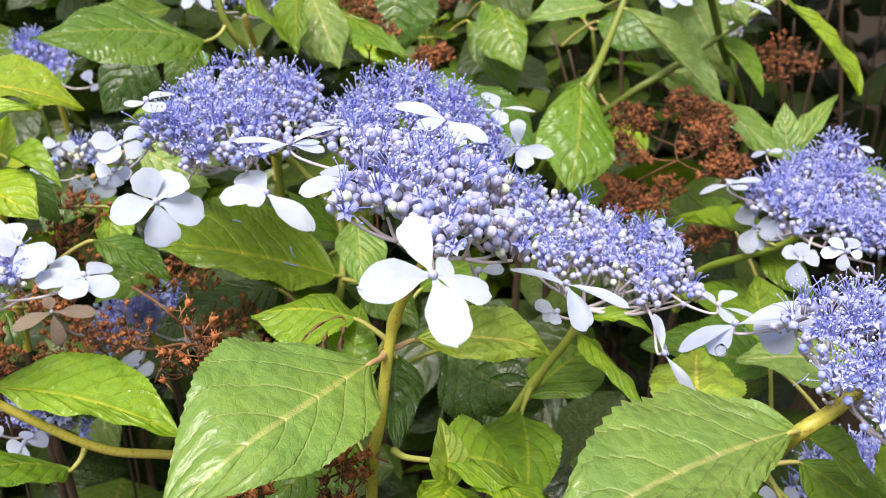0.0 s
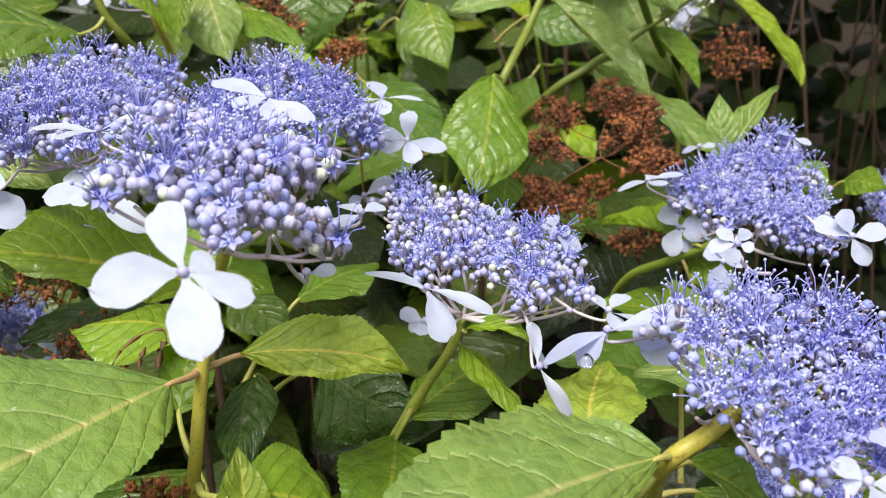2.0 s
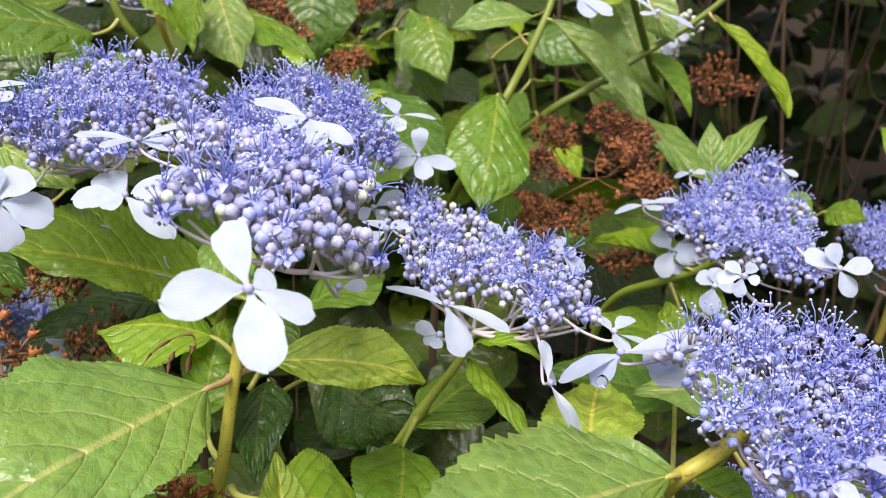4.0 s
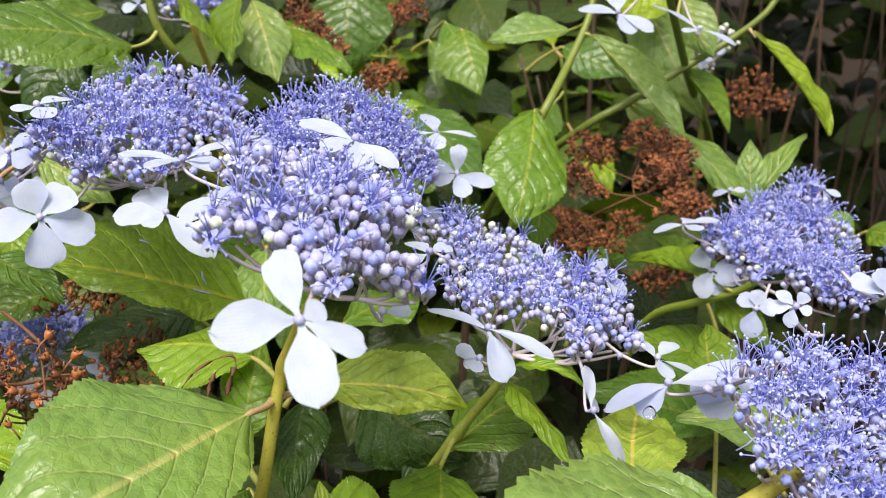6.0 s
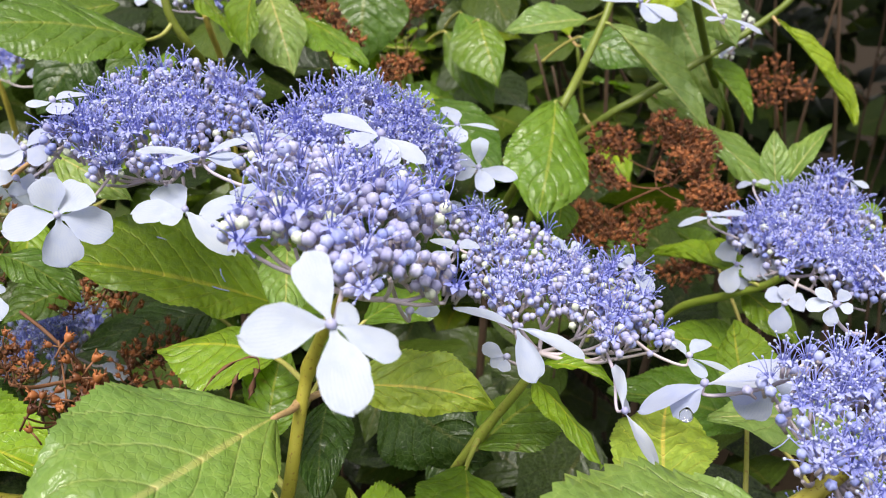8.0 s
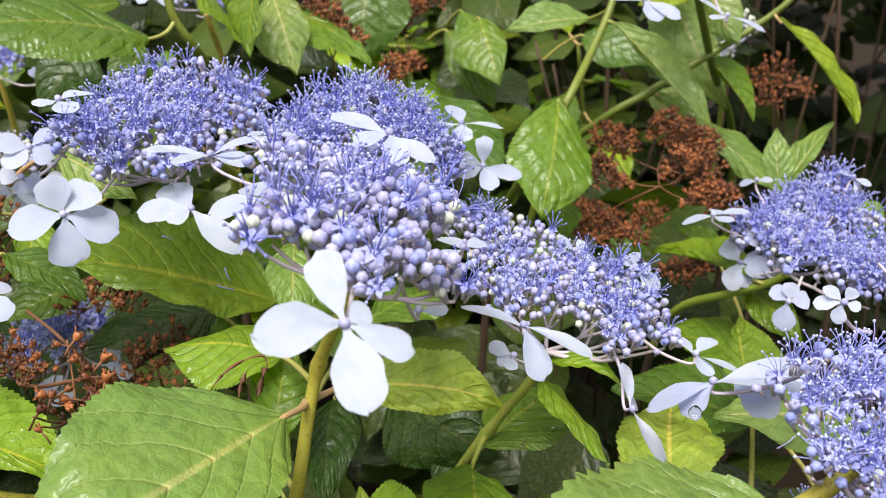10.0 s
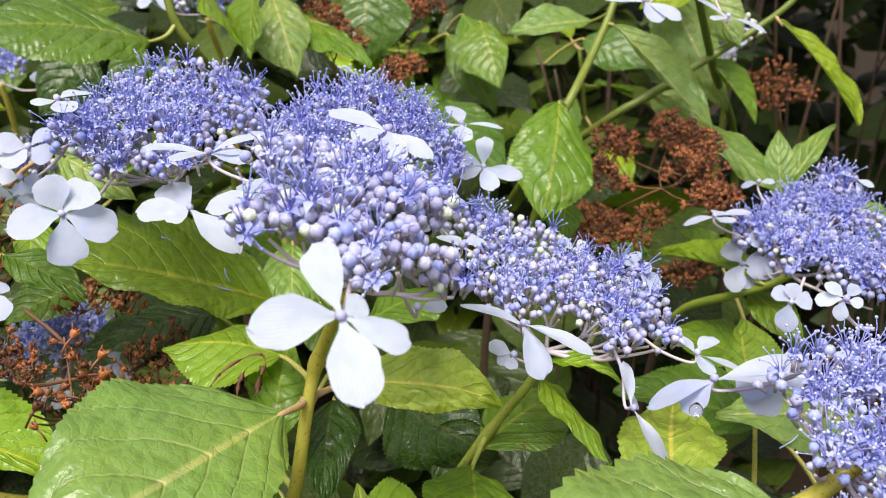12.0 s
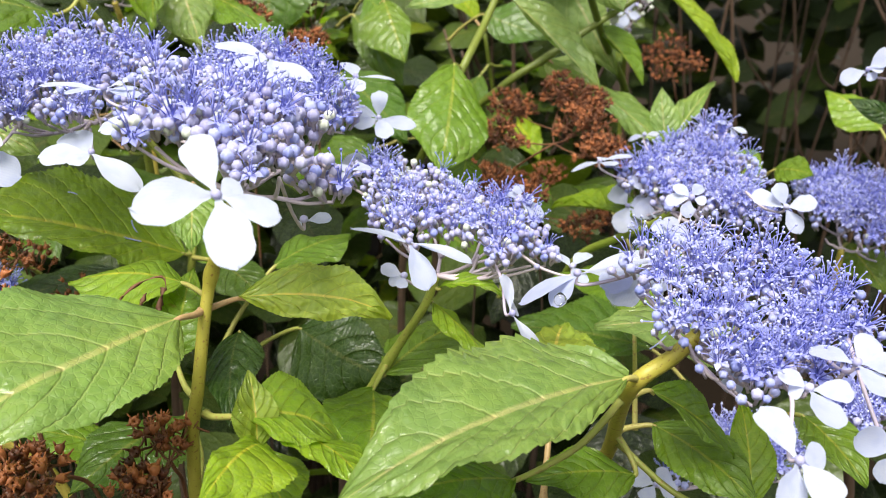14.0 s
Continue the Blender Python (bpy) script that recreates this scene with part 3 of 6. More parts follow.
# ---- ground and the shrub's depth ----
def ground():
    n = 60
    e = np.sign(np.linspace(-1, 1, n)) * np.abs(np.linspace(-1, 1, n)) ** 3 * 400
    xx, yy = np.meshgrid(e, e, indexing="ij")
    zz = 0.02 * np.sin(xx * 3.1) * np.cos(yy * 2.3) * np.exp(-(xx ** 2 + yy ** 2) / 400)
    pos = np.stack([xx, yy, zz], -1).reshape(-1, 3)
    i, j = np.meshgrid(np.arange(n - 1), np.arange(n - 1), indexing="ij")
    a = (i * n + j).ravel()
    ob = new("ground", mesh_of("ground", pos, np.stack([a, a + n, a + n + 1, a + 1], 1).tolist(), [SOIL]))
    tagged(ob, "dark bare garden soil under the shrubs", "ground", "", "structure")


def leaf_mass(name, places, sizes, ups, seed, label, material, category="foliage", nu=10, nv=2):
    """Many leaves too deep in the shrub to count, as one mesh."""
    rng = np.random.default_rng(seed)
    verts, faces, uvs, o = [], [], [], 0
    for place, size, up in zip(places, sizes, ups):
        a = rng.uniform(0, 2 * math.pi)
        x = np.array([math.cos(a), math.sin(a), rng.uniform(-0.9, 0.25)])
        x /= np.linalg.norm(x)
        y = np.cross(up, x)
        y /= np.linalg.norm(y)
        w = size * rng.uniform(0.26, 0.36)
        fold = np.array(up) * w * rng.uniform(-0.1, 0.35)
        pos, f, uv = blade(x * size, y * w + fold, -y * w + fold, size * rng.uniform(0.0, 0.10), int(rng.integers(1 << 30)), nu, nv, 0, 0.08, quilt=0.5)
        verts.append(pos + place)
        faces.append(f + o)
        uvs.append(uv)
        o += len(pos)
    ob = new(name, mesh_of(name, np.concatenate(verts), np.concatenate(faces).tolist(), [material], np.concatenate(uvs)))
    return tagged(ob, label, category, "", "stuff")


def shrub_depth():
    rng = np.random.default_rng(5)
    places, sizes, ups = [], [], []
    while len(places) < 3200:
        x, y, z = rng.uniform(-1.4, 1.6), rng.uniform(0.24, 2.0), rng.uniform(0.15, 1.2)
        if ((x - 0.1) / 1.4) ** 2 + ((y - 1.0) / 0.9) ** 2 > 1 - 0.25 * rng.random():
            continue
        lid = 0.785 + (y - 0.42) * 0.50
        lid = min(lid, 1.22 - 0.25 * ((x - 0.1) / 1.4) ** 2 - 0.35 * max(0.0, y - 1.2))
        if z > lid - 0.07 or z < lid - 0.45:
            continue
        if x > 0.10 + 0.2 * y and y > 0.58 and z > 0.55:
            continue
        places.append((x, y, z))
        sizes.append(rng.uniform(0.06, 0.11))
        up = np.array([rng.normal(0, 0.4), rng.normal(-0.45, 0.4), 1.0])
        ups.append(up / np.linalg.norm(up))
    leaf_mass("background_foliage", places, sizes, ups, 6, "deep mass of hydrangea leaves inside the shrub, coloured as if in shade", LEAF_FAR_SHADED)
    places, sizes, ups = [], [], []
    # unseen sides of the ring are added to shape the light, low behind the camera
    for k in range(11000):
        a, r = rng.uniform(0, 2 * math.pi), rng.uniform(2.0, 3.0)
        if k < 6500:
            a = rng.uniform(0.12, 0.88) * math.pi
        places.append((r * math.cos(a), 0.4 + r * math.sin(a), rng.uniform(0.0, 2.3 if a < math.pi else 0.9)))
        sizes.append(rng.uniform(0.07, 0.17))
        up = np.array([-math.cos(a) * 0.8 + rng.normal(0, 0.4), -math.sin(a) * 0.8 + rng.normal(0, 0.4), 0.8])
        ups.append(up / np.linalg.norm(up))
    leaf_mass("far_hedge", places, sizes, ups, 7, "leafy hedge round the hydrangea, darkened as if shaded, its unseen sides added", LEAF_HEDGE_SHADED, "hedge", 7, 1)
    # canopy out of view, added only to block light from the back right
    places, sizes, ups = [], [], []
    for _ in range(1100):
        x, y = rng.uniform(0.35, 2.8), rng.uniform(1.2, 3.2)
        places.append((x, y, 1.6 + 0.3 * y * rng.random()))
        sizes.append(rng.uniform(0.12, 0.24))
        up = np.array([rng.normal(0, 0.3), rng.normal(-0.2, 0.3), 1.0])
        ups.append(up / np.linalg.norm(up))
    leaf_mass("overhanging_branches", places, sizes, ups, 8, "unseen leafy canopy added to shade the back of the shrub", LEAF_HEDGE_SHADED, "foliage", 7, 1)


def back_shoots(count, seed):
    """Leafy shoots behind the flower heads: a green stem with opposite pairs of drooping leaves."""
    rng = random.Random(seed)
    tints = ("deep", "shade", "shade", "mid", "mid", "mid", "grey", "bright", "bright", "lime")
    for k in range(count):
        y = rng.uniform(0.72, 1.25)
        x = rng.uniform(-0.52, 0.17) * y * 1.05
        high = 0.86 + 0.22 * (y - 0.7) + rng.uniform(-0.12, 0.09)
        foot = Vector((x + rng.uniform(-0.08, 0.08), y + 0.12, -0.01))
        tip = Vector((x, y, high))
        label = "leafy green hydrangea shoot deeper in the shrub"
        top = shoot("hydrangea_shoot", [foot, foot.lerp(tip, 0.5) + Vector((rng.uniform(-0.03, 0.03), 0.03, 0.03)), foot.lerp(tip, 0.85) + Vector((rng.uniform(-0.02, 0.02), 0.015, 0)), tip], 0.0035, 0.0016, label, STEM_GREEN)
        line = STEMS[top]
        turn = rng.uniform(0, math.pi)
        for pair in range(4):
            at = line[-1 - 2 * pair]
            turn += math.pi / 2 + rng.uniform(-0.3, 0.3)
            for side in (0, math.pi):
                if rng.random() < 0.12:
                    continue
                a = turn + side
                d = Vector((math.cos(a), math.sin(a), rng.uniform(-0.9, 0.2) + (0.5 if pair == 0 else 0))).normalized()
                size = rng.uniform(0.045, 0.085) * (0.6 if pair == 0 else 1)
                base = at + d * rng.uniform(0.012, 0.022)
                across = d.cross(Vector((rng.uniform(-0.3, 0.3), -0.35 + rng.uniform(-0.3, 0.3), 1))).normalized()
                w = size * rng.uniform(0.27, 0.37)
                fold = Vector((0, 0, 1)) * w * rng.uniform(-0.05, 0.3)
                leaf(top, base, base + d * size, -across * w + fold, across * w + fold, size * rng.uniform(0.02, 0.1), rng.choice(tints), drop=size * rng.uniform(0, 0.12), join=at, quilt=rng.uniform(1, 2.2), nu=41, nv=4)


def bare_stems(count, seed):
    """Thin brown twigs that rise out of the dark behind the shrub."""
    rng = random.Random(seed)
    for _ in range(count):
        y = rng.uniform(0.85, 1.7)
        x = rng.uniform(0.12, 0.62) * y * 1.25
        base = Vector((x, y, -0.01))
        top = thing("bare_stem", base, "thin bare brown stem in the dark of the shrub", "stem", "bare stems")
        lean, bow = rng.uniform(-0.2, 0.2), rng.uniform(-0.05, 0.05)
        line = spline([base, base + Vector((lean * 0.4 + bow, 0.02, 0.55)), base + Vector((lean * 0.8, -0.03, 1.0)), base + Vector((lean * 1.2 + bow, 0, 1.35))], 7)
        v, f = tube(line, 0.0028, 0.0014, 7, base)
        child("stem", mesh_of("stem", v, f, [TWIG]), top, base)
        for k in range(3):
            a = line[rng.randrange(9, 20)]
            d = Vector((rng.uniform(-0.1, 0.1), rng.uniform(-0.05, 0.05), rng.uniform(0.06, 0.2)))
            v, f = tube(spline([a, a + d * 0.6 + Vector((0, 0, -0.02)), a + d], 4), 0.0025, 0.0012, 5, base)
            child("twig", mesh_of("twig", v, f, [TWIG]), top, base)


def water_drop(at, r):
    """A hanging drop, drawn out at its top."""
    v, f = ball(r, 9, 14, (0, 0, 0), lambda q: Vector((q.x, q.y, q.z)) if q.z < 0 else Vector((q.x * (1 - 0.45 * (q.z / r) ** 2), q.y * (1 - 0.45 * (q.z / r) ** 2), q.z * 1.25)))
    ob = new("water_drop", mesh_of("water_drop", v, f, [WATER]))
    ob.location = at
    tagged(ob, "clear rain drop hanging from a pale floret", "water drop", "rain drops")


def fallen_bit(at, way, size, seed):
    """A fallen blue stamen or petal scrap lying on a leaf."""
    rng = random.Random(seed)
    way = Vector(way).normalized()
    side = way.cross(Vector((0, 0, 1))).normalized()
    at = Vector(at)
    pts = [at - way * size * 0.5, at + side * size * 0.12 + Vector((0, 0, 0.0004)), at + way * size * 0.5]
    v, f = tube(spline(pts, 5), 0.00032, 0.0002, 6, at)
    ob = new("fallen_petal", mesh_of("fallen_petal", v, f, [BUD_BLUE]))
    ob.location = at
    tagged(ob, "small blue petal scrap fallen on a green leaf", "fallen petal", "fallen petals")


def withered_leaf(points, seed, widths):
    """A shrivelled brown leaf: a thin strip folded along its midrib, twisted along the points, with a ragged edge."""
    rng = random.Random(seed)
    base = Vector(points[0])
    line = spline(points, 8)
    n, turn = len(line), rng.uniform(0, 3)
    verts, faces = [], []
    for i, q in enumerate(line):
        way = (line[min(i + 1, n - 1)] - line[max(i - 1, 0)]).normalized()
        side = way.orthogonal().normalized()
        up = way.cross(side)
        share = i / (n - 1)
        w = (widths[0] + (widths[1] - widths[0]) * share) * (0.6 + 0.35 * math.sin(share * math.pi))
        turn += rng.uniform(0.1, 0.5)
        for k in range(6):
            a = turn + 2 * math.pi * k / 6
            reach = w * (1.5 if k % 3 == 0 else 0.55) * rng.uniform(0.7, 1.3)
            verts.append(q - base + (side * math.cos(a) + up * math.sin(a)) * reach)
    for i in range(n - 1):
        for k in range(6):
            j = (k + 1) % 6
            faces.append((i * 6 + k, i * 6 + j, (i + 1) * 6 + j, (i + 1) * 6 + k))
    faces += [tuple(range(6))[::-1], tuple((n - 1) * 6 + k for k in range(6))]
    ob = new("withered_leaf", mesh_of("withered_leaf", verts, faces, [DRY_STALK]))
    ob.location = base
    tagged(ob, "shrivelled brown leaf hanging over a green leaf", "withered leaf", "withered leaves")


# ---- the place ----
ground()
shrub_depth()

# the shoot under the middle head, standing nearest
shoot_a = shoot("hydrangea_shoot", [(-0.0266, 0.3383, -0.0100), (-0.0266, 0.3183, 0.4476), (-0.0266, 0.2883, 0.8951), (-0.0229, 0.2871, 0.9172), (-0.0202, 0.2923, 0.9381), (-0.0177, 0.2949, 0.9516), (-0.0117, 0.2869, 0.9690), (-0.0047, 0.2757, 0.9857)], 0.002375, 0.0017, "upright green hydrangea shoot with broad wet leaves", knots=[(0.72, 0.35)])
leaf(shoot_a, (-0.0247, 0.2795, 0.9449), (-0.0724, 0.2058, 0.9477), (-0.0281, 0.0186, 0.0129), (0.0163, -0.0107, -0.0054), 0.004, "pale", drop=0.012, fat=0.37, tooth_deep=0.04, teeth=34, join=(-0.0210, 0.2925, 0.9408))
leaf(shoot_a, (-0.0112, 0.3040, 0.9402), (0.0405, 0.3180, 0.9268), (0.0029, 0.0130, 0.0086), (-0.0006, -0.0080, -0.0042), 0.0075, "fresh", fat=0.5, quilt=4.2, drop=0.004, tooth_deep=0.05, teeth=24, join=(-0.0210, 0.2925, 0.9408))
leaf(shoot_a, (-0.0348, 0.3321, 0.9342), (-0.0767, 0.3373, 0.9318), (0.0026, 0.0200, -0.0023), (-0.0022, -0.0203, -0.0056), 0.004, "bright")
leaf(shoot_a, (-0.0350, 0.3120, 0.9150), (-0.0342, 0.3500, 0.9328), (-0.0119, 0.0050, -0.0001), (0.0097, -0.0050, -0.0035), 0.003, "mid", quilt=2.0, join=(-0.0248, 0.2940, 0.9074))
leaf(shoot_a, (-0.0367, 0.3720, 0.9594), (-0.0330, 0.3423, 0.9419), (-0.0100, -0.0011, 0.0008), (0.0115, 0.0027, -0.0031), 0.003, "pale", quilt=2.0)
leaf(shoot_a, (-0.0038, 0.2484, 0.9288), (0.0238, 0.2530, 0.9162), (-0.0027, 0.0223, 0.0022), (0.0025, -0.0140, 0.0003), 0.006, "bright", join=(-0.0169, 0.2670, 0.9187))
leaf(shoot_a, (0.0062, 0.2471, 0.9242), (0.0320, 0.2291, 0.9162), (0.0069, 0.0124, -0.0056), (-0.0055, -0.0096, 0.0040), 0.004, "bright", stalk=False)
leaf(shoot_a, (0.0009, 0.2438, 0.9201), (-0.0017, 0.2549, 0.9397), (-0.0052, -0.0069, 0.0033), (0.0067, -0.0005, 0.0011), 0.003, "young", stalk=False)
leaf(shoot_a, (0.0024, 0.2452, 0.9219), (-0.0074, 0.2043, 0.9311), (-0.0052, 0.0018, 0.0024), (0.0155, -0.0047, -0.0044), 0.004, "bright", stalk=False)
leaf(shoot_a, (-0.0082, 0.2749, 0.9000), (0.0113, 0.2317, 0.9046), (-0.0075, -0.0033, 0.0001), (0.0127, 0.0057, -0.0003), 0.004, "bright", stalk=False)
leaf(shoot_a, (-0.0373, 0.3292, 0.8814), (-0.0666, 0.2822, 0.8799), (-0.0159, 0.0099, 0.0002), (0.0166, -0.0102, -0.0041), 0.004, "deep")
leaf(shoot_a, (-0.0621, 0.3496, 0.8474), (-0.1069, 0.3456, 0.8671), (-0.0007, 0.0136, 0.0010), (0.0001, -0.0132, -0.0024), 0.004, "mid", stalk=False)
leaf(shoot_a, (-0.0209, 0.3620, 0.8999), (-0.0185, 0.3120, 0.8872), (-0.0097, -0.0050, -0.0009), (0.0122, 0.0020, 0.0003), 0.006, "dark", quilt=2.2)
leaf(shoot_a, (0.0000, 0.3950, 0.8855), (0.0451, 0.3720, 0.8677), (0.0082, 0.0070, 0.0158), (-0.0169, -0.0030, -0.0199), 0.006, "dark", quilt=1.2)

# the shoot that carries the middle right head
shoot_c = shoot("hydrangea_shoot", [(0.0203, 0.4250, -0.0100), (0.0203, 0.4090, 0.4174), (0.0203, 0.3850, 0.8348), (0.0294, 0.3740, 0.8621), (0.0431, 0.3700, 0.8878), (0.0544, 0.3638, 0.9104), (0.0585, 0.3623, 0.9231)], 0.002375, 0.0017, "green hydrangea shoot bearing a pale blue head", STEM_LIGHT, knots=[(0.62, 0.3)])
leaf(shoot_c, (0.0369, 0.3673, 0.8758), (0.0716, 0.4056, 0.8804), (-0.0094, 0.0079, 0.0047), (0.0179, -0.0166, 0.0022), 0.003, "mid")
leaf(shoot_c, (0.0568, 0.3714, 0.9081), (0.0819, 0.3376, 0.8903), (0.0052, 0.0057, -0.0035), (-0.0064, -0.0051, 0.0007), 0.002, "bright")
leaf(shoot_c, (0.0589, 0.3617, 0.9179), (0.0829, 0.3405, 0.9233), (0.0048, 0.0062, 0.0031), (-0.0012, -0.0012, 0.0005), 0.004, "bright")
leaf(shoot_c, (0.0981, 0.3129, 0.8973), (0.1198, 0.3967, 0.8841), (-0.0196, 0.0047, -0.0025), (0.0199, -0.0049, 0.0017), 0.004, "fresh", quilt=3.0)
leaf(shoot_c, (0.0325, 0.3498, 0.8789), (0.0286, 0.2821, 0.8787), (-0.0192, 0.0011, 0.0078), (0.0141, -0.0008, 0.0025), 0.004, "mid")
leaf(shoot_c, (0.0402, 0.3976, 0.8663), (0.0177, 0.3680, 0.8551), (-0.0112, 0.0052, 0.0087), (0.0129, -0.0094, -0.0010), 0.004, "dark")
leaf(shoot_c, (-0.0121, 0.4172, 0.9063), (0.0222, 0.4427, 0.9109), (-0.0081, 0.0107, 0.0014), (0.0125, -0.0168, 0.0002), 0.004, "mid")

# the shoot that carries the right front head
shoot_d = shoot("hydrangea_shoot", [(0.1215, 0.3777, -0.0100), (0.1215, 0.3617, 0.4135), (0.1215, 0.3377, 0.8271), (0.1201, 0.3095, 0.8757), (0.1111, 0.2585, 0.9316), (0.1216, 0.2615, 0.9374), (0.1308, 0.2660, 0.9427), (0.1283, 0.2683, 0.9382)], 0.003, 0.0023, "stout green hydrangea shoot with a broad pale leaf")
leaf(shoot_d, (0.1064, 0.2533, 0.9356), (0.0241, 0.2025, 0.9344), (-0.0081, 0.0360, 0.0069), (-0.0011, -0.0230, 0.0029), 0.005, "soft", fat=0.45, drop=0.003, teeth=20, tooth_deep=0.08, join=(0.1107, 0.2585, 0.9322))
leaf(shoot_d, (0.1207, 0.2750, 0.9189), (0.1525, 0.2760, 0.8915), (0.0041, 0.0107, 0.0052), (-0.0001, -0.0095, -0.0004), 0.003, "mid")
leaf(shoot_d, (0.1311, 0.2977, 0.8918), (0.1564, 0.2611, 0.8826), (0.0118, 0.0073, 0.0037), (-0.0100, -0.0059, -0.0038), 0.003, "mid")
leaf(shoot_d, (0.1615, 0.2766, 0.8709), (0.1688, 0.3130, 0.8915), (-0.0075, 0.0003, 0.0022), (0.0094, -0.0029, 0.0018), 0.003, "bright")
leaf(shoot_d, (0.1881, 0.3028, 0.8910), (0.1999, 0.2745, 0.8797), (0.0125, 0.0043, 0.0021), (-0.0107, -0.0051, 0.0016), 0.003, "mid")
leaf(shoot_d, (0.0738, 0.2484, 0.9052), (0.0357, 0.2279, 0.9146), (-0.0065, 0.0126, 0.0011), (0.0055, -0.0113, -0.0021), 0.003, "mid")
leaf(shoot_d, (0.1229, 0.2861, 0.8794), (0.0826, 0.2761, 0.8854), (-0.0026, 0.0123, 0.0029), (0.0024, -0.0120, -0.0034), 0.003, "mid")
leaf(shoot_d, (0.1838, 0.3542, 0.9004), (0.1207, 0.3486, 0.9056), (-0.0019, 0.0231, 0.0020), (0.0030, -0.0342, 0.0004), 0.004, "grey", quilt=1.6)
leaf(shoot_d, (0.1455, 0.3759, 0.8952), (0.1531, 0.4277, 0.9075), (-0.0084, 0.0019, -0.0027), (0.0161, -0.0034, 0.0044), 0.004, "mid")
leaf(shoot_d, (0.1846, 0.4740, 0.8594), (0.1325, 0.4943, 0.8649), (0.0100, 0.0240, 0.0060), (-0.0073, -0.0193, 0.0020), 0.004, "mid")
leaf(shoot_d, (0.1697, 0.4184, 0.8592), (0.1011, 0.4326, 0.8659), (0.0077, 0.0339, 0.0072), (-0.0049, -0.0249, 0.0025), 0.004, "deep")

# the shoot of the right back head
shoot_e = shoot("hydrangea_shoot", [(0.1265, 0.5900, -0.0100), (0.1345, 0.5700, 0.4132), (0.1465, 0.5400, 0.8265), (0.1517, 0.5145, 0.8702), (0.1680, 0.4856, 0.8936), (0.1808, 0.4694, 0.9072), (0.1867, 0.4625, 0.9156)], 0.002625, 0.0019, "thin green hydrangea shoot behind the front heads", STEM_LIGHT)
leaf(shoot_e, (0.1764, 0.4713, 0.9074), (0.1399, 0.5391, 0.8930), (0.0083, 0.0073, 0.0136), (0.0023, 0.0027, 0.0071), 0.006, "bright")
leaf(shoot_e, (0.2421, 0.5464, 0.9209), (0.2570, 0.5132, 0.9141), (0.0120, 0.0032, 0.0105), (-0.0014, 0.0005, -0.0058), 0.003, "mid")
leaf(shoot_e, (0.1790, 0.4932, 0.8937), (0.1937, 0.4476, 0.8855), (0.0087, 0.0018, 0.0053), (-0.0076, -0.0013, -0.0061), 0.003, "mid")

# the shoot on the left that carries the left head
shoot_f = shoot("hydrangea_shoot", [(-0.0657, 0.4139, -0.0100), (-0.0737, 0.3899, 0.3966), (-0.0857, 0.3539, 0.7932), (-0.0950, 0.3469, 0.8421), (-0.1036, 0.3435, 0.8576), (-0.1148, 0.3376, 0.8665), (-0.1390, 0.3277, 0.8766), (-0.1682, 0.3222, 0.8974), (-0.1817, 0.3169, 0.9138), (-0.1884, 0.3175, 0.9337), (-0.1876, 0.3208, 0.9390)], 0.00225, 0.0017, "long arching yellow-green hydrangea shoot low in the shrub")
leaf(shoot_f, (-0.1765, 0.3234, 0.9086), (-0.1039, 0.3168, 0.8911), (0.0042, 0.0278, 0.0071), (-0.0008, -0.0113, 0.0010), 0.005, "bright")
leaf(shoot_f, (-0.1831, 0.3191, 0.9124), (-0.2118, 0.3001, 0.9253), (-0.0048, 0.0092, 0.0030), (0.0074, -0.0122, -0.0015), 0.004, "mid")
leaf(shoot_f, (-0.1504, 0.3176, 0.8738), (-0.1731, 0.2806, 0.8974), (-0.0135, 0.0093, 0.0016), (0.0105, -0.0082, -0.0028), 0.004, "mid")
leaf(shoot_f, (-0.2029, 0.3997, 0.9055), (-0.2185, 0.3721, 0.8945), (-0.0114, 0.0032, 0.0081), (0.0137, -0.0038, -0.0100), 0.004, "deep")
leaf(shoot_f, (-0.1750, 0.4368, 0.8583), (-0.1954, 0.3929, 0.8436), (-0.0114, 0.0021, 0.0096), (0.0212, -0.0067, -0.0093), 0.004, "dark")

# the shoot behind the left head that carries the broad leaf under the back head
shoot_b = shoot("hydrangea_shoot", [(-0.0699, 0.5024, -0.0100), (-0.0699, 0.4824, 0.4204), (-0.0699, 0.4524, 0.8407), (-0.0555, 0.4357, 0.8880), (-0.0513, 0.4298, 0.9084), (-0.0570, 0.4640, 0.9270), (-0.0790, 0.4750, 0.9520), (-0.0898, 0.4400, 0.9690), (-0.0898, 0.4288, 0.9706)], 0.002125, 0.0016, "green hydrangea shoot with a broad speckled leaf behind the front leaves", STEM_LIGHT)
leaf(shoot_b, (-0.0537, 0.4264, 0.9093), (-0.1333, 0.3911, 0.9427), (-0.0108, 0.0423, 0.0188), (0.0069, -0.0189, -0.0034), 0.004, "bright", fat=0.45)
leaf(shoot_b, (-0.0508, 0.4595, 0.9122), (-0.0850, 0.4734, 0.9375), (-0.0062, -0.0165, 0.0007), (0.0061, 0.0166, -0.0009), 0.003, "mid")
leaf(shoot_b, (-0.1463, 0.4314, 0.9740), (-0.1090, 0.4184, 0.9579), (0.0052, 0.0058, 0.0075), (-0.0048, -0.0055, -0.0067), 0.003, "pale")
leaf(shoot_b, (-0.0593, 0.4466, 0.9117), (-0.0276, 0.4444, 0.8965), (0.0033, 0.0245, 0.0032), (-0.0029, -0.0133, -0.0041), 0.003, "mid")
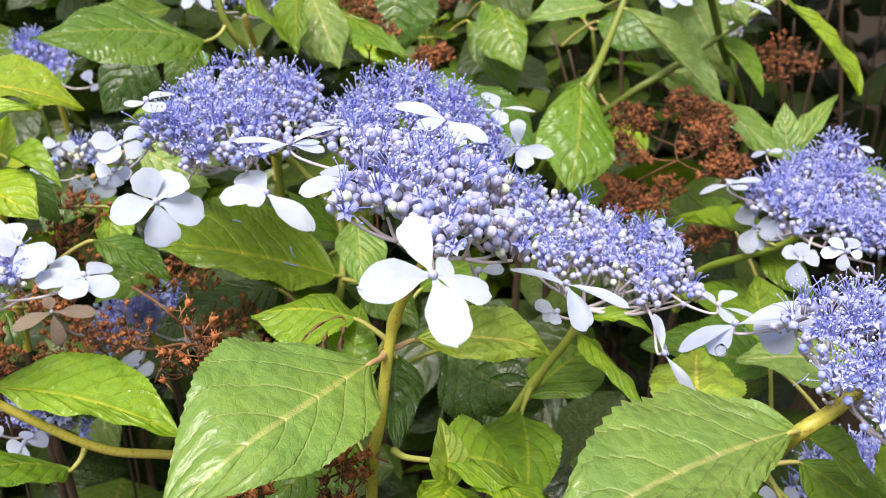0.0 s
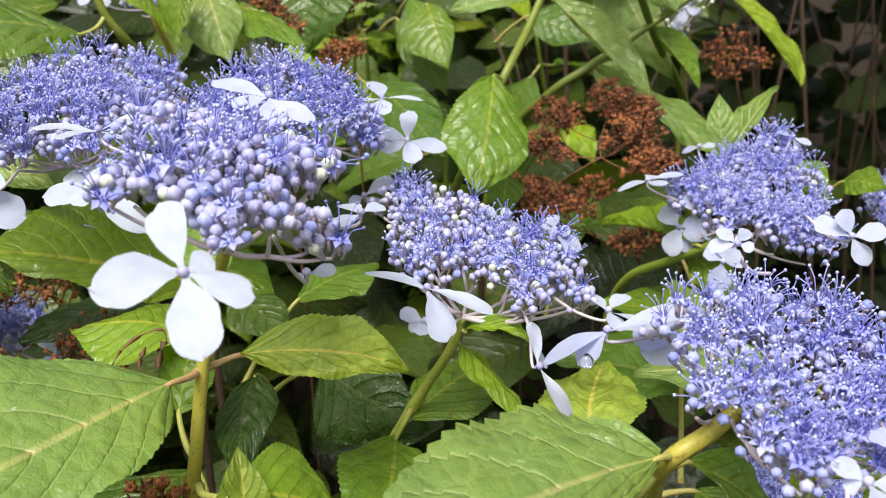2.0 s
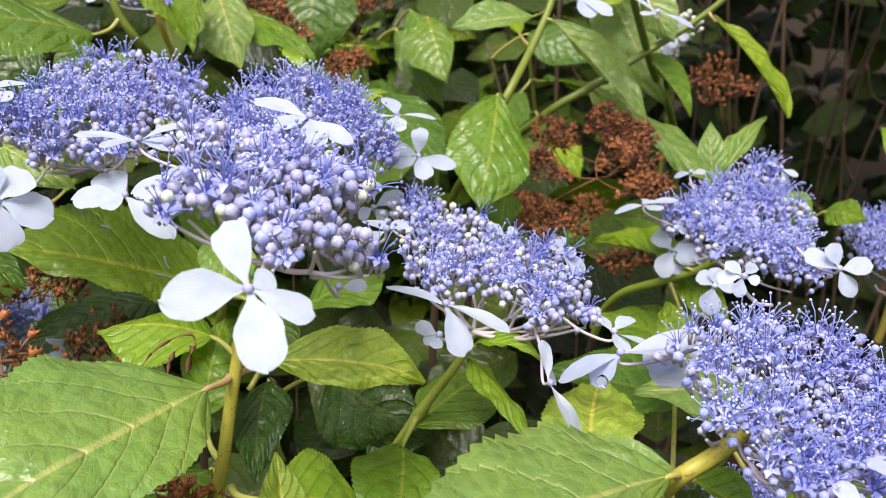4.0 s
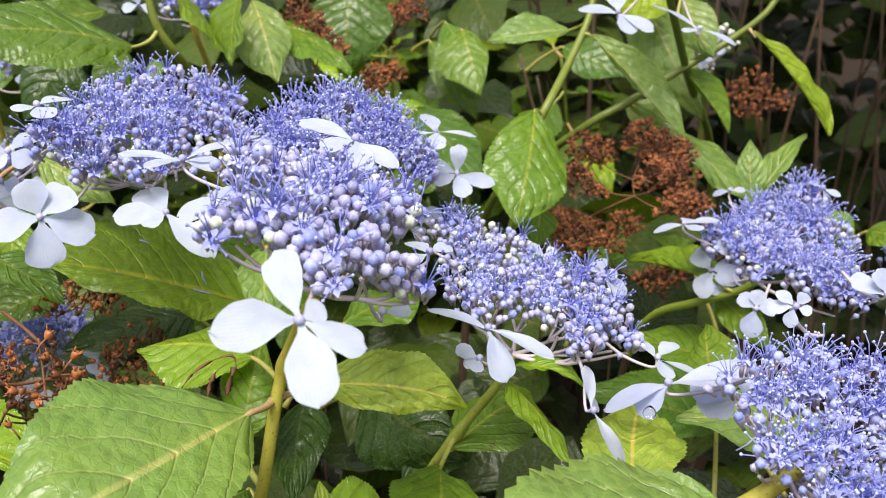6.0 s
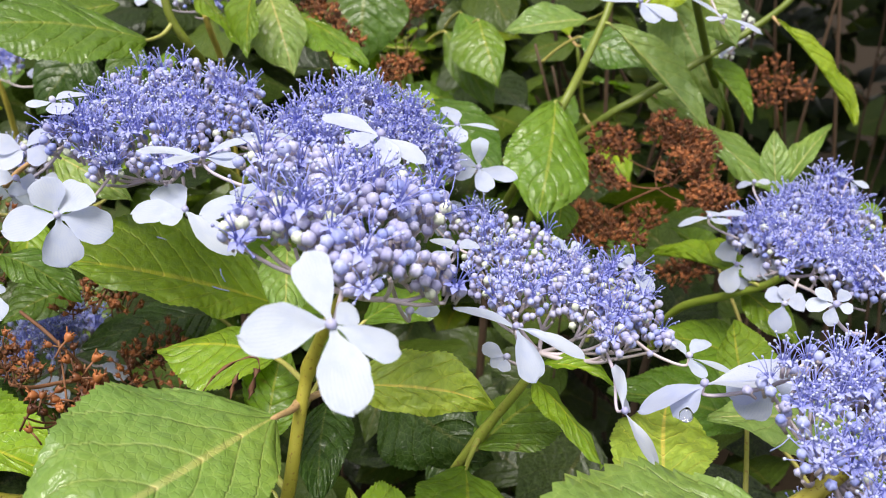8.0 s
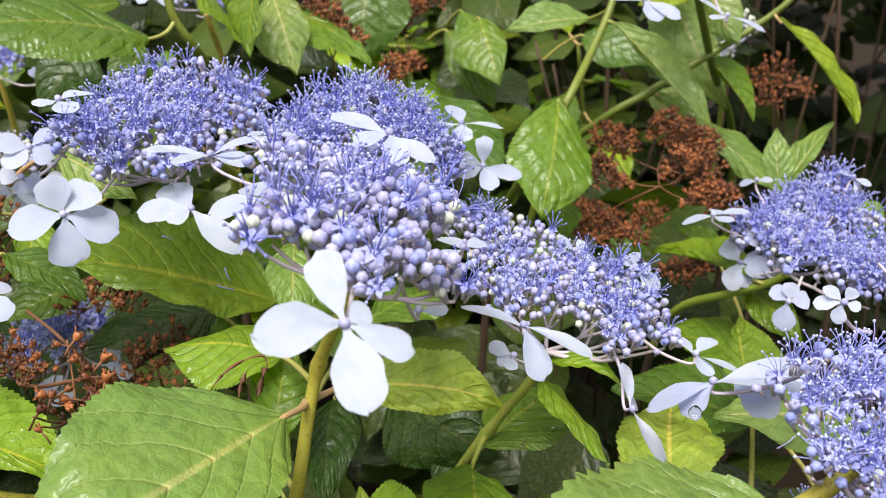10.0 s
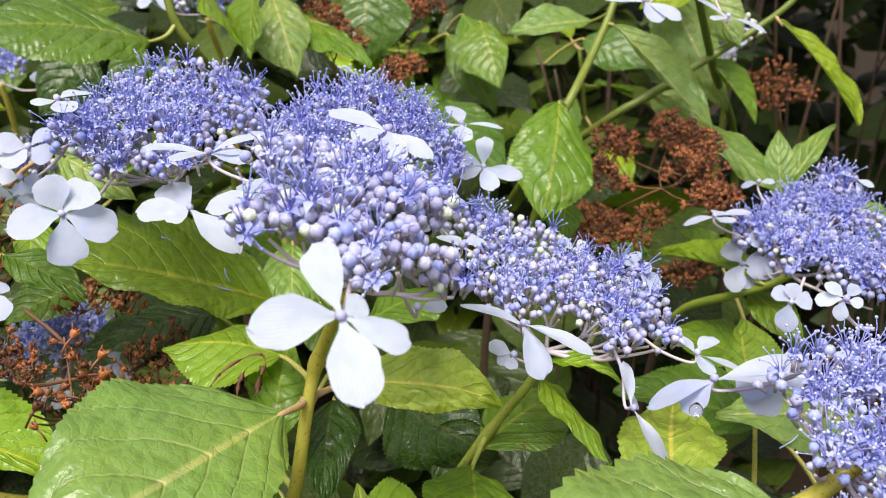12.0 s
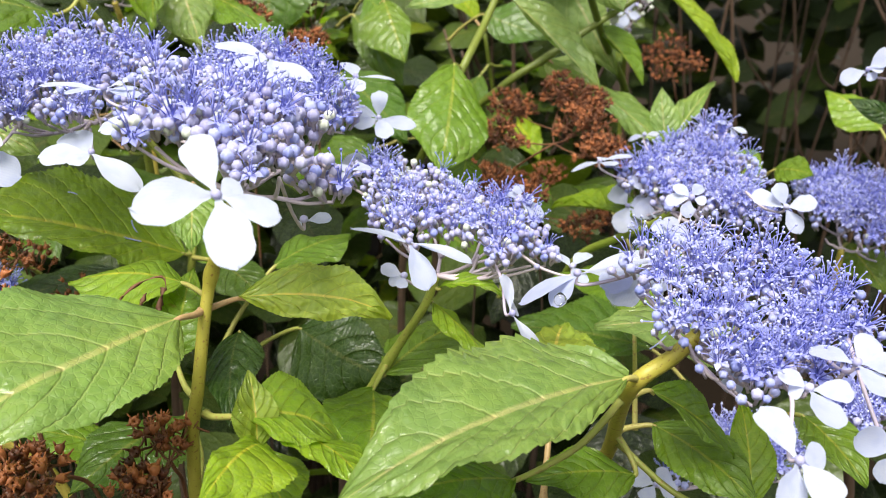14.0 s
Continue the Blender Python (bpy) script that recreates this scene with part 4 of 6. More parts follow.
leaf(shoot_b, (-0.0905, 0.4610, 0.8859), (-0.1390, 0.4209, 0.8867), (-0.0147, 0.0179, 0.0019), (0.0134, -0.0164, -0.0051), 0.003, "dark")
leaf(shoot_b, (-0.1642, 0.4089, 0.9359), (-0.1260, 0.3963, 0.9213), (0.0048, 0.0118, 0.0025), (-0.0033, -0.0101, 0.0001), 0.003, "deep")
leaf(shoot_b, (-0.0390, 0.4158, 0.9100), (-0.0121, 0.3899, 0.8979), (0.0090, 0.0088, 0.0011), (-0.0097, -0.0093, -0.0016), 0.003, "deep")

# the stem on the right from which the long hanging leaf grows
shoot_g = shoot("hydrangea_shoot", [(0.0567, 0.6700, -0.0100), (0.0567, 0.6500, 0.4359), (0.0567, 0.6200, 0.8717), (0.0720, 0.5853, 0.9293), (0.0862, 0.5634, 0.9712), (0.1044, 0.5968, 0.9976), (0.1170, 0.6186, 1.0228), (0.1201, 0.6303, 1.0446)], 0.0031, 0.0021, "green hydrangea stem with a hanging glossy leaf", STEM_GREEN)
leaf(shoot_g, (0.0808, 0.5530, 0.9766), (0.0686, 0.4922, 0.9283), (-0.0232, 0.0015, 0.0039), (0.0232, 0.0021, -0.0085), 0.006, "mid", fat=0.58, quilt=1.6)
leaf(shoot_g, (0.1162, 0.6071, 1.0118), (0.1720, 0.5673, 0.9571), (0.0141, 0.0058, 0.0101), (-0.0013, -0.0013, -0.0004), 0.003, "grey", fat=0.5)
leaf(shoot_g, (0.1561, 0.6839, 1.0381), (0.2016, 0.6380, 0.9543), (-0.0188, 0.0044, -0.0126), (0.0152, 0.0016, 0.0074), 0.003, "grey", stalk=False)
leaf(shoot_g, (0.1123, 0.6684, 1.0058), (0.0564, 0.6532, 0.9981), (-0.0047, 0.0106, 0.0130), (0.0030, -0.0095, -0.0029), 0.003, "grey")
leaf(shoot_g, (0.1164, 0.7262, 0.9860), (0.1627, 0.6944, 0.9714), (0.0103, 0.0082, 0.0148), (-0.0082, -0.0070, -0.0107), 0.003, "deep")
leaf(shoot_g, (0.0129, 0.6070, 0.9618), (0.0535, 0.5364, 0.9354), (0.0172, 0.0067, 0.0085), (-0.0158, -0.0062, -0.0078), 0.004, "deep")
leaf(shoot_g, (0.0428, 0.7343, 0.9942), (0.0570, 0.6862, 0.9553), (-0.0261, -0.0018, -0.0073), (0.0129, 0.0006, 0.0040), 0.004, "mid")
leaf(shoot_g, (0.0888, 0.5489, 0.9210), (0.0840, 0.5219, 0.9040), (-0.0107, 0.0022, -0.0005), (0.0106, -0.0020, 0.0002), 0.003, "mid")

# the long leaning stem at the back right
shoot_h = shoot("hydrangea_shoot", [(0.0871, 0.6980, -0.0100), (0.0871, 0.6780, 0.4495), (0.0871, 0.6480, 0.8990), (0.1195, 0.6112, 0.9542), (0.1435, 0.6099, 0.9705), (0.1743, 0.6192, 0.9891), (0.2044, 0.6256, 1.0077), (0.2255, 0.6258, 1.0259), (0.2345, 0.6290, 1.0390)], 0.003, 0.0019, "long leaning green hydrangea stem with narrow drooping leaves", STEM_GREEN, knots=[(0.5, 0.2)])
leaf(shoot_h, (0.2184, 0.6218, 1.0155), (0.2671, 0.5968, 0.9580), (0.0126, 0.0062, 0.0080), (0.0037, -0.0022, 0.0041), 0.004, "lime", fat=0.75)
leaf(shoot_h, (0.1468, 0.6092, 0.9708), (0.2127, 0.5552, 0.9263), (0.0126, 0.0121, 0.0041), (-0.0051, -0.0048, -0.0018), 0.003, "pale", fat=0.7)
leaf(shoot_h, (0.2145, 0.5596, 0.9248), (0.2542, 0.5971, 0.9582), (-0.0081, 0.0013, 0.0081), (0.0032, -0.0086, 0.0059), 0.003, "pale", fat=0.4, stalk=False)
leaf(shoot_h, (0.2139, 0.5598, 0.9248), (0.2135, 0.5806, 0.9582), (-0.0081, 0.0017, -0.0011), (0.0093, -0.0029, 0.0020), 0.003, "pale", fat=0.45, stalk=False)
leaf(shoot_h, (0.1806, 0.6301, 0.9895), (0.2111, 0.6131, 0.9536), (0.0135, 0.0083, 0.0075), (-0.0004, 0.0006, -0.0006), 0.003, "mid")
leaf(shoot_h, (0.1489, 0.6339, 0.9662), (0.1784, 0.6021, 0.9534), (0.0067, 0.0027, 0.0087), (-0.0092, -0.0060, -0.0064), 0.002, "grey")
leaf(shoot_h, (0.1297, 0.5867, 0.8684), (0.1500, 0.6123, 0.8900), (-0.0107, 0.0056, 0.0035), (0.0106, -0.0053, -0.0037), 0.002, "mid")
leaf(shoot_h, (0.1830, 0.5560, 0.8834), (0.1625, 0.5879, 0.8919), (-0.0017, -0.0008, -0.0011), (0.0122, 0.0064, 0.0056), 0.002, "mid")

# the shoot at the top left
shoot_i = shoot("hydrangea_shoot", [(-0.1197, 0.6889, -0.0100), (-0.1197, 0.6689, 0.4528), (-0.1197, 0.6389, 0.9057), (-0.1152, 0.5839, 0.9772), (-0.1199, 0.5607, 0.9978), (-0.1278, 0.5560, 1.0132), (-0.1331, 0.5573, 1.0370)], 0.0032, 0.0021, "hydrangea shoot with large glossy leaves at the back", STEM_GREEN)
leaf(shoot_i, (-0.1371, 0.5423, 1.0040), (-0.2136, 0.4909, 1.0143), (-0.0130, 0.0218, 0.0123), (0.0139, -0.0235, -0.0138), 0.006, "shade")
leaf(shoot_i, (-0.0850, 0.5700, 1.0320), (-0.0830, 0.5350, 0.9970), (-0.0169, 0.0157, 0.0007), (0.0061, -0.0092, 0.0007), 0.003, "mid", fat=0.5, quilt=1.5, stalk=False)
leaf(shoot_i, (-0.0850, 0.6050, 1.0240), (-0.0620, 0.5500, 0.9860), (-0.0163, -0.0053, -0.0069), (0.0137, 0.0047, 0.0031), 0.004, "grey", fat=0.5, quilt=2.4, stalk=False)
leaf(shoot_i, (-0.0810, 0.6250, 1.0110), (-0.0230, 0.5700, 0.9900), (0.0089, 0.0098, 0.0014), (-0.0021, -0.0252, -0.0065), 0.004, "mid", quilt=1.6, stalk=False)
leaf(shoot_i, (0.0300, 0.7600, 0.9960), (0.0570, 0.7000, 0.9580), (-0.0162, -0.0130, -0.0119), (0.0178, 0.0070, 0.0021), 0.004, "shade", quilt=2.0)
leaf(shoot_i, (-0.1270, 0.5850, 1.0280), (-0.0890, 0.5500, 1.0000), (-0.0011, 0.0207, -0.0004), (0.0009, -0.0192, 0.0006), 0.003, "bright", stalk=False)
leaf(shoot_i, (-0.0316, 0.6700, 1.0290), (-0.0334, 0.6430, 0.9749), (-0.0275, -0.0001, 0.0009), (0.0310, 0.0001, -0.0010), 0.004, "deep")
leaf(shoot_i, (-0.1844, 0.5796, 0.9917), (-0.2062, 0.5546, 0.9582), (-0.0146, 0.0017, 0.0082), (0.0194, -0.0010, -0.0120), 0.004, "dark", stalk=False)
leaf(shoot_i, (-0.1560, 0.5879, 0.9925), (-0.1670, 0.5585, 0.9647), (-0.0110, -0.0018, 0.0063), (0.0109, 0.0022, -0.0067), 0.004, "deep", stalk=False)
leaf(shoot_i, (0.0189, 0.7646, 0.9806), (0.0558, 0.7123, 0.9316), (-0.0122, -0.0015, -0.0076), (0.0203, 0.0037, 0.0114), 0.004, "shade")
leaf(shoot_i, (-0.1788, 0.6260, 1.0108), (-0.2211, 0.5896, 1.0013), (-0.0086, 0.0064, 0.0138), (0.0060, -0.0058, -0.0043), 0.003, "shade", stalk=False)

# the young shoot at the far left
shoot_j = shoot("hydrangea_shoot", [(-0.2393, 0.5236, -0.0100), (-0.2393, 0.5036, 0.4346), (-0.2393, 0.4736, 0.8691), (-0.2242, 0.4474, 0.9300), (-0.2173, 0.4386, 0.9635), (-0.2159, 0.4359, 0.9717)], 0.00325, 0.0018, "young yellow-green hydrangea shoot with fresh small leaves")
leaf(shoot_j, (-0.2513, 0.4515, 0.9967), (-0.1812, 0.4660, 0.9839), (-0.0027, 0.0251, 0.0139), (0.0030, -0.0150, -0.0004), 0.008, "lime", stalk=False)
leaf(shoot_j, (-0.3004, 0.5070, 1.0115), (-0.2451, 0.5244, 1.0016), (-0.0020, 0.0130, 0.0119), (0.0028, -0.0080, 0.0013), 0.004, "bright", stalk=False)
leaf(shoot_j, (-0.2338, 0.4271, 0.9754), (-0.1886, 0.4261, 0.9934), (-0.0034, 0.0098, 0.0090), (-0.0001, -0.0019, 0.0002), 0.008, "lime")
leaf(shoot_j, (-0.2160, 0.4393, 0.9634), (-0.2108, 0.4479, 0.9862), (-0.0025, -0.0114, 0.0049), (0.0057, 0.0024, -0.0022), 0.002, "fresh")
leaf(shoot_j, (-0.2261, 0.4364, 0.9719), (-0.2455, 0.4308, 0.9946), (0.0006, -0.0118, -0.0023), (0.0017, 0.0141, 0.0049), 0.002, "fresh")
leaf(shoot_j, (-0.2155, 0.4356, 0.9697), (-0.2304, 0.4119, 0.9777), (-0.0094, 0.0066, 0.0022), (0.0051, -0.0041, -0.0026), 0.004, "bright")
leaf(shoot_j, (-0.2069, 0.4286, 0.9705), (-0.1731, 0.4074, 0.9615), (0.0061, 0.0053, 0.0104), (-0.0003, -0.0019, 0.0032), 0.006, "bright")
leaf(shoot_j, (-0.2229, 0.4174, 0.9617), (-0.1827, 0.3992, 0.9504), (0.0094, 0.0168, 0.0064), (-0.0058, -0.0117, -0.0019), 0.004, "lime")
leaf(shoot_j, (-0.2244, 0.4452, 0.9588), (-0.1880, 0.4323, 0.9365), (0.0059, 0.0118, 0.0028), (-0.0072, -0.0122, -0.0047), 0.004, "deep")
leaf(shoot_j, (-0.2504, 0.4401, 0.9514), (-0.2400, 0.4134, 0.9282), (-0.0101, -0.0053, 0.0015), (0.0081, 0.0046, -0.0016), 0.004, "bright")
leaf(shoot_j, (-0.1761, 0.4690, 0.9298), (-0.1710, 0.4409, 0.9111), (-0.0074, -0.0028, 0.0022), (0.0114, 0.0033, -0.0018), 0.004, "bright")
leaf(shoot_j, (-0.1484, 0.4460, 0.9039), (-0.1701, 0.4130, 0.9005), (-0.0118, 0.0072, 0.0057), (0.0103, -0.0064, -0.0035), 0.004, "deep")

# the large blue head at the back left
head_a = head("flower_head", (-0.0898, 0.4288, 0.9706), (0.0000, -0.1200, 1.0000), [(-0.1149, 0.3865, 0.9981, 0.0120), (-0.1095, 0.4134, 0.9964, 0.0140), (-0.1054, 0.4375, 1.0004, 0.0150), (-0.0904, 0.4527, 1.0007, 0.0160), (-0.0723, 0.4530, 0.9959, 0.0140), (-0.0872, 0.4255, 0.9944, 0.0150), (-0.0708, 0.4241, 0.9930, 0.0130), (-0.0924, 0.3963, 0.9920, 0.0140), (-0.1062, 0.3837, 0.9921, 0.0110), (-0.0775, 0.3999, 0.9887, 0.0120), (-0.0916, 0.3808, 0.9886, 0.0060), (-0.0830, 0.3800, 0.9868, 0.0060), (-0.1032, 0.3763, 0.9868, 0.0060), (-0.0608, 0.4304, 0.9882, 0.0090)], "large lacecap head of open blue florets with white outer florets", (0.2, 0.6, 0.4, 0.05), 101, sink=0.003, size=1.04, pitch=0.0035)
floret(head_a, (-0.1166, 0.3634, 0.9710), (-0.0210, -0.6937, 0.7199), [(-0.1216, 0.3656, 0.9834), (-0.1082, 0.3701, 0.9799), (-0.1321, 0.3550, 0.9685), (-0.0999, 0.3675, 0.9641), (-0.1137, 0.3580, 0.9547)], 0.0185, (-0.1046, 0.3942, 0.9806), "white")
floret(head_a, (-0.0738, 0.3732, 0.9713), (0.0555, -0.5446, 0.8368), [(-0.0861, 0.3850, 0.9756, 1.1), (-0.0916, 0.3700, 0.9700, 1), (-0.0789, 0.3640, 0.9697, 0.8), (-0.0545, 0.3600, 0.9600, 0.9)], 0.0125, (-0.0844, 0.4091, 0.9721), "white")
floret(head_a, (-0.1227, 0.3855, 1.0071), (-0.0335, -0.2053, 0.9781), [(-0.1280, 0.3786, 1.0070), (-0.1167, 0.3969, 1.0075), (-0.1155, 0.3769, 1.0052)], 0.011, (-0.1109, 0.4065, 0.9927), "white")
floret(head_a, (-0.1356, 0.3860, 0.9888), (-0.1978, -0.6546, 0.7296), [(-0.1455, 0.3821, 0.9917), (-0.1294, 0.3968, 0.9927), (-0.1402, 0.3755, 0.9844), (-0.1279, 0.3840, 0.9854)], 0.0125, (-0.1169, 0.3933, 0.9936), "blue")
floret(head_a, (-0.1405, 0.3867, 0.9766), (-0.0222, -0.6638, 0.7476), [(-0.1468, 0.3841, 0.9781), (-0.1359, 0.3882, 0.9745), (-0.1401, 0.3851, 0.9713)], 0.0115, (-0.1243, 0.4002, 0.9893), "blue")
floret(head_a, (-0.0493, 0.4072, 0.9912), (-0.0355, -0.0135, 0.9993), [(-0.0578, 0.4055, 0.9913), (-0.0403, 0.4084, 0.9898), (-0.0501, 0.4174, 0.9907)], 0.009, (-0.0674, 0.4272, 0.9818), "white")

# the blue head behind the middle one
head_b = head("flower_head", (-0.0052, 0.4526, 0.9666), (0.0000, -0.1200, 1.0000), [(-0.0444, 0.4391, 0.9895, 0.0120), (-0.0298, 0.4478, 0.9954, 0.0130), (-0.0130, 0.4517, 0.9963, 0.0140), (0.0020, 0.4496, 0.9924, 0.0130), (-0.0333, 0.4191, 0.9867, 0.0120), (-0.0162, 0.4323, 0.9898, 0.0130), (0.0016, 0.4327, 0.9868, 0.0120), (0.0159, 0.4376, 0.9847, 0.0110), (0.0198, 0.4354, 0.9768, 0.0080), (-0.0484, 0.4268, 0.9852, 0.0090)], "wide lacecap head of open blue florets", (0.4, 0.55, 0.4, 0.05), 102, sink=0.006, size=1.12)
floret(head_b, (0.0363, 0.4560, 0.9663), (0.0669, -0.6605, 0.7478), [(0.0369, 0.4680, 0.9765, 0.9), (0.0225, 0.4550, 0.9714, 0.8), (0.0258, 0.4480, 0.9644, 0.9), (0.0397, 0.4400, 0.9608, 1), (0.0528, 0.4520, 0.9631, 0.9)], 0.0095, (0.0125, 0.4493, 0.9709), "white")
floret(head_b, (0.0257, 0.4550, 0.9858), (0.0500, 0.0500, 0.9900), [(0.0075, 0.4520, 0.9839, 0.9), (0.0431, 0.4520, 0.9852, 0.9), (0.0213, 0.4700, 0.9903, 0.9), (0.0269, 0.4400, 0.9823, 0.9)], 0.011, (0.0074, 0.4457, 0.9769), "white")

# the middle head of buds, nearest
head_c = head("flower_head", (-0.0047, 0.2757, 0.9857), (0.0000, -0.1200, 1.0000), [(-0.0275, 0.2983, 1.0138, 0.0085), (-0.0185, 0.3125, 1.0068, 0.0100), (-0.0081, 0.3232, 1.0036, 0.0090), (-0.0078, 0.3036, 1.0050, 0.0100), (0.0047, 0.3088, 1.0017, 0.0090), (0.0144, 0.3115, 0.9995, 0.0080), (0.0025, 0.2915, 1.0041, 0.0100), (0.0139, 0.2981, 1.0006, 0.0090), (-0.0092, 0.2881, 1.0065, 0.0090), (-0.0257, 0.2726, 1.0067, 0.0075), (-0.0175, 0.2741, 1.0065, 0.0085), (-0.0084, 0.2688, 1.0036, 0.0075), (-0.0012, 0.2654, 1.0012, 0.0080), (0.0074, 0.2735, 0.9985, 0.0085), (-0.0001, 0.2608, 0.9980, 0.0060), (0.0168, 0.2847, 0.9886, 0.0070), (0.0216, 0.2850, 0.9844, 0.0050), (-0.0299, 0.2674, 1.0067, 0.0055)], "lacecap head of pale blue buds and half-open florets", (0.12, 0.2, 0.62, 0.1), 103, sink=0.001, pitch=0.0039, size=1.18, low=0.8, gaps=0.05)
floret(head_c, (-0.0032, 0.2345, 0.9971), (0.0330, -0.8089, 0.5870), [(-0.0102, 0.2468, 1.0078, 0.86), (-0.0219, 0.2326, 0.9949, 1.0), (0.0029, 0.2196, 0.9853, 1.0), (0.0110, 0.2315, 0.9925, 0.6), (0.0010, 0.2400, 0.9978, 0.75)], 0.0126, (-0.0046, 0.2742, 0.9896), "white", droop=0.001)
floret(head_c, (0.0009, 0.3251, 1.0149), (0.0843, -0.2865, 0.9544), [(-0.0166, 0.3327, 1.0183), (-0.0081, 0.3198, 1.0133), (0.0134, 0.3177, 1.0092), (0.0044, 0.3113, 1.0097)], 0.0088, (-0.0007, 0.3161, 0.9994), "white")
floret(head_c, (-0.0568, 0.3394, 1.0019), (-0.1009, -0.0240, 0.9946), [(-0.0764, 0.3384, 1.0037), (-0.0644, 0.3266, 1.0029), (-0.0448, 0.3354, 1.0006), (-0.0415, 0.3563, 1.0039), (-0.0470, 0.3418, 1.0020)], 0.0095, (-0.0175, 0.3043, 1.0011), "white")
floret(head_c, (-0.0318, 0.3040, 1.0009), (-0.1138, -0.3380, 0.9343), [(-0.0465, 0.2980, 0.9978, 1), (-0.0246, 0.3140, 0.9992, 0.8), (-0.0409, 0.3180, 0.9994, 0.9)], 0.0105, (-0.0143, 0.2920, 0.9956), "white")
floret(head_c, (0.0249, 0.3388, 0.9730), (0.1181, -0.1813, 0.9763), [(0.0167, 0.3335, 0.9705), (0.0312, 0.3431, 0.9736), (0.0183, 0.3495, 0.9726)], 0.0085, (0.0121, 0.2912, 0.9886), "white")
floret(head_c, (0.0114, 0.3033, 0.9669), (0.0485, -0.2261, 0.9729), [(0.0192, 0.3037, 0.9678), (0.0103, 0.3029, 0.9662)], 0.008, (0.0063, 0.2845, 0.9862), "white")

# the middle right head of pale buds
head_d = head("flower_head", (0.0585, 0.3623, 0.9231), (0.0000, -0.1200, 1.0000), [(0.0332, 0.4394, 0.9424, 0.0120), (0.0456, 0.4282, 0.9432, 0.0120), (0.0419, 0.4012, 0.9426, 0.0120), (0.0581, 0.4162, 0.9433, 0.0120), (0.0542, 0.3843, 0.9442, 0.0120), (0.0692, 0.3976, 0.9414, 0.0110), (0.0384, 0.3739, 0.9424, 0.0090), (0.0478, 0.3576, 0.9447, 0.0100), (0.0639, 0.3707, 0.9413, 0.0110), (0.0791, 0.3862, 0.9395, 0.0110), (0.0917, 0.3948, 0.9398, 0.0100), (0.0747, 0.3580, 0.9421, 0.0100), (0.0846, 0.3560, 0.9423, 0.0100), (0.0812, 0.3416, 0.9417, 0.0070), (0.0955, 0.3563, 0.9369, 0.0090), (0.1010, 0.3540, 0.9353, 0.0060), (0.0958, 0.3793, 0.9373, 0.0090), (0.0823, 0.3363, 0.9408, 0.0060)], "lacecap head of pale blue-grey buds with white outer florets", (0.13, 0.3, 0.55, 0.12), 104, pitch=0.0036, size=0.95, low=0.8)
floret(head_d, (0.0463, 0.3326, 0.9482), (-0.0363, 0.1828, 0.9825), [(0.0265, 0.3401, 0.9514), (0.0662, 0.3154, 0.9470), (0.0520, 0.3188, 0.9366), (0.0571, 0.3298, 0.9454)], 0.0105, (0.0581, 0.3630, 0.9244), "white")
floret(head_d, (0.0449, 0.3449, 0.9303), (-0.0197, -0.7236, 0.6899), [(0.0370, 0.3470, 0.9329), (0.0436, 0.3393, 0.9283), (0.0399, 0.3442, 0.9282)], 0.0062, (0.0581, 0.3623, 0.9231), "blue")
floret(head_d, (0.1092, 0.3444, 0.9330), (0.1567, 0.1807, 0.9710), [(0.1043, 0.3542, 0.9353), (0.1157, 0.3508, 0.9358), (0.1203, 0.3335, 0.9334), (0.1109, 0.3334, 0.9313)], 0.0075, (0.0886, 0.3524, 0.9370), "white")
floret(head_d, (0.0822, 0.3185, 0.9262), (0.4948, -0.7181, 0.4893), [(0.0810, 0.3313, 0.9353), (0.0902, 0.3025, 0.9165), (0.0851, 0.3264, 0.9247)], 0.0068, (0.0786, 0.3427, 0.9361), "blue", droop=-0.002)
floret(head_d, (0.0959, 0.3939, 0.9451), (0.1443, -0.3860, 0.9111), [(0.0915, 0.3959, 0.9475), (0.1043, 0.3888, 0.9383), (0.1011, 0.3927, 0.9453), (0.0954, 0.3959, 0.9496)], 0.009, (0.0852, 0.3823, 0.9386), "white")
floret(head_d, (0.0760, 0.4230, 0.9394), (0.0485, -0.2261, 0.9729), [(0.0686, 0.4261, 0.9444), (0.0833, 0.4201, 0.9353), (0.0794, 0.4239, 0.9431)], 0.009, (0.0707, 0.4055, 0.9350), "white")
floret(head_d, (0.0159, 0.4551, 0.9408), (-0.0243, -0.6045, 0.7963), [(0.0095, 0.4536, 0.9370), (0.0288, 0.4611, 0.9461), (0.0213, 0.4533, 0.9361)], 0.0095, (0.0402, 0.4107, 0.9392), "blue")

# the blue head at the back right
head_e = head("flower_head", (0.1867, 0.4625, 0.9156), (0.0000, -0.1200, 1.0000), [(0.1750, 0.4820, 0.9328, 0.0130), (0.1885, 0.4948, 0.9361, 0.0140), (0.2093, 0.5100, 0.9393, 0.0140), (0.2291, 0.5260, 0.9457, 0.0130), (0.1944, 0.4753, 0.9361, 0.0140), (0.2181, 0.4940, 0.9375, 0.0140), (0.2341, 0.4977, 0.9368, 0.0130), (0.2023, 0.4599, 0.9351, 0.0130), (0.2199, 0.4620, 0.9321, 0.0140), (0.1852, 0.4627, 0.9319, 0.0110), (0.2157, 0.4338, 0.9310, 0.0140), (0.2040, 0.4423, 0.9311, 0.0120)], "blue lacecap head over drooping pale florets", (0.28, 0.5, 0.5, 0.05), 105, sink=0.008, size=1.15, pitch=0.004)
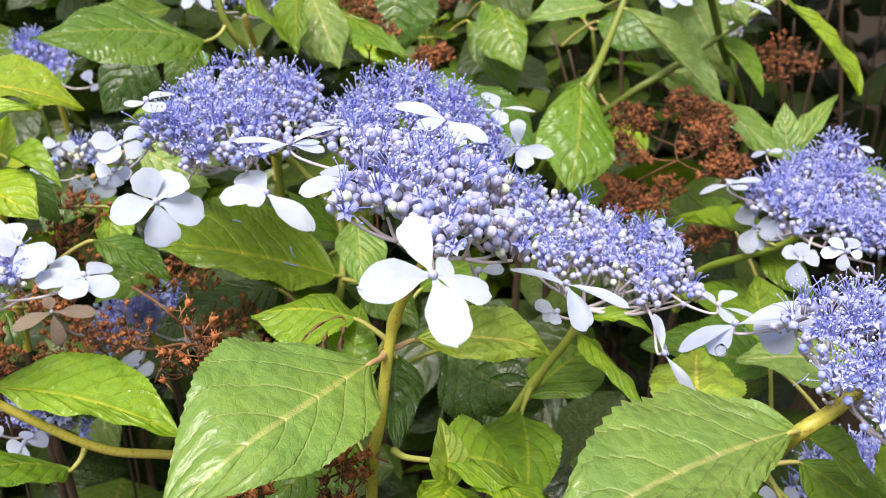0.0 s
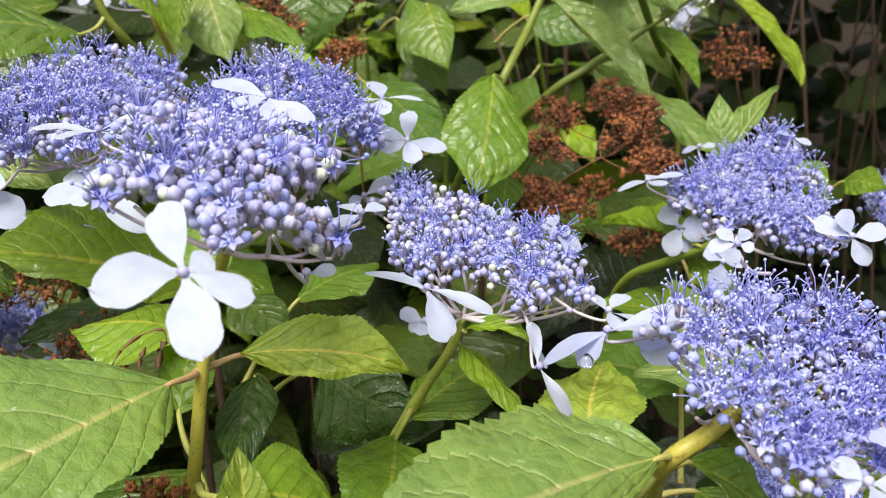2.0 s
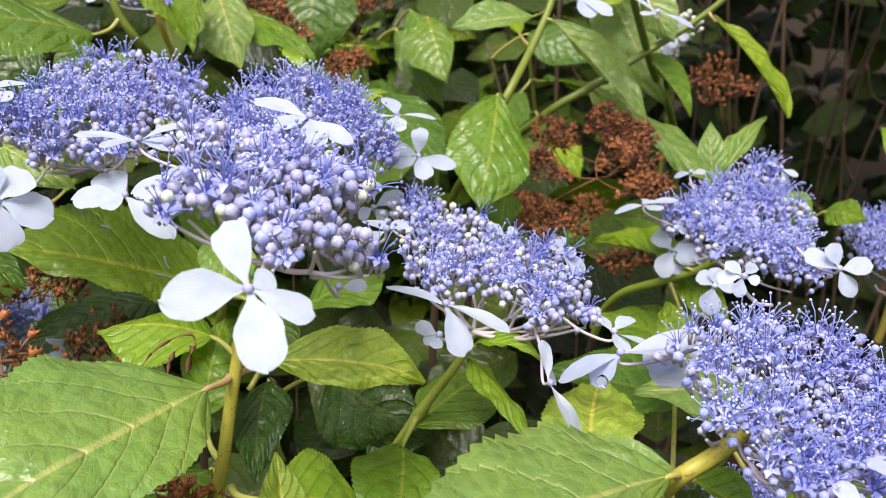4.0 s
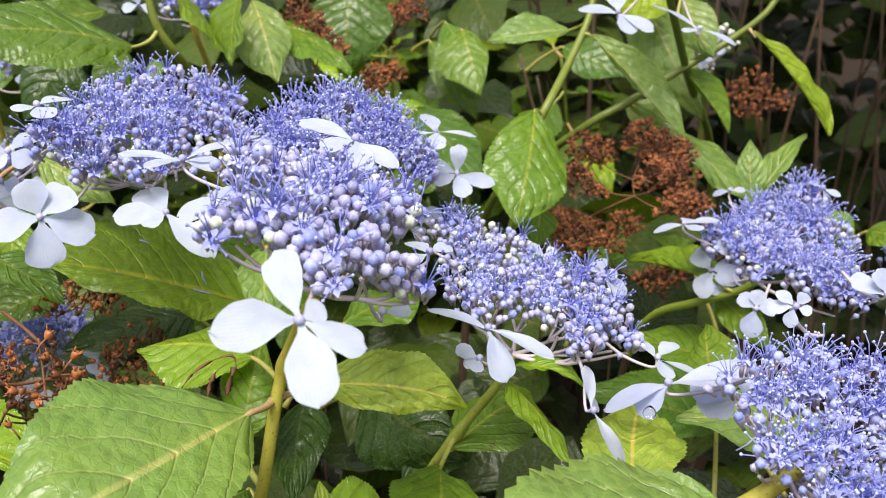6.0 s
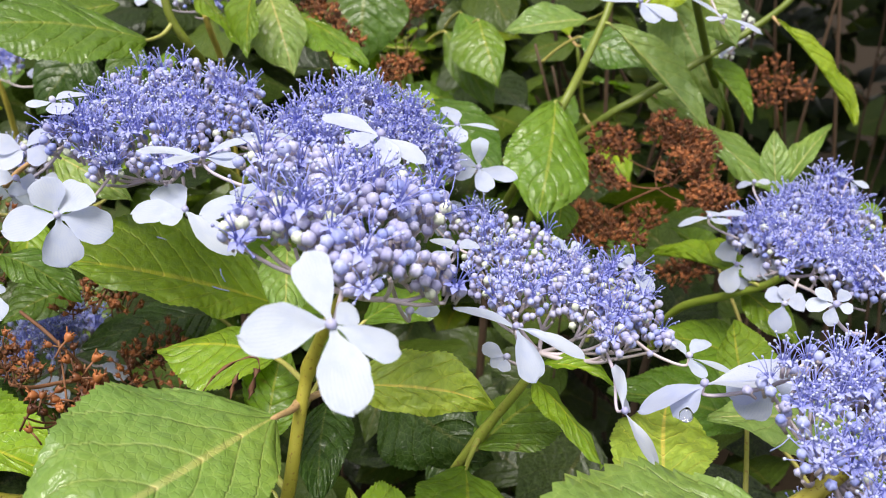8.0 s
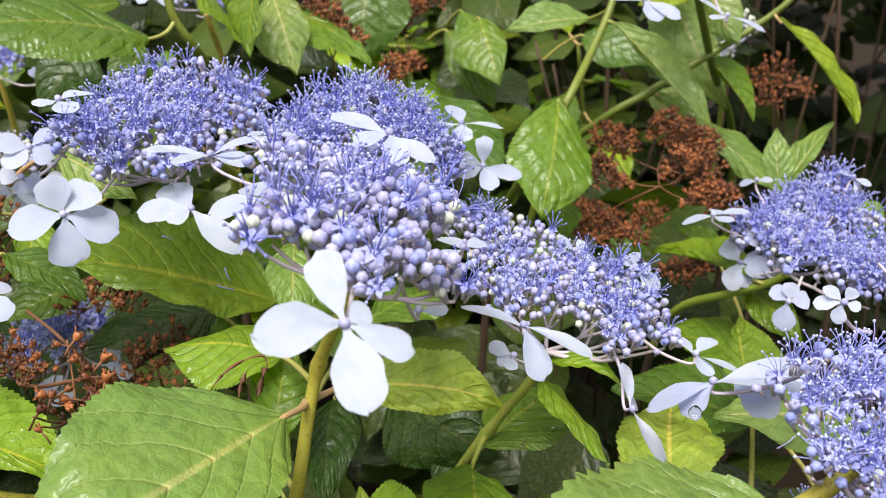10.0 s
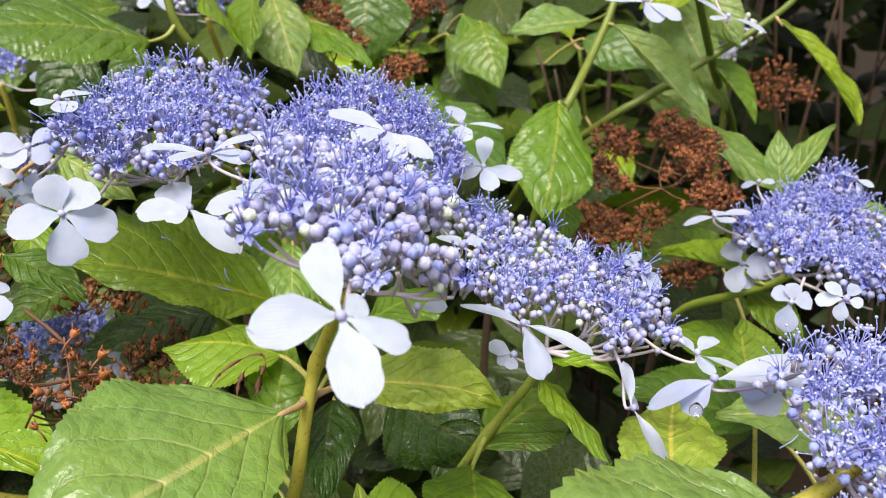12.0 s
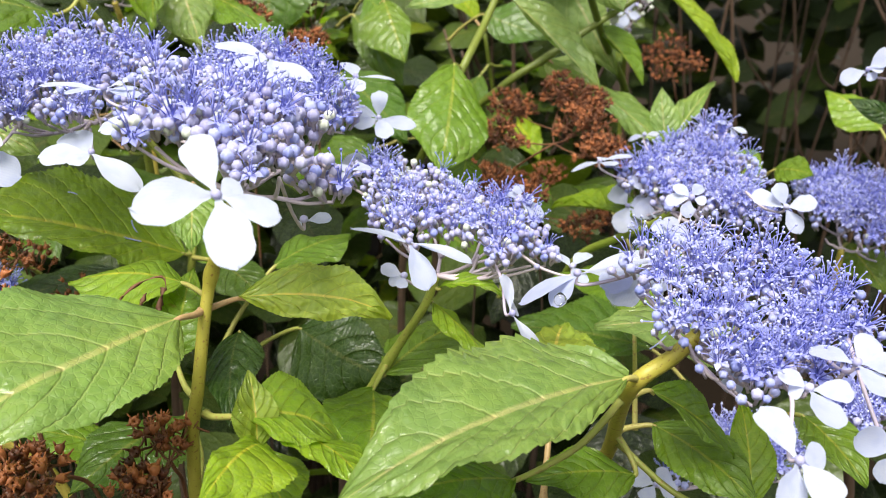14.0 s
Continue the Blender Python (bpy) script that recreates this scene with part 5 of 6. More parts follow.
floret(head_e, (0.1520, 0.4805, 0.9376), (-0.0357, 0.0141, 0.9993), [(0.1388, 0.4827, 0.9326), (0.1670, 0.4767, 0.9413), (0.1562, 0.4686, 0.9392), (0.1582, 0.4893, 0.9369)], 0.011, (0.1844, 0.4808, 0.9243), "white")
floret(head_e, (0.1786, 0.4375, 0.9122), (-0.0169, -0.7821, 0.6229), [(0.1724, 0.4420, 0.9164), (0.1859, 0.4352, 0.9144), (0.1758, 0.4331, 0.9007), (0.1796, 0.4403, 0.9195)], 0.0125, (0.1877, 0.4488, 0.9202), "blue")
floret(head_e, (0.1697, 0.4818, 0.9127), (-0.3733, -0.7328, 0.5689), [(0.1629, 0.4874, 0.9208), (0.1649, 0.4781, 0.9001), (0.1751, 0.4757, 0.9032), (0.1785, 0.4796, 0.9155)], 0.0145, (0.1838, 0.4660, 0.9155), "blue")
floret(head_e, (0.1792, 0.4761, 0.9215), (-0.0169, -0.7821, 0.6229), [(0.1726, 0.4816, 0.9296), (0.1844, 0.4696, 0.9109), (0.1746, 0.4727, 0.9091)], 0.0145, (0.1855, 0.4634, 0.9166), "blue")
floret(head_e, (0.2367, 0.5228, 0.9467), (0.2559, -0.2464, 0.9348), [(0.2443, 0.5183, 0.9443), (0.2315, 0.5258, 0.9487), (0.2396, 0.5193, 0.9401)], 0.011, (0.2036, 0.4750, 0.9304), "white")
floret(head_e, (0.1953, 0.5479, 0.9354), (-0.0341, -0.1585, 0.9868), [(0.1875, 0.5499, 0.9325), (0.2024, 0.5456, 0.9364)], 0.011, (0.1917, 0.4793, 0.9282), "blue")
floret(head_e, (0.2153, 0.3962, 0.9394), (0.1071, -0.5656, 0.8177), [(0.2033, 0.4030, 0.9434), (0.2199, 0.3905, 0.9298), (0.2261, 0.3920, 0.9433), (0.2120, 0.4005, 0.9481)], 0.0125, (0.2077, 0.4224, 0.9387), "white")

# the deep blue head at the right front
head_f = head("flower_head", (0.1283, 0.2683, 0.9382), (-0.0500, -0.2000, 1.0000), [(0.1142, 0.2763, 0.9713, 0.0080), (0.1268, 0.2828, 0.9705, 0.0100), (0.1420, 0.2892, 0.9668, 0.0110), (0.1577, 0.2922, 0.9624, 0.0110), (0.1714, 0.2902, 0.9592, 0.0110), (0.1200, 0.2659, 0.9670, 0.0090), (0.1350, 0.2738, 0.9640, 0.0110), (0.1494, 0.2778, 0.9604, 0.0110), (0.1626, 0.2767, 0.9588, 0.0110), (0.1741, 0.2751, 0.9555, 0.0110), (0.1152, 0.2539, 0.9615, 0.0070), (0.1252, 0.2568, 0.9608, 0.0090), (0.1366, 0.2576, 0.9576, 0.0100), (0.1497, 0.2599, 0.9551, 0.0100), (0.1620, 0.2601, 0.9534, 0.0100), (0.1733, 0.2620, 0.9529, 0.0100), (0.1794, 0.2615, 0.9516, 0.0070), (0.1305, 0.2446, 0.9545, 0.0080), (0.1397, 0.2433, 0.9533, 0.0090), (0.1519, 0.2450, 0.9519, 0.0090), (0.1366, 0.2351, 0.9510, 0.0070), (0.1620, 0.2484, 0.9500, 0.0080)], "deep blue lacecap head of open florets with white outer florets", (0.4, 0.8, 0.18, 0.03), 106, sink=0.011, pitch=0.0042, size=1.0)
floret(head_f, (0.0995, 0.2953, 0.9503), (0.0097, 0.0300, 0.9990), [(0.0818, 0.2954, 0.9412), (0.0917, 0.2924, 0.9412), (0.1263, 0.2954, 0.9570), (0.1183, 0.2908, 0.9556)], 0.013, (0.1276, 0.2924, 0.9573), "blue")
floret(head_e, (0.1559, 0.3930, 0.8981), (-0.0237, -0.1007, 0.9946), [(0.1412, 0.3962, 0.8950), (0.1457, 0.3871, 0.8932), (0.1619, 0.3921, 0.9007)], 0.015, (0.1741, 0.3951, 0.9047), "blue")
floret(head_f, (0.1230, 0.3060, 0.9468), (-0.1000, -0.5500, 0.8300), [(0.1098, 0.3000, 0.9442, 1), (0.1140, 0.2960, 0.9395, 1), (0.1336, 0.3040, 0.9432, 1), (0.1322, 0.3120, 0.9462, 0.9)], 0.0115, (0.1346, 0.2729, 0.9357), "blue")
floret(head_f, (0.1421, 0.2576, 0.9358), (0.0273, -0.7381, 0.6742), [(0.1380, 0.2558, 0.9294), (0.1429, 0.2600, 0.9411), (0.1471, 0.2553, 0.9360), (0.1376, 0.2584, 0.9336)], 0.0095, (0.1346, 0.2729, 0.9357), "blue")
floret(head_f, (0.1480, 0.2301, 0.9437), (0.1225, -0.3624, 0.9239), [(0.1425, 0.2346, 0.9464), (0.1497, 0.2168, 0.9406), (0.1571, 0.2256, 0.9451), (0.1441, 0.2313, 0.9422)], 0.0095, (0.1467, 0.2518, 0.9407), "white")
floret(head_f, (0.1602, 0.2307, 0.9506), (0.1225, -0.3624, 0.9239), [(0.1530, 0.2400, 0.9505), (0.1618, 0.2179, 0.9486), (0.1691, 0.2396, 0.9535), (0.1700, 0.2253, 0.9524)], 0.0095, (0.1624, 0.2580, 0.9445), "white")
floret(head_f, (0.1369, 0.2092, 0.9361), (0.2134, -0.8314, 0.5131), [(0.1332, 0.2230, 0.9423), (0.1417, 0.2080, 0.9383), (0.1316, 0.2007, 0.9277), (0.1416, 0.1979, 0.9318)], 0.0105, (0.1487, 0.2454, 0.9422), "white", droop=-0.002)
floret(head_f, (0.1744, 0.2264, 0.9260), (0.2098, -0.7810, 0.5882), [(0.1663, 0.2325, 0.9268), (0.1700, 0.2243, 0.9186), (0.1802, 0.2235, 0.9277)], 0.0125, (0.1753, 0.2620, 0.9423), "white")
floret(head_f, (0.1387, 0.3070, 0.9725), (0.0669, -0.6605, 0.7478), [(0.1346, 0.3104, 0.9756), (0.1318, 0.3095, 0.9707), (0.1412, 0.3074, 0.9761), (0.1369, 0.3054, 0.9672), (0.1423, 0.3050, 0.9721)], 0.0056, (0.1513, 0.3109, 0.9611), "white", bead=0.0012)

# the budding head at the left
head_g = head("flower_head", (-0.1876, 0.3208, 0.9390), (0.0000, -0.1200, 1.0000), [(-0.1969, 0.3438, 0.9516, 0.0100), (-0.1901, 0.3515, 0.9516, 0.0100), (-0.1791, 0.3379, 0.9509, 0.0100), (-0.1726, 0.3476, 0.9482, 0.0100), (-0.1646, 0.3434, 0.9458, 0.0070), (-0.1708, 0.3326, 0.9480, 0.0080), (-0.1853, 0.3279, 0.9507, 0.0100), (-0.1972, 0.3280, 0.9534, 0.0120), (-0.1777, 0.3130, 0.9493, 0.0100), (-0.1724, 0.3195, 0.9485, 0.0080), (-0.1893, 0.3098, 0.9503, 0.0120), (-0.1764, 0.3064, 0.9473, 0.0060)], "young lacecap head of pale greenish and blue buds", (0.1, 0.3, 0.4, 0.45), 107, pitch=0.0036, size=1.05)
floret(head_g, (-0.1672, 0.3477, 0.9592), (0.3099, -0.6273, 0.7145), [(-0.1830, 0.3494, 0.9666), (-0.1727, 0.3404, 0.9601), (-0.1552, 0.3464, 0.9533), (-0.1588, 0.3365, 0.9509), (-0.1740, 0.3557, 0.9642)], 0.0135, (-0.1764, 0.3296, 0.9483), "white")
floret(head_g, (-0.1432, 0.3454, 0.9466), (0.1093, -0.3417, 0.9334), [(-0.1587, 0.3385, 0.9472), (-0.1576, 0.3517, 0.9488), (-0.1388, 0.3588, 0.9452), (-0.1303, 0.3390, 0.9418), (-0.1431, 0.3302, 0.9444)], 0.0125, (-0.1745, 0.3284, 0.9435), "white")
floret(head_g, (-0.1976, 0.3320, 0.9635), (0.0534, -0.6712, 0.7393), [(-0.2036, 0.3300, 0.9683), (-0.1931, 0.3360, 0.9664), (-0.2003, 0.3282, 0.9587)], 0.0125, (-0.1902, 0.3208, 0.9475), "white")

# the blue head at the top right
shoot_k = shoot("hydrangea_shoot", [(0.2326, 0.7406, -0.0100), (0.2326, 0.7246, 0.4503), (0.2326, 0.7006, 0.9005), (0.1842, 0.6286, 0.9864), (0.1516, 0.5717, 1.0416), (0.1464, 0.5636, 1.0537)], 0.00325, 0.002, "thin hydrangea shoot bearing a high blue head", STEM_GREEN)
leaf(shoot_k, (0.1762, 0.6370, 1.0328), (0.1931, 0.6070, 1.0008), (-0.0063, 0.0074, -0.0102), (0.0132, 0.0000, 0.0070), 0.003, "grey")
leaf(shoot_k, (0.1733, 0.6595, 1.0442), (0.1419, 0.6641, 1.0147), (-0.0065, 0.0025, 0.0073), (0.0093, -0.0135, -0.0120), 0.003, "lime")
head_h = head("flower_head", (0.1464, 0.5636, 1.0537), (0.0000, -0.1200, 1.0000), [(0.1296, 0.5682, 1.0641, 0.0130), (0.1458, 0.5748, 1.0672, 0.0140), (0.1574, 0.5613, 1.0655, 0.0130), (0.1419, 0.5548, 1.0597, 0.0130), (0.1516, 0.5470, 1.0592, 0.0110)], "blue lacecap head high at the back of the shrub", (0.6, 0.6, 0.35, 0.05), 108, pitch=0.0045, size=1.15)
floret(head_h, (0.1203, 0.5472, 1.0315), (-0.0312, -0.3386, 0.9404), [(0.1008, 0.5510, 1.0326), (0.1260, 0.5346, 1.0231), (0.1369, 0.5363, 1.0249), (0.1185, 0.5588, 1.0416)], 0.0115, (0.1424, 0.5595, 1.0538), "white")
floret(head_h, (0.1615, 0.5359, 1.0264), (0.0412, -0.0130, 0.9991), [(0.1402, 0.5492, 1.0359), (0.1770, 0.5238, 1.0209), (0.1519, 0.5282, 1.0260)], 0.01, (0.1493, 0.5577, 1.0542), "white")

# heads deeper in the shrub
shoot_l = shoot("hydrangea_shoot", [(0.3278, 0.6060, -0.0100), (0.3278, 0.5900, 0.3856), (0.3278, 0.5660, 0.7713), (0.3231, 0.5375, 0.8348), (0.3202, 0.5289, 0.8689)], 0.00325, 0.002, "slender hydrangea shoot bearing a pale blue head")
leaf(shoot_l, (0.2806, 0.5522, 0.9128), (0.2923, 0.5247, 0.9171), (0.0063, 0.0040, 0.0085), (-0.0069, -0.0039, -0.0067), 0.002, "mid")
leaf(shoot_l, (0.3629, 0.5829, 0.9305), (0.3408, 0.6222, 0.9487), (-0.0146, -0.0034, -0.0104), (0.0119, 0.0052, 0.0033), 0.003, "bright")
leaf(shoot_l, (0.3431, 0.5276, 0.9486), (0.3160, 0.5453, 0.9583), (0.0021, 0.0002, 0.0055), (-0.0023, 0.0001, -0.0067), 0.003, "dark")
leaf(shoot_l, (0.3373, 0.5534, 0.8633), (0.3459, 0.5155, 0.8441), (0.0146, 0.0006, 0.0054), (-0.0129, -0.0013, -0.0032), 0.003, "mid")
head_i = head("flower_head", (0.3202, 0.5289, 0.8689), (0.0000, -0.1200, 1.0000), [(0.3103, 0.5554, 0.8952, 0.0160), (0.3295, 0.5577, 0.8981, 0.0160), (0.3438, 0.5486, 0.8953, 0.0170), (0.3100, 0.5298, 0.8888, 0.0160), (0.3314, 0.5285, 0.8855, 0.0170), (0.3498, 0.5299, 0.8866, 0.0170), (0.3344, 0.5120, 0.8787, 0.0140)], "pale blue lacecap head above green leaves", (0.6, 0.5, 0.4, 0.1), 109, pitch=0.0045, size=1.15)
shoot_t = shoot("hydrangea_shoot", [(0.3624, 0.5163, -0.0100), (0.3624, 0.5003, 0.4508), (0.3624, 0.4763, 0.9016), (0.3266, 0.4560, 0.9604), (0.3160, 0.4547, 0.9778)], 0.003, 0.0018, "hydrangea shoot bearing a high head with a pale floret")
head_q = head("flower_head", (0.3160, 0.4547, 0.9778), (0.0000, -0.1200, 1.0000), [(0.3084, 0.4623, 0.9933, 0.0130), (0.3218, 0.4662, 0.9969, 0.0140), (0.3248, 0.4518, 0.9950, 0.0130), (0.3117, 0.4479, 0.9915, 0.0120)], "blue lacecap head above the dark hedge", (0.45, 0.55, 0.4, 0.05), 117, pitch=0.0045, size=1.15)
floret(head_q, (0.2759, 0.4576, 0.9898), (0.0271, -0.6216, 0.7828), [(0.2662, 0.4619, 0.9842), (0.2850, 0.4537, 0.9986), (0.2784, 0.4555, 0.9860), (0.2813, 0.4548, 0.9916)], 0.0125, (0.3149, 0.4557, 0.9791), "white", droop=0)
shoot_m = shoot("hydrangea_shoot", [(0.2528, 0.4049, -0.0100), (0.2528, 0.3889, 0.4009), (0.2528, 0.3649, 0.8018), (0.2419, 0.3566, 0.8384), (0.2403, 0.3532, 0.8522)], 0.003, 0.0018, "short hydrangea shoot with a small blue head low in the shrub")
head_j = head("flower_head", (0.2403, 0.3532, 0.8522), (0.0000, -0.1200, 1.0000), [(0.2368, 0.3580, 0.8564, 0.0100), (0.2454, 0.3601, 0.8578, 0.0110), (0.2485, 0.3518, 0.8584, 0.0100), (0.2368, 0.3464, 0.8592, 0.0090)], "small blue lacecap head low in the shrub", (0.6, 0.6, 0.35, 0.05), 110, pitch=0.0045, size=1.15)
shoot_n = shoot("hydrangea_shoot", [(0.2236, 0.4371, -0.0100), (0.2236, 0.4211, 0.3755), (0.2236, 0.3971, 0.7510), (0.2097, 0.3845, 0.7955), (0.2087, 0.3851, 0.8048)], 0.003, 0.0018, "short hydrangea shoot with a shaded blue head")
head_k = head("flower_head", (0.2087, 0.3851, 0.8048), (0.0000, -0.1200, 1.0000), [(0.1945, 0.4034, 0.8125, 0.0120), (0.2072, 0.4000, 0.8159, 0.0130), (0.2164, 0.3854, 0.8203, 0.0130), (0.2223, 0.3712, 0.8233, 0.0120), (0.2064, 0.3778, 0.8210, 0.0120), (0.1768, 0.3835, 0.8102, 0.0100)], "shaded blue lacecap head low in the shrub", (0.6, 0.6, 0.35, 0.05), 111, pitch=0.0045, size=1.15)
floret(head_k, (0.1636, 0.3759, 0.8104), (-0.0618, -0.6758, 0.7344), [(0.1539, 0.3807, 0.8124), (0.1690, 0.3778, 0.8160), (0.1719, 0.3718, 0.8092), (0.1580, 0.3732, 0.8040)], 0.0125, (0.1972, 0.3845, 0.8056), "blue")
shoot_o = shoot("hydrangea_shoot", [(-0.1550, 0.5127, -0.0100), (-0.1550, 0.4967, 0.4022), (-0.1550, 0.4727, 0.8043), (-0.1577, 0.4620, 0.8486), (-0.1623, 0.4603, 0.8592)], 0.003, 0.0018, "slender hydrangea shoot bearing a shaded blue head")
head_l = head("flower_head", (-0.1623, 0.4603, 0.8592), (0.0000, -0.1200, 1.0000), [(-0.1761, 0.4572, 0.8747, 0.0120), (-0.1689, 0.4709, 0.8732, 0.0130), (-0.1561, 0.4634, 0.8725, 0.0120), (-0.1680, 0.4411, 0.8720, 0.0120), (-0.1747, 0.4316, 0.8705, 0.0100), (-0.1596, 0.4510, 0.8736, 0.0110)], "shaded blue lacecap head low among dry heads", (0.6, 0.65, 0.3, 0.05), 112, pitch=0.0045, size=1.15)
floret(head_l, (-0.1307, 0.4359, 0.8717), (0.4155, -0.7064, 0.5730), [(-0.1365, 0.4389, 0.8806), (-0.1268, 0.4330, 0.8642), (-0.1336, 0.4333, 0.8683)], 0.0115, (-0.1581, 0.4569, 0.8611), "blue")
floret(head_l, (-0.1600, 0.4297, 0.8567), (0.0534, -0.6712, 0.7393), [(-0.1676, 0.4279, 0.8589), (-0.1534, 0.4302, 0.8536), (-0.1618, 0.4325, 0.8628), (-0.1570, 0.4278, 0.8517)], 0.0125, (-0.1621, 0.4557, 0.8616), "blue")
shoot_p = shoot("hydrangea_shoot", [(-0.2015, 0.4577, -0.0100), (-0.2015, 0.4417, 0.3952), (-0.2015, 0.4177, 0.7903), (-0.1974, 0.4042, 0.8234), (-0.1976, 0.4042, 0.8329)], 0.003, 0.0018, "short hydrangea shoot with a small shaded head")
head_m = head("flower_head", (-0.1976, 0.4042, 0.8329), (0.0000, -0.1200, 1.0000), [(-0.2113, 0.4046, 0.8443, 0.0110), (-0.2043, 0.4128, 0.8411, 0.0120), (-0.1926, 0.4105, 0.8385, 0.0120), (-0.1936, 0.3957, 0.8464, 0.0100), (-0.1843, 0.4060, 0.8356, 0.0090)], "small shaded blue lacecap head with pale florets", (0.6, 0.65, 0.3, 0.05), 113, pitch=0.0045, size=1.15)
floret(head_m, (-0.1992, 0.3783, 0.8448), (0.0583, -0.7301, 0.6809), [(-0.2052, 0.3744, 0.8441), (-0.1908, 0.3824, 0.8442), (-0.2007, 0.3728, 0.8384), (-0.1987, 0.3810, 0.8482)], 0.0115, (-0.1991, 0.3991, 0.8362), "blue")
floret(head_m, (-0.2180, 0.3835, 0.8485), (0.0534, -0.6712, 0.7393), [(-0.2232, 0.3812, 0.8497), (-0.2135, 0.3840, 0.8454), (-0.2195, 0.3849, 0.8519)], 0.0105, (-0.2036, 0.3973, 0.8371), "blue")
floret(head_m, (-0.2119, 0.3481, 0.8518), (0.0485, -0.6127, 0.7888), [(-0.2178, 0.3433, 0.8508), (-0.2049, 0.3539, 0.8536), (-0.2101, 0.3455, 0.8469)], 0.0115, (-0.2036, 0.3973, 0.8371), "white")
shoot_q = shoot("hydrangea_shoot", [(-0.2224, 0.6105, -0.0100), (-0.2224, 0.5945, 0.4279), (-0.2224, 0.5705, 0.8558), (-0.2122, 0.5389, 0.9117), (-0.2102, 0.5330, 0.9256)], 0.003, 0.0018, "hydrangea shoot with a pale head behind the young leaves")
head_n = head("flower_head", (-0.2102, 0.5330, 0.9256), (0.0000, -0.1200, 1.0000), [(-0.2240, 0.5413, 0.9345, 0.0120), (-0.2124, 0.5462, 0.9351, 0.0120), (-0.1986, 0.5395, 0.9323, 0.0110)], "greenish young lacecap head with pale florets", (0.1, 0.2, 0.4, 0.6), 114, pitch=0.0045, size=1.15)
floret(head_n, (-0.2224, 0.5232, 0.9480), (0.0485, -0.6127, 0.7888), [(-0.2294, 0.5208, 0.9504), (-0.2150, 0.5259, 0.9462), (-0.2233, 0.5216, 0.9433)], 0.012, (-0.2131, 0.5333, 0.9304), "white")
floret(head_n, (-0.1972, 0.4950, 0.9313), (0.0485, -0.6127, 0.7888), [(-0.2064, 0.4919, 0.9335), (-0.1851, 0.4988, 0.9282), (-0.1944, 0.4939, 0.9245), (-0.1972, 0.4968, 0.9369)], 0.0135, (-0.2084, 0.5290, 0.9285), "white")
floret(head_n, (-0.1865, 0.5010, 0.9369), (0.0485, -0.6127, 0.7888), [(-0.1769, 0.5046, 0.9373), (-0.1919, 0.4982, 0.9345), (-0.1837, 0.5004, 0.9315)], 0.0125, (-0.2056, 0.5301, 0.9282), "blue")
floret(head_n, (-0.2273, 0.5063, 0.9364), (0.0485, -0.6127, 0.7888), [(-0.2325, 0.5045, 0.9384), (-0.2207, 0.5082, 0.9328)], 0.012, (-0.2127, 0.5274, 0.9289), "white")
shoot_r = shoot("hydrangea_shoot", [(-0.3064, 0.7821, -0.0100), (-0.3064, 0.7661, 0.4285), (-0.3064, 0.7421, 0.8570), (-0.3025, 0.7182, 0.9276), (-0.3039, 0.7149, 0.9413)], 0.003, 0.0018, "thin hydrangea shoot bearing a dark blue head")
head_o = head("flower_head", (-0.3039, 0.7149, 0.9413), (0.0000, -0.1200, 1.0000), [(-0.3219, 0.7279, 0.9643, 0.0140), (-0.3108, 0.7262, 0.9584, 0.0160), (-0.2960, 0.7149, 0.9521, 0.0120)], "small dark blue lacecap head deep in the shrub", (0.5, 0.6, 0.3, 0.05), 115, pitch=0.0045, size=1.15)
floret(head_o, (-0.2649, 0.6934, 0.9462), (0.0534, -0.6712, 0.7393), [(-0.2683, 0.6937, 0.9543), (-0.2620, 0.6937, 0.9420)], 0.012, (-0.2982, 0.7120, 0.9420), "blue")
shoot_s = shoot("hydrangea_shoot", [(-0.1455, 0.7866, -0.0100), (-0.1455, 0.7706, 0.4689), (-0.1455, 0.7466, 0.9378), (-0.1481, 0.7129, 0.9855), (-0.1490, 0.7087, 0.9940)], 0.003, 0.0018, "hydrangea shoot with a blue head at the back")
head_p = head("flower_head", (-0.1490, 0.7087, 0.9940), (0.0000, -0.1200, 1.0000), [(-0.1577, 0.7132, 1.0032, 0.0130), (-0.1477, 0.7258, 1.0060, 0.0140), (-0.1359, 0.7174, 1.0030, 0.0130)], "blue lacecap head at the back behind large leaves", (0.5, 0.6, 0.3, 0.05), 116, pitch=0.0045, size=1.15)
floret(head_p, (-0.1732, 0.6690, 1.0098), (0.0485, -0.6127, 0.7888), [(-0.1824, 0.6663, 1.0070), (-0.1642, 0.6708, 1.0060), (-0.1748, 0.6693, 1.0170)], 0.0125, (-0.1519, 0.7033, 0.9966), "white")

shoot_u = shoot("hydrangea_shoot", [(0.2682, 0.8800, -0.0100), (0.2682, 0.8600, 0.4500), (0.2582, 0.8300, 0.9172), (0.2482, 0.8000, 0.9652)], 0.003, 0.0016, "thin hydrangea shoot with a white head far back", STEM_GREEN)
head_r = head("flower_head", (0.2482, 0.8000, 0.9652), (0.0, -0.1, 1.0), [(0.2422, 0.8000, 0.9652, 0.0110), (0.2522, 0.8040, 0.9772, 0.0110), (0.2562, 0.7960, 0.9892, 0.0110)], "small white and greenish flower head far back", (0.0, 0.0, 0.1, 0.9), 118, pitch=0.0055, size=1.2)
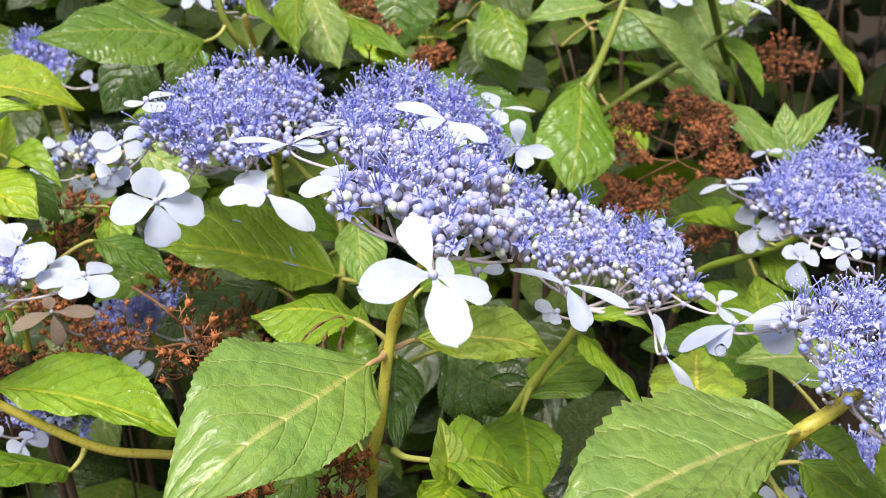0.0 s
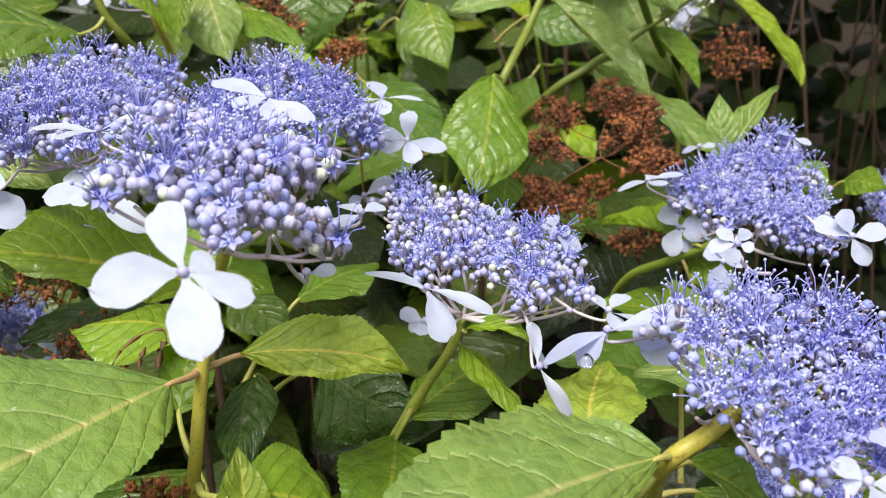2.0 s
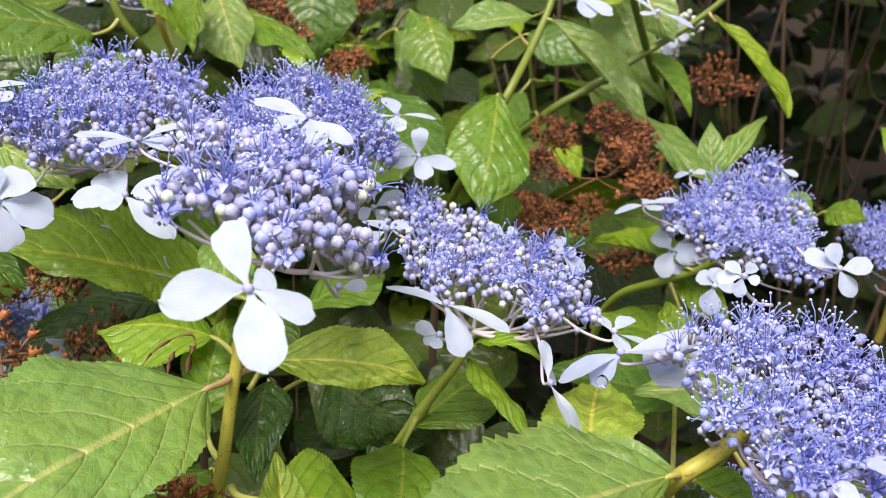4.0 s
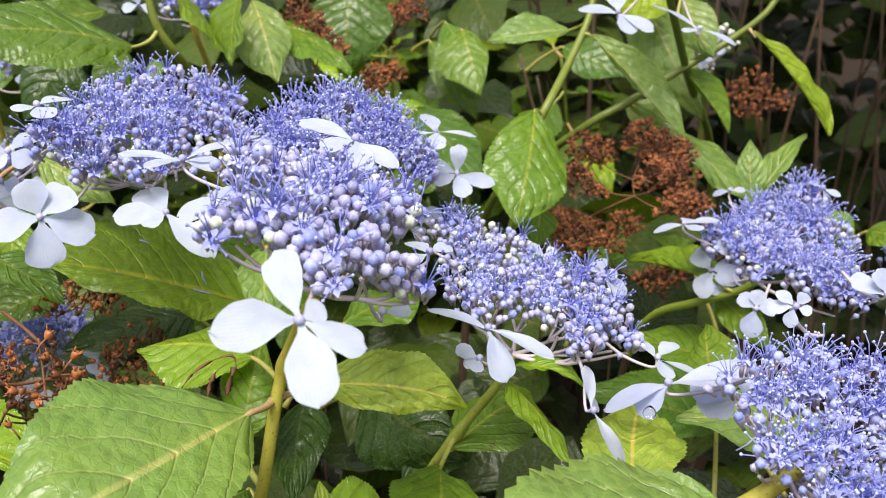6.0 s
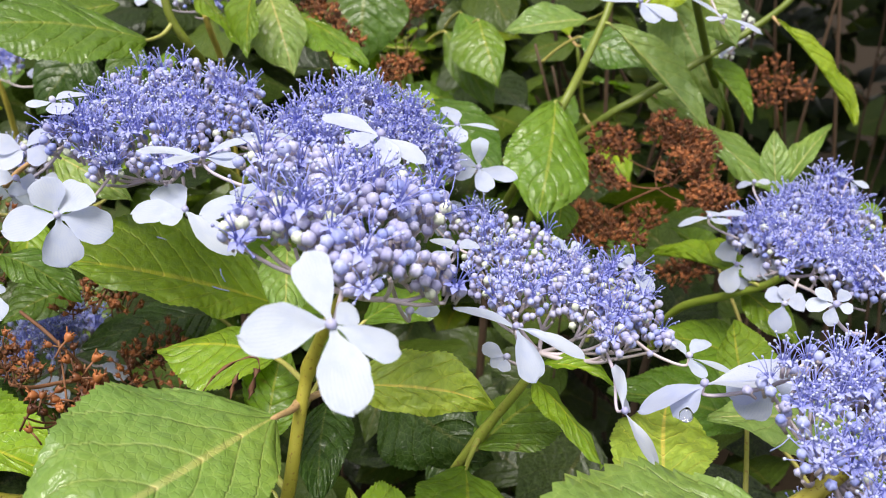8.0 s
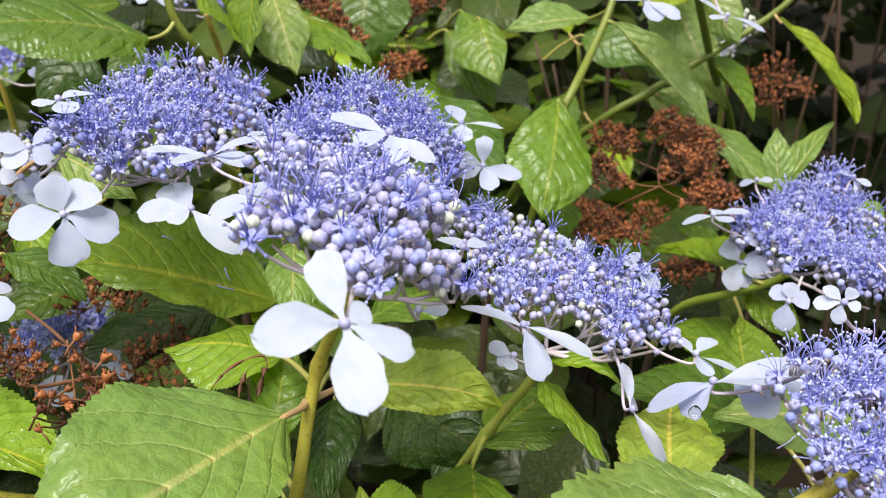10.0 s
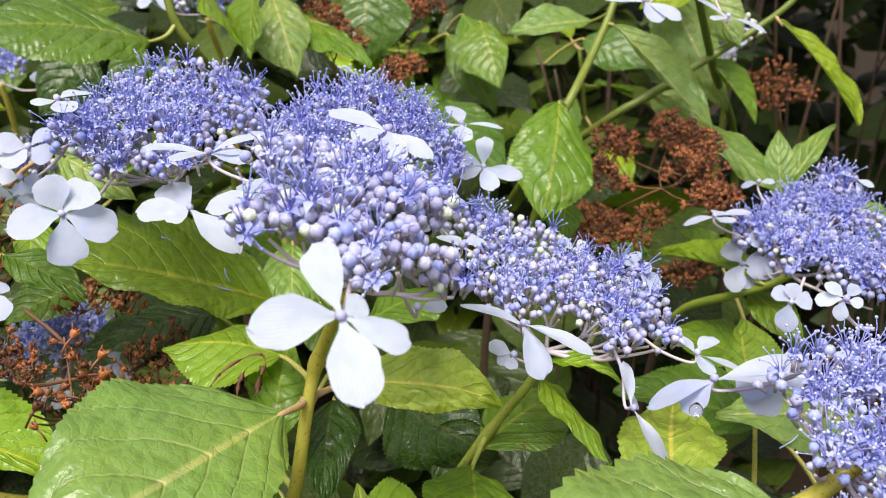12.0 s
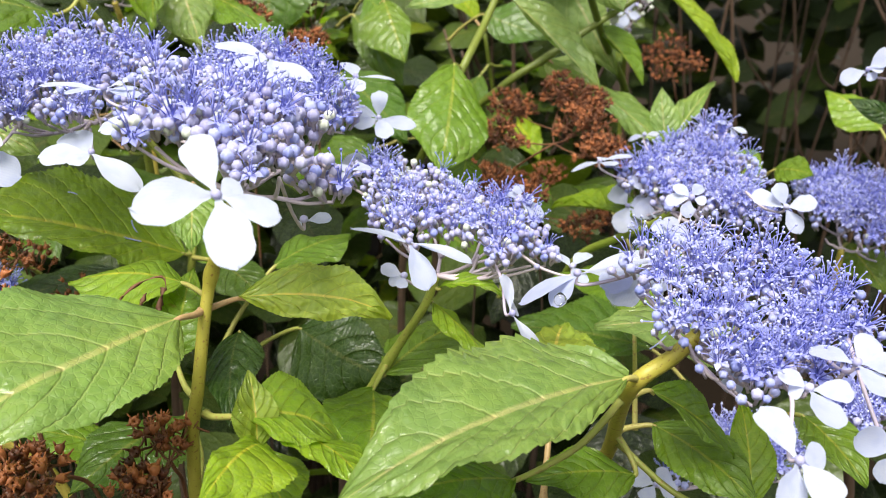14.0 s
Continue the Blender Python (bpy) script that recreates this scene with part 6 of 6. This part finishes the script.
floret(head_r, (0.2442, 0.7880, 0.9812), (0.1, -0.8, 0.5), [(0.2332, 0.7880, 0.9842), (0.2472, 0.7880, 0.9922), (0.2542, 0.7880, 0.9782), (0.2412, 0.7850, 0.9712)], 0.0105, (0.2482, 0.8000, 0.9772), "white")
floret(head_r, (0.2382, 0.7900, 0.9612), (0.1, -0.8, 0.5), [(0.2282, 0.7900, 0.9632), (0.2402, 0.7900, 0.9712), (0.2472, 0.7900, 0.9572), (0.2342, 0.7870, 0.9522)], 0.0100, (0.2482, 0.8000, 0.9672), "white")

# dry seed heads
stem_dry_a = shoot("dry_stem", [(0.1082, 0.6427, -0.0100), (0.1082, 0.6307, 0.4343), (0.1082, 0.6127, 0.8686), (0.1180, 0.5707, 0.9057), (0.1329, 0.5474, 0.9259), (0.1399, 0.5422, 0.9319)], 0.000875, 0.0006, "bare brown stem of a dry flower head", DRY_STALK, "dry stems", "dry stem")
dry_a = head("dried_flower_head", (0.1399, 0.5422, 0.9319), (0.0000, -0.2000, 1.0000), [(0.1175, 0.5939, 0.9462, 0.0120), (0.1241, 0.5816, 0.9446, 0.0120), (0.1102, 0.5701, 0.9320, 0.0130), (0.1182, 0.5572, 0.9295, 0.0090), (0.1480, 0.5688, 0.9574, 0.0140), (0.1548, 0.5560, 0.9562, 0.0140), (0.1638, 0.5529, 0.9541, 0.0120), (0.1532, 0.5418, 0.9423, 0.0140), (0.1604, 0.5355, 0.9462, 0.0110), (0.1653, 0.5251, 0.9353, 0.0120), (0.1711, 0.5220, 0.9318, 0.0100), (0.1586, 0.5255, 0.9301, 0.0090)], "dry brown seed head of last year's flowers", (0, 0, 0, 0), 201, tufts=True, dry=True, group="dried flower heads", category="dried flower head", pitch=0.0046, size=1.0)
stem_dry_b = shoot("dry_stem", [(0.1450, 0.6194, -0.0100), (0.1450, 0.6074, 0.4161), (0.1450, 0.5894, 0.8322), (0.1207, 0.5600, 0.8793), (0.1168, 0.5550, 0.8920)], 0.000875, 0.0006, "bare brown stem of a dry flower head", DRY_STALK, "dry stems", "dry stem")
dry_b = head("dried_flower_head", (0.1168, 0.5550, 0.8920), (0.0000, -0.2000, 1.0000), [(0.1032, 0.5729, 0.9044, 0.0120), (0.1099, 0.5607, 0.9037, 0.0120), (0.1212, 0.5578, 0.9017, 0.0120), (0.1037, 0.5499, 0.9006, 0.0110), (0.1309, 0.5543, 0.8982, 0.0100), (0.1421, 0.5657, 0.9067, 0.0100), (0.1615, 0.5588, 0.8740, 0.0120), (0.1739, 0.5571, 0.8789, 0.0100)], "dry brown seed head of last year's flowers", (0, 0, 0, 0), 202, tufts=True, dry=True, group="dried flower heads", category="dried flower head", pitch=0.0046, size=1.0)
stem_dry_c = shoot("dry_stem", [(-0.0514, 0.6863, -0.0100), (-0.0514, 0.6743, 0.4635), (-0.0514, 0.6563, 0.9270), (-0.0481, 0.6145, 0.9666), (-0.0489, 0.6079, 0.9850)], 0.000875, 0.0006, "bare brown stem of a dry flower head", DRY_STALK, "dry stems", "dry stem")
dry_c = head("dried_flower_head", (-0.0489, 0.6079, 0.9850), (0.0000, -0.2000, 1.0000), [(-0.0604, 0.6212, 1.0143, 0.0100), (-0.0530, 0.6165, 1.0102, 0.0100), (-0.0457, 0.6110, 1.0014, 0.0100), (-0.0540, 0.6095, 0.9980, 0.0080), (-0.0368, 0.6057, 0.9942, 0.0090)], "dry brown seed head of last year's flowers", (0, 0, 0, 0), 203, tufts=True, dry=True, group="dried flower heads", category="dried flower head", pitch=0.0046, size=1.0)
stem_dry_d = shoot("dry_stem", [(-0.0066, 0.7093, -0.0100), (-0.0066, 0.6973, 0.4613), (-0.0066, 0.6793, 0.9226), (-0.0078, 0.6466, 0.9576), (-0.0089, 0.6431, 0.9657)], 0.000875, 0.0006, "bare brown stem of a dry flower head", DRY_STALK, "dry stems", "dry stem")
dry_d = head("dried_flower_head", (-0.0089, 0.6431, 0.9657), (0.0000, -0.2000, 1.0000), [(-0.0157, 0.6754, 1.0093, 0.0110), (-0.0045, 0.6757, 1.0079, 0.0100), (0.0063, 0.6866, 1.0124, 0.0110), (-0.0094, 0.6641, 0.9984, 0.0070), (-0.0122, 0.6201, 0.9790, 0.0110), (-0.0018, 0.6209, 0.9809, 0.0090), (-0.0149, 0.6091, 0.9758, 0.0080)], "dry brown seed head of last year's flowers", (0, 0, 0, 0), 204, tufts=True, dry=True, group="dried flower heads", category="dried flower head", pitch=0.0046, size=1.0)
stem_dry_e = shoot("dry_stem", [(-0.0958, 0.3467, -0.0100), (-0.0958, 0.3347, 0.4462), (-0.0958, 0.3167, 0.8924), (-0.0859, 0.2914, 0.9238), (-0.0837, 0.2865, 0.9379)], 0.000875, 0.0006, "bare brown stem of a dry flower head", DRY_STALK, "dry stems", "dry stem")
dry_e = head("dried_flower_head", (-0.0837, 0.2865, 0.9379), (0.0000, -0.2000, 1.0000), [(-0.0895, 0.2923, 0.9603, 0.0025), (-0.0857, 0.2904, 0.9559, 0.0030), (-0.0817, 0.2899, 0.9542, 0.0030), (-0.0796, 0.2862, 0.9505, 0.0025), (-0.0762, 0.2828, 0.9467, 0.0032), (-0.0799, 0.2820, 0.9460, 0.0030), (-0.0911, 0.2793, 0.9479, 0.0030), (-0.0869, 0.2813, 0.9479, 0.0030), (-0.0928, 0.2726, 0.9470, 0.0033), (-0.0903, 0.2711, 0.9448, 0.0030), (-0.0868, 0.2772, 0.9454, 0.0030), (-0.0834, 0.2790, 0.9458, 0.0030)], "dry brown seed head of last year's flowers", (0, 0, 0, 0), 205, dry=True, group="dried flower heads", category="dried flower head", pitch=0.0048, size=1.15)
stem_dry_g = shoot("dry_stem", [(-0.1076, 0.4626, -0.0100), (-0.1076, 0.4506, 0.4226), (-0.1076, 0.4326, 0.8452), (-0.1053, 0.4147, 0.8743), (-0.1054, 0.4127, 0.8812)], 0.000875, 0.0006, "bare brown stem of a dry flower head", DRY_STALK, "dry stems", "dry stem")
dry_g = head("dried_flower_head", (-0.1054, 0.4127, 0.8812), (0.0000, -0.2000, 1.0000), [(-0.1152, 0.4169, 0.8842, 0.0100), (-0.1085, 0.4201, 0.8855, 0.0100), (-0.1020, 0.4255, 0.8915, 0.0100), (-0.0942, 0.4149, 0.8890, 0.0090), (-0.1125, 0.4036, 0.8805, 0.0080), (-0.0883, 0.4000, 0.8808, 0.0080), (-0.1005, 0.4095, 0.8832, 0.0080)], "dry brown seed head of last year's flowers", (0, 0, 0, 0), 207, dry=True, group="dried flower heads", category="dried flower head", pitch=0.0046, size=1.05)
stem_dry_h = shoot("dry_stem", [(-0.1394, 0.4914, -0.0100), (-0.1394, 0.4794, 0.4480), (-0.1394, 0.4614, 0.8960), (-0.1390, 0.4376, 0.8955), (-0.1393, 0.4398, 0.9002)], 0.000875, 0.0006, "bare brown stem of a dry flower head", DRY_STALK, "dry stems", "dry stem")
dry_h = head("dried_flower_head", (-0.1393, 0.4398, 0.9002), (0.0000, -0.2000, 1.0000), [(-0.1406, 0.4320, 0.9095, 0.0090), (-0.1318, 0.4362, 0.9107, 0.0100), (-0.1213, 0.4267, 0.9071, 0.0090), (-0.1410, 0.4194, 0.9084, 0.0090)], "dry brown seed head of last year's flowers", (0, 0, 0, 0), 208, dry=True, group="dried flower heads", category="dried flower head", pitch=0.0046, size=1.05)
stem_dry_i = shoot("dry_stem", [(-0.2115, 0.4205, -0.0100), (-0.2115, 0.4085, 0.4266), (-0.2115, 0.3905, 0.8532), (-0.2040, 0.3731, 0.8812), (-0.2019, 0.3667, 0.8903)], 0.000875, 0.0006, "bare brown stem of a dry flower head", DRY_STALK, "dry stems", "dry stem")
dry_i = head("dried_flower_head", (-0.2019, 0.3667, 0.8903), (0.0000, -0.2000, 1.0000), [(-0.2102, 0.3674, 0.9000, 0.0120), (-0.2029, 0.3720, 0.9005, 0.0120), (-0.2083, 0.3538, 0.8973, 0.0120), (-0.1992, 0.3582, 0.8952, 0.0120), (-0.1921, 0.3637, 0.8976, 0.0100), (-0.2039, 0.3393, 0.8909, 0.0130), (-0.1956, 0.3349, 0.8866, 0.0130), (-0.1993, 0.3249, 0.8855, 0.0120), (-0.1920, 0.3260, 0.8802, 0.0110), (-0.2032, 0.3741, 0.9047, 0.0080), (-0.1934, 0.3597, 0.8921, 0.0090)], "dry brown seed head of last year's flowers", (0, 0, 0, 0), 209, dry=True, group="dried flower heads", category="dried flower head", pitch=0.0046, size=1.05)
stem_dry_j = shoot("dry_stem", [(-0.1770, 0.4669, -0.0100), (-0.1770, 0.4549, 0.4195), (-0.1770, 0.4369, 0.8389), (-0.1707, 0.4196, 0.8679), (-0.1724, 0.4122, 0.8778)], 0.000875, 0.0006, "bare brown stem of a dry flower head", DRY_STALK, "dry stems", "dry stem")
dry_j = head("dried_flower_head", (-0.1724, 0.4122, 0.8778), (0.0000, -0.2000, 1.0000), [(-0.1851, 0.4160, 0.8957, 0.0110), (-0.1903, 0.4063, 0.9057, 0.0120), (-0.1924, 0.3944, 0.9084, 0.0110), (-0.1845, 0.3982, 0.8847, 0.0120), (-0.1735, 0.4036, 0.8852, 0.0110), (-0.1646, 0.4080, 0.8862, 0.0100), (-0.1754, 0.4161, 0.8874, 0.0090), (-0.1540, 0.3997, 0.8853, 0.0090)], "dry brown seed head of last year's flowers", (0, 0, 0, 0), 210, dry=True, group="dried flower heads", category="dried flower head", pitch=0.0046, size=1.05)
stem_dry_k = shoot("dry_stem", [(-0.1853, 0.4965, -0.0100), (-0.1853, 0.4845, 0.4516), (-0.1853, 0.4665, 0.9031), (-0.1775, 0.4547, 0.9230), (-0.1789, 0.4566, 0.9296)], 0.000875, 0.0006, "bare brown stem of a dry flower head", DRY_STALK, "dry stems", "dry stem")
dry_k = head("dried_flower_head", (-0.1789, 0.4566, 0.9296), (0.0000, -0.2000, 1.0000), [(-0.1924, 0.4544, 0.9395, 0.0090), (-0.1864, 0.4565, 0.9381, 0.0090), (-0.1937, 0.4434, 0.9267, 0.0100), (-0.1847, 0.4410, 0.9250, 0.0100), (-0.1903, 0.4358, 0.9183, 0.0100), (-0.1801, 0.4337, 0.9166, 0.0090), (-0.1752, 0.4588, 0.9318, 0.0050)], "dry brown seed head of last year's flowers", (0, 0, 0, 0), 211, dry=True, group="dried flower heads", category="dried flower head", pitch=0.0046, size=1.05)
stem_dry_m = shoot("dry_stem", [(-0.0364, 0.3430, -0.0100), (-0.0364, 0.3310, 0.4282), (-0.0364, 0.3130, 0.8564), (-0.0335, 0.2897, 0.8845), (-0.0343, 0.2869, 0.8897)], 0.000875, 0.0006, "bare brown stem of a dry flower head", DRY_STALK, "dry stems", "dry stem")
dry_m = head("dried_flower_head", (-0.0343, 0.2869, 0.8897), (0.0000, -0.2000, 1.0000), [(-0.0407, 0.2872, 0.9026, 0.0050), (-0.0362, 0.2884, 0.9024, 0.0045), (-0.0382, 0.2812, 0.9015, 0.0050), (-0.0323, 0.2819, 0.9000, 0.0050), (-0.0277, 0.2859, 0.9047, 0.0030), (-0.0236, 0.2853, 0.9060, 0.0030), (-0.0382, 0.2578, 0.9035, 0.0060), (-0.0331, 0.2566, 0.9031, 0.0060), (-0.0341, 0.2520, 0.9022, 0.0060), (-0.0393, 0.2511, 0.9034, 0.0050), (-0.0291, 0.2574, 0.8989, 0.0040)], "dry brown seed head of last year's flowers", (0, 0, 0, 0), 213, dry=True, group="dried flower heads", category="dried flower head", pitch=0.0042, size=1.45)
stem_dry_n = shoot("dry_stem", [(-0.0594, 0.3212, -0.0100), (-0.0594, 0.3092, 0.4354), (-0.0594, 0.2912, 0.8708), (-0.0609, 0.2742, 0.8929), (-0.0623, 0.2648, 0.8985)], 0.000875, 0.0006, "bare brown stem of a dry flower head", DRY_STALK, "dry stems", "dry stem")
dry_n = head("dried_flower_head", (-0.0623, 0.2648, 0.8985), (0.0000, -0.2000, 1.0000), [(-0.0704, 0.2587, 0.9078, 0.0060), (-0.0662, 0.2605, 0.9078, 0.0060), (-0.0615, 0.2646, 0.9073, 0.0040), (-0.0686, 0.2478, 0.9096, 0.0060), (-0.0620, 0.2511, 0.9065, 0.0060), (-0.0800, 0.2896, 0.9453, 0.0050), (-0.0632, 0.2446, 0.9071, 0.0060)], "dry brown seed head of last year's flowers", (0, 0, 0, 0), 214, dry=True, group="dried flower heads", category="dried flower head", pitch=0.0042, size=1.45)
stem_dry_o = shoot("dry_stem", [(0.3232, 0.8590, -0.0100), (0.3232, 0.8470, 0.4247), (0.3232, 0.8290, 0.8494), (0.2942, 0.7914, 0.9139), (0.2923, 0.7951, 0.9271)], 0.000875, 0.0006, "bare brown stem of a dry flower head", DRY_STALK, "dry stems", "dry stem")
dry_o = head("dried_flower_head", (0.2923, 0.7951, 0.9271), (0.0000, -0.2000, 1.0000), [(0.2750, 0.8046, 0.9430, 0.0140), (0.2885, 0.8017, 0.9534, 0.0160), (0.2999, 0.7952, 0.9413, 0.0150), (0.2814, 0.7890, 0.9304, 0.0130), (0.3047, 0.7821, 0.9397, 0.0120)], "dry brown seed head of last year's flowers", (0, 0, 0, 0), 215, dry=True, group="dried flower heads", category="dried flower head", pitch=0.0046, size=1.0)

# leafy shoots behind
back_shoots(38, 77)

# small things on the leaves
bare_stems(34, 31)
water_drop((0.0920, 0.2845, 0.9464), 0.0021)
fallen_bit((-0.1022, 0.4103, 0.9318), (0.0064, 0.0025, 0.0007), 0.009, 0)
fallen_bit((-0.0727, 0.4166, 0.9263), (0.0020, -0.0016, -0.0045), 0.006, 1)
fallen_bit((-0.0736, 0.4140, 0.9211), (0.0070, 0.0007, -0.0022), 0.008, 2)
fallen_bit((-0.0989, 0.4208, 0.9406), (0.0031, 0.0005, -0.0011), 0.004, 3)
fallen_bit((0.1408, 0.3294, 0.9080), (0.0035, 0.0004, 0.0031), 0.008, 4)
withered_leaf([(-0.0557, 0.3130, 0.9303), (-0.0502, 0.3131, 0.9380), (-0.0432, 0.3150, 0.9423), (-0.0378, 0.3165, 0.9427), (-0.0365, 0.3145, 0.9387)], 0, (0.0004, 0.0004))
withered_leaf([(-0.0375, 0.3147, 0.9396), (-0.0382, 0.3110, 0.9355), (-0.0392, 0.3086, 0.9318)], 1, (0.0012, 0.0005))
withered_leaf([(-0.0434, 0.3147, 0.9377), (-0.0446, 0.3116, 0.9350), (-0.0452, 0.3092, 0.9312)], 2, (0.0007, 0.0004))
floret(dry_j, (-0.1755, 0.3804, 0.9126), (0.0534, -0.6712, 0.7393), [(-0.1894, 0.3718, 0.9095), (-0.1593, 0.3863, 0.9096), (-0.1719, 0.3755, 0.9000), (-0.1773, 0.3824, 0.9185)], 0.0075, (-0.1737, 0.4047, 0.8875), "dry", bead=0.001)
floret(dry_i, (-0.1887, 0.3239, 0.8940), (0.0534, -0.6712, 0.7393), [(-0.1900, 0.3181, 0.8869), (-0.1820, 0.3235, 0.8874), (-0.1877, 0.3277, 0.8989)], 0.007, (-0.2017, 0.3657, 0.8883), "dry", bead=0.001)
stem_dry_p = shoot("dry_stem", [(-0.0943, 0.3803, -0.0100), (-0.0943, 0.3683, 0.4514), (-0.0943, 0.3503, 0.9028), (-0.0989, 0.3209, 0.9290), (-0.1074, 0.3075, 0.9343), (-0.1114, 0.3035, 0.9375)], 0.000875, 0.0006, "bare brown stem of a dry flower head", DRY_STALK, "dry stems", "dry stem")
dry_p = head("dried_flower_head", (-0.1114, 0.3035, 0.9375), (0.0000, -0.2000, 1.0000), [(-0.1152, 0.3083, 0.9491, 0.0040), (-0.1121, 0.3065, 0.9453, 0.0040), (-0.1083, 0.3058, 0.9429, 0.0040), (-0.1124, 0.3030, 0.9418, 0.0040), (-0.1085, 0.3033, 0.9389, 0.0030)], "dry brown seed head of last year's flowers", (0, 0, 0, 0), 216, dry=True, group="dried flower heads", category="dried flower head", pitch=0.0044, size=0.95)
twig_a = shoot("dry_stem", [(-0.0980, 0.3632, -0.0100), (-0.0980, 0.3512, 0.4589), (-0.0980, 0.3332, 0.9178), (-0.1057, 0.3250, 0.9416), (-0.1221, 0.3376, 0.9455)], 0.00075, 0.0006, "bare brown stem of a dry flower head", DRY_STALK, "dry stems", "dry stem")
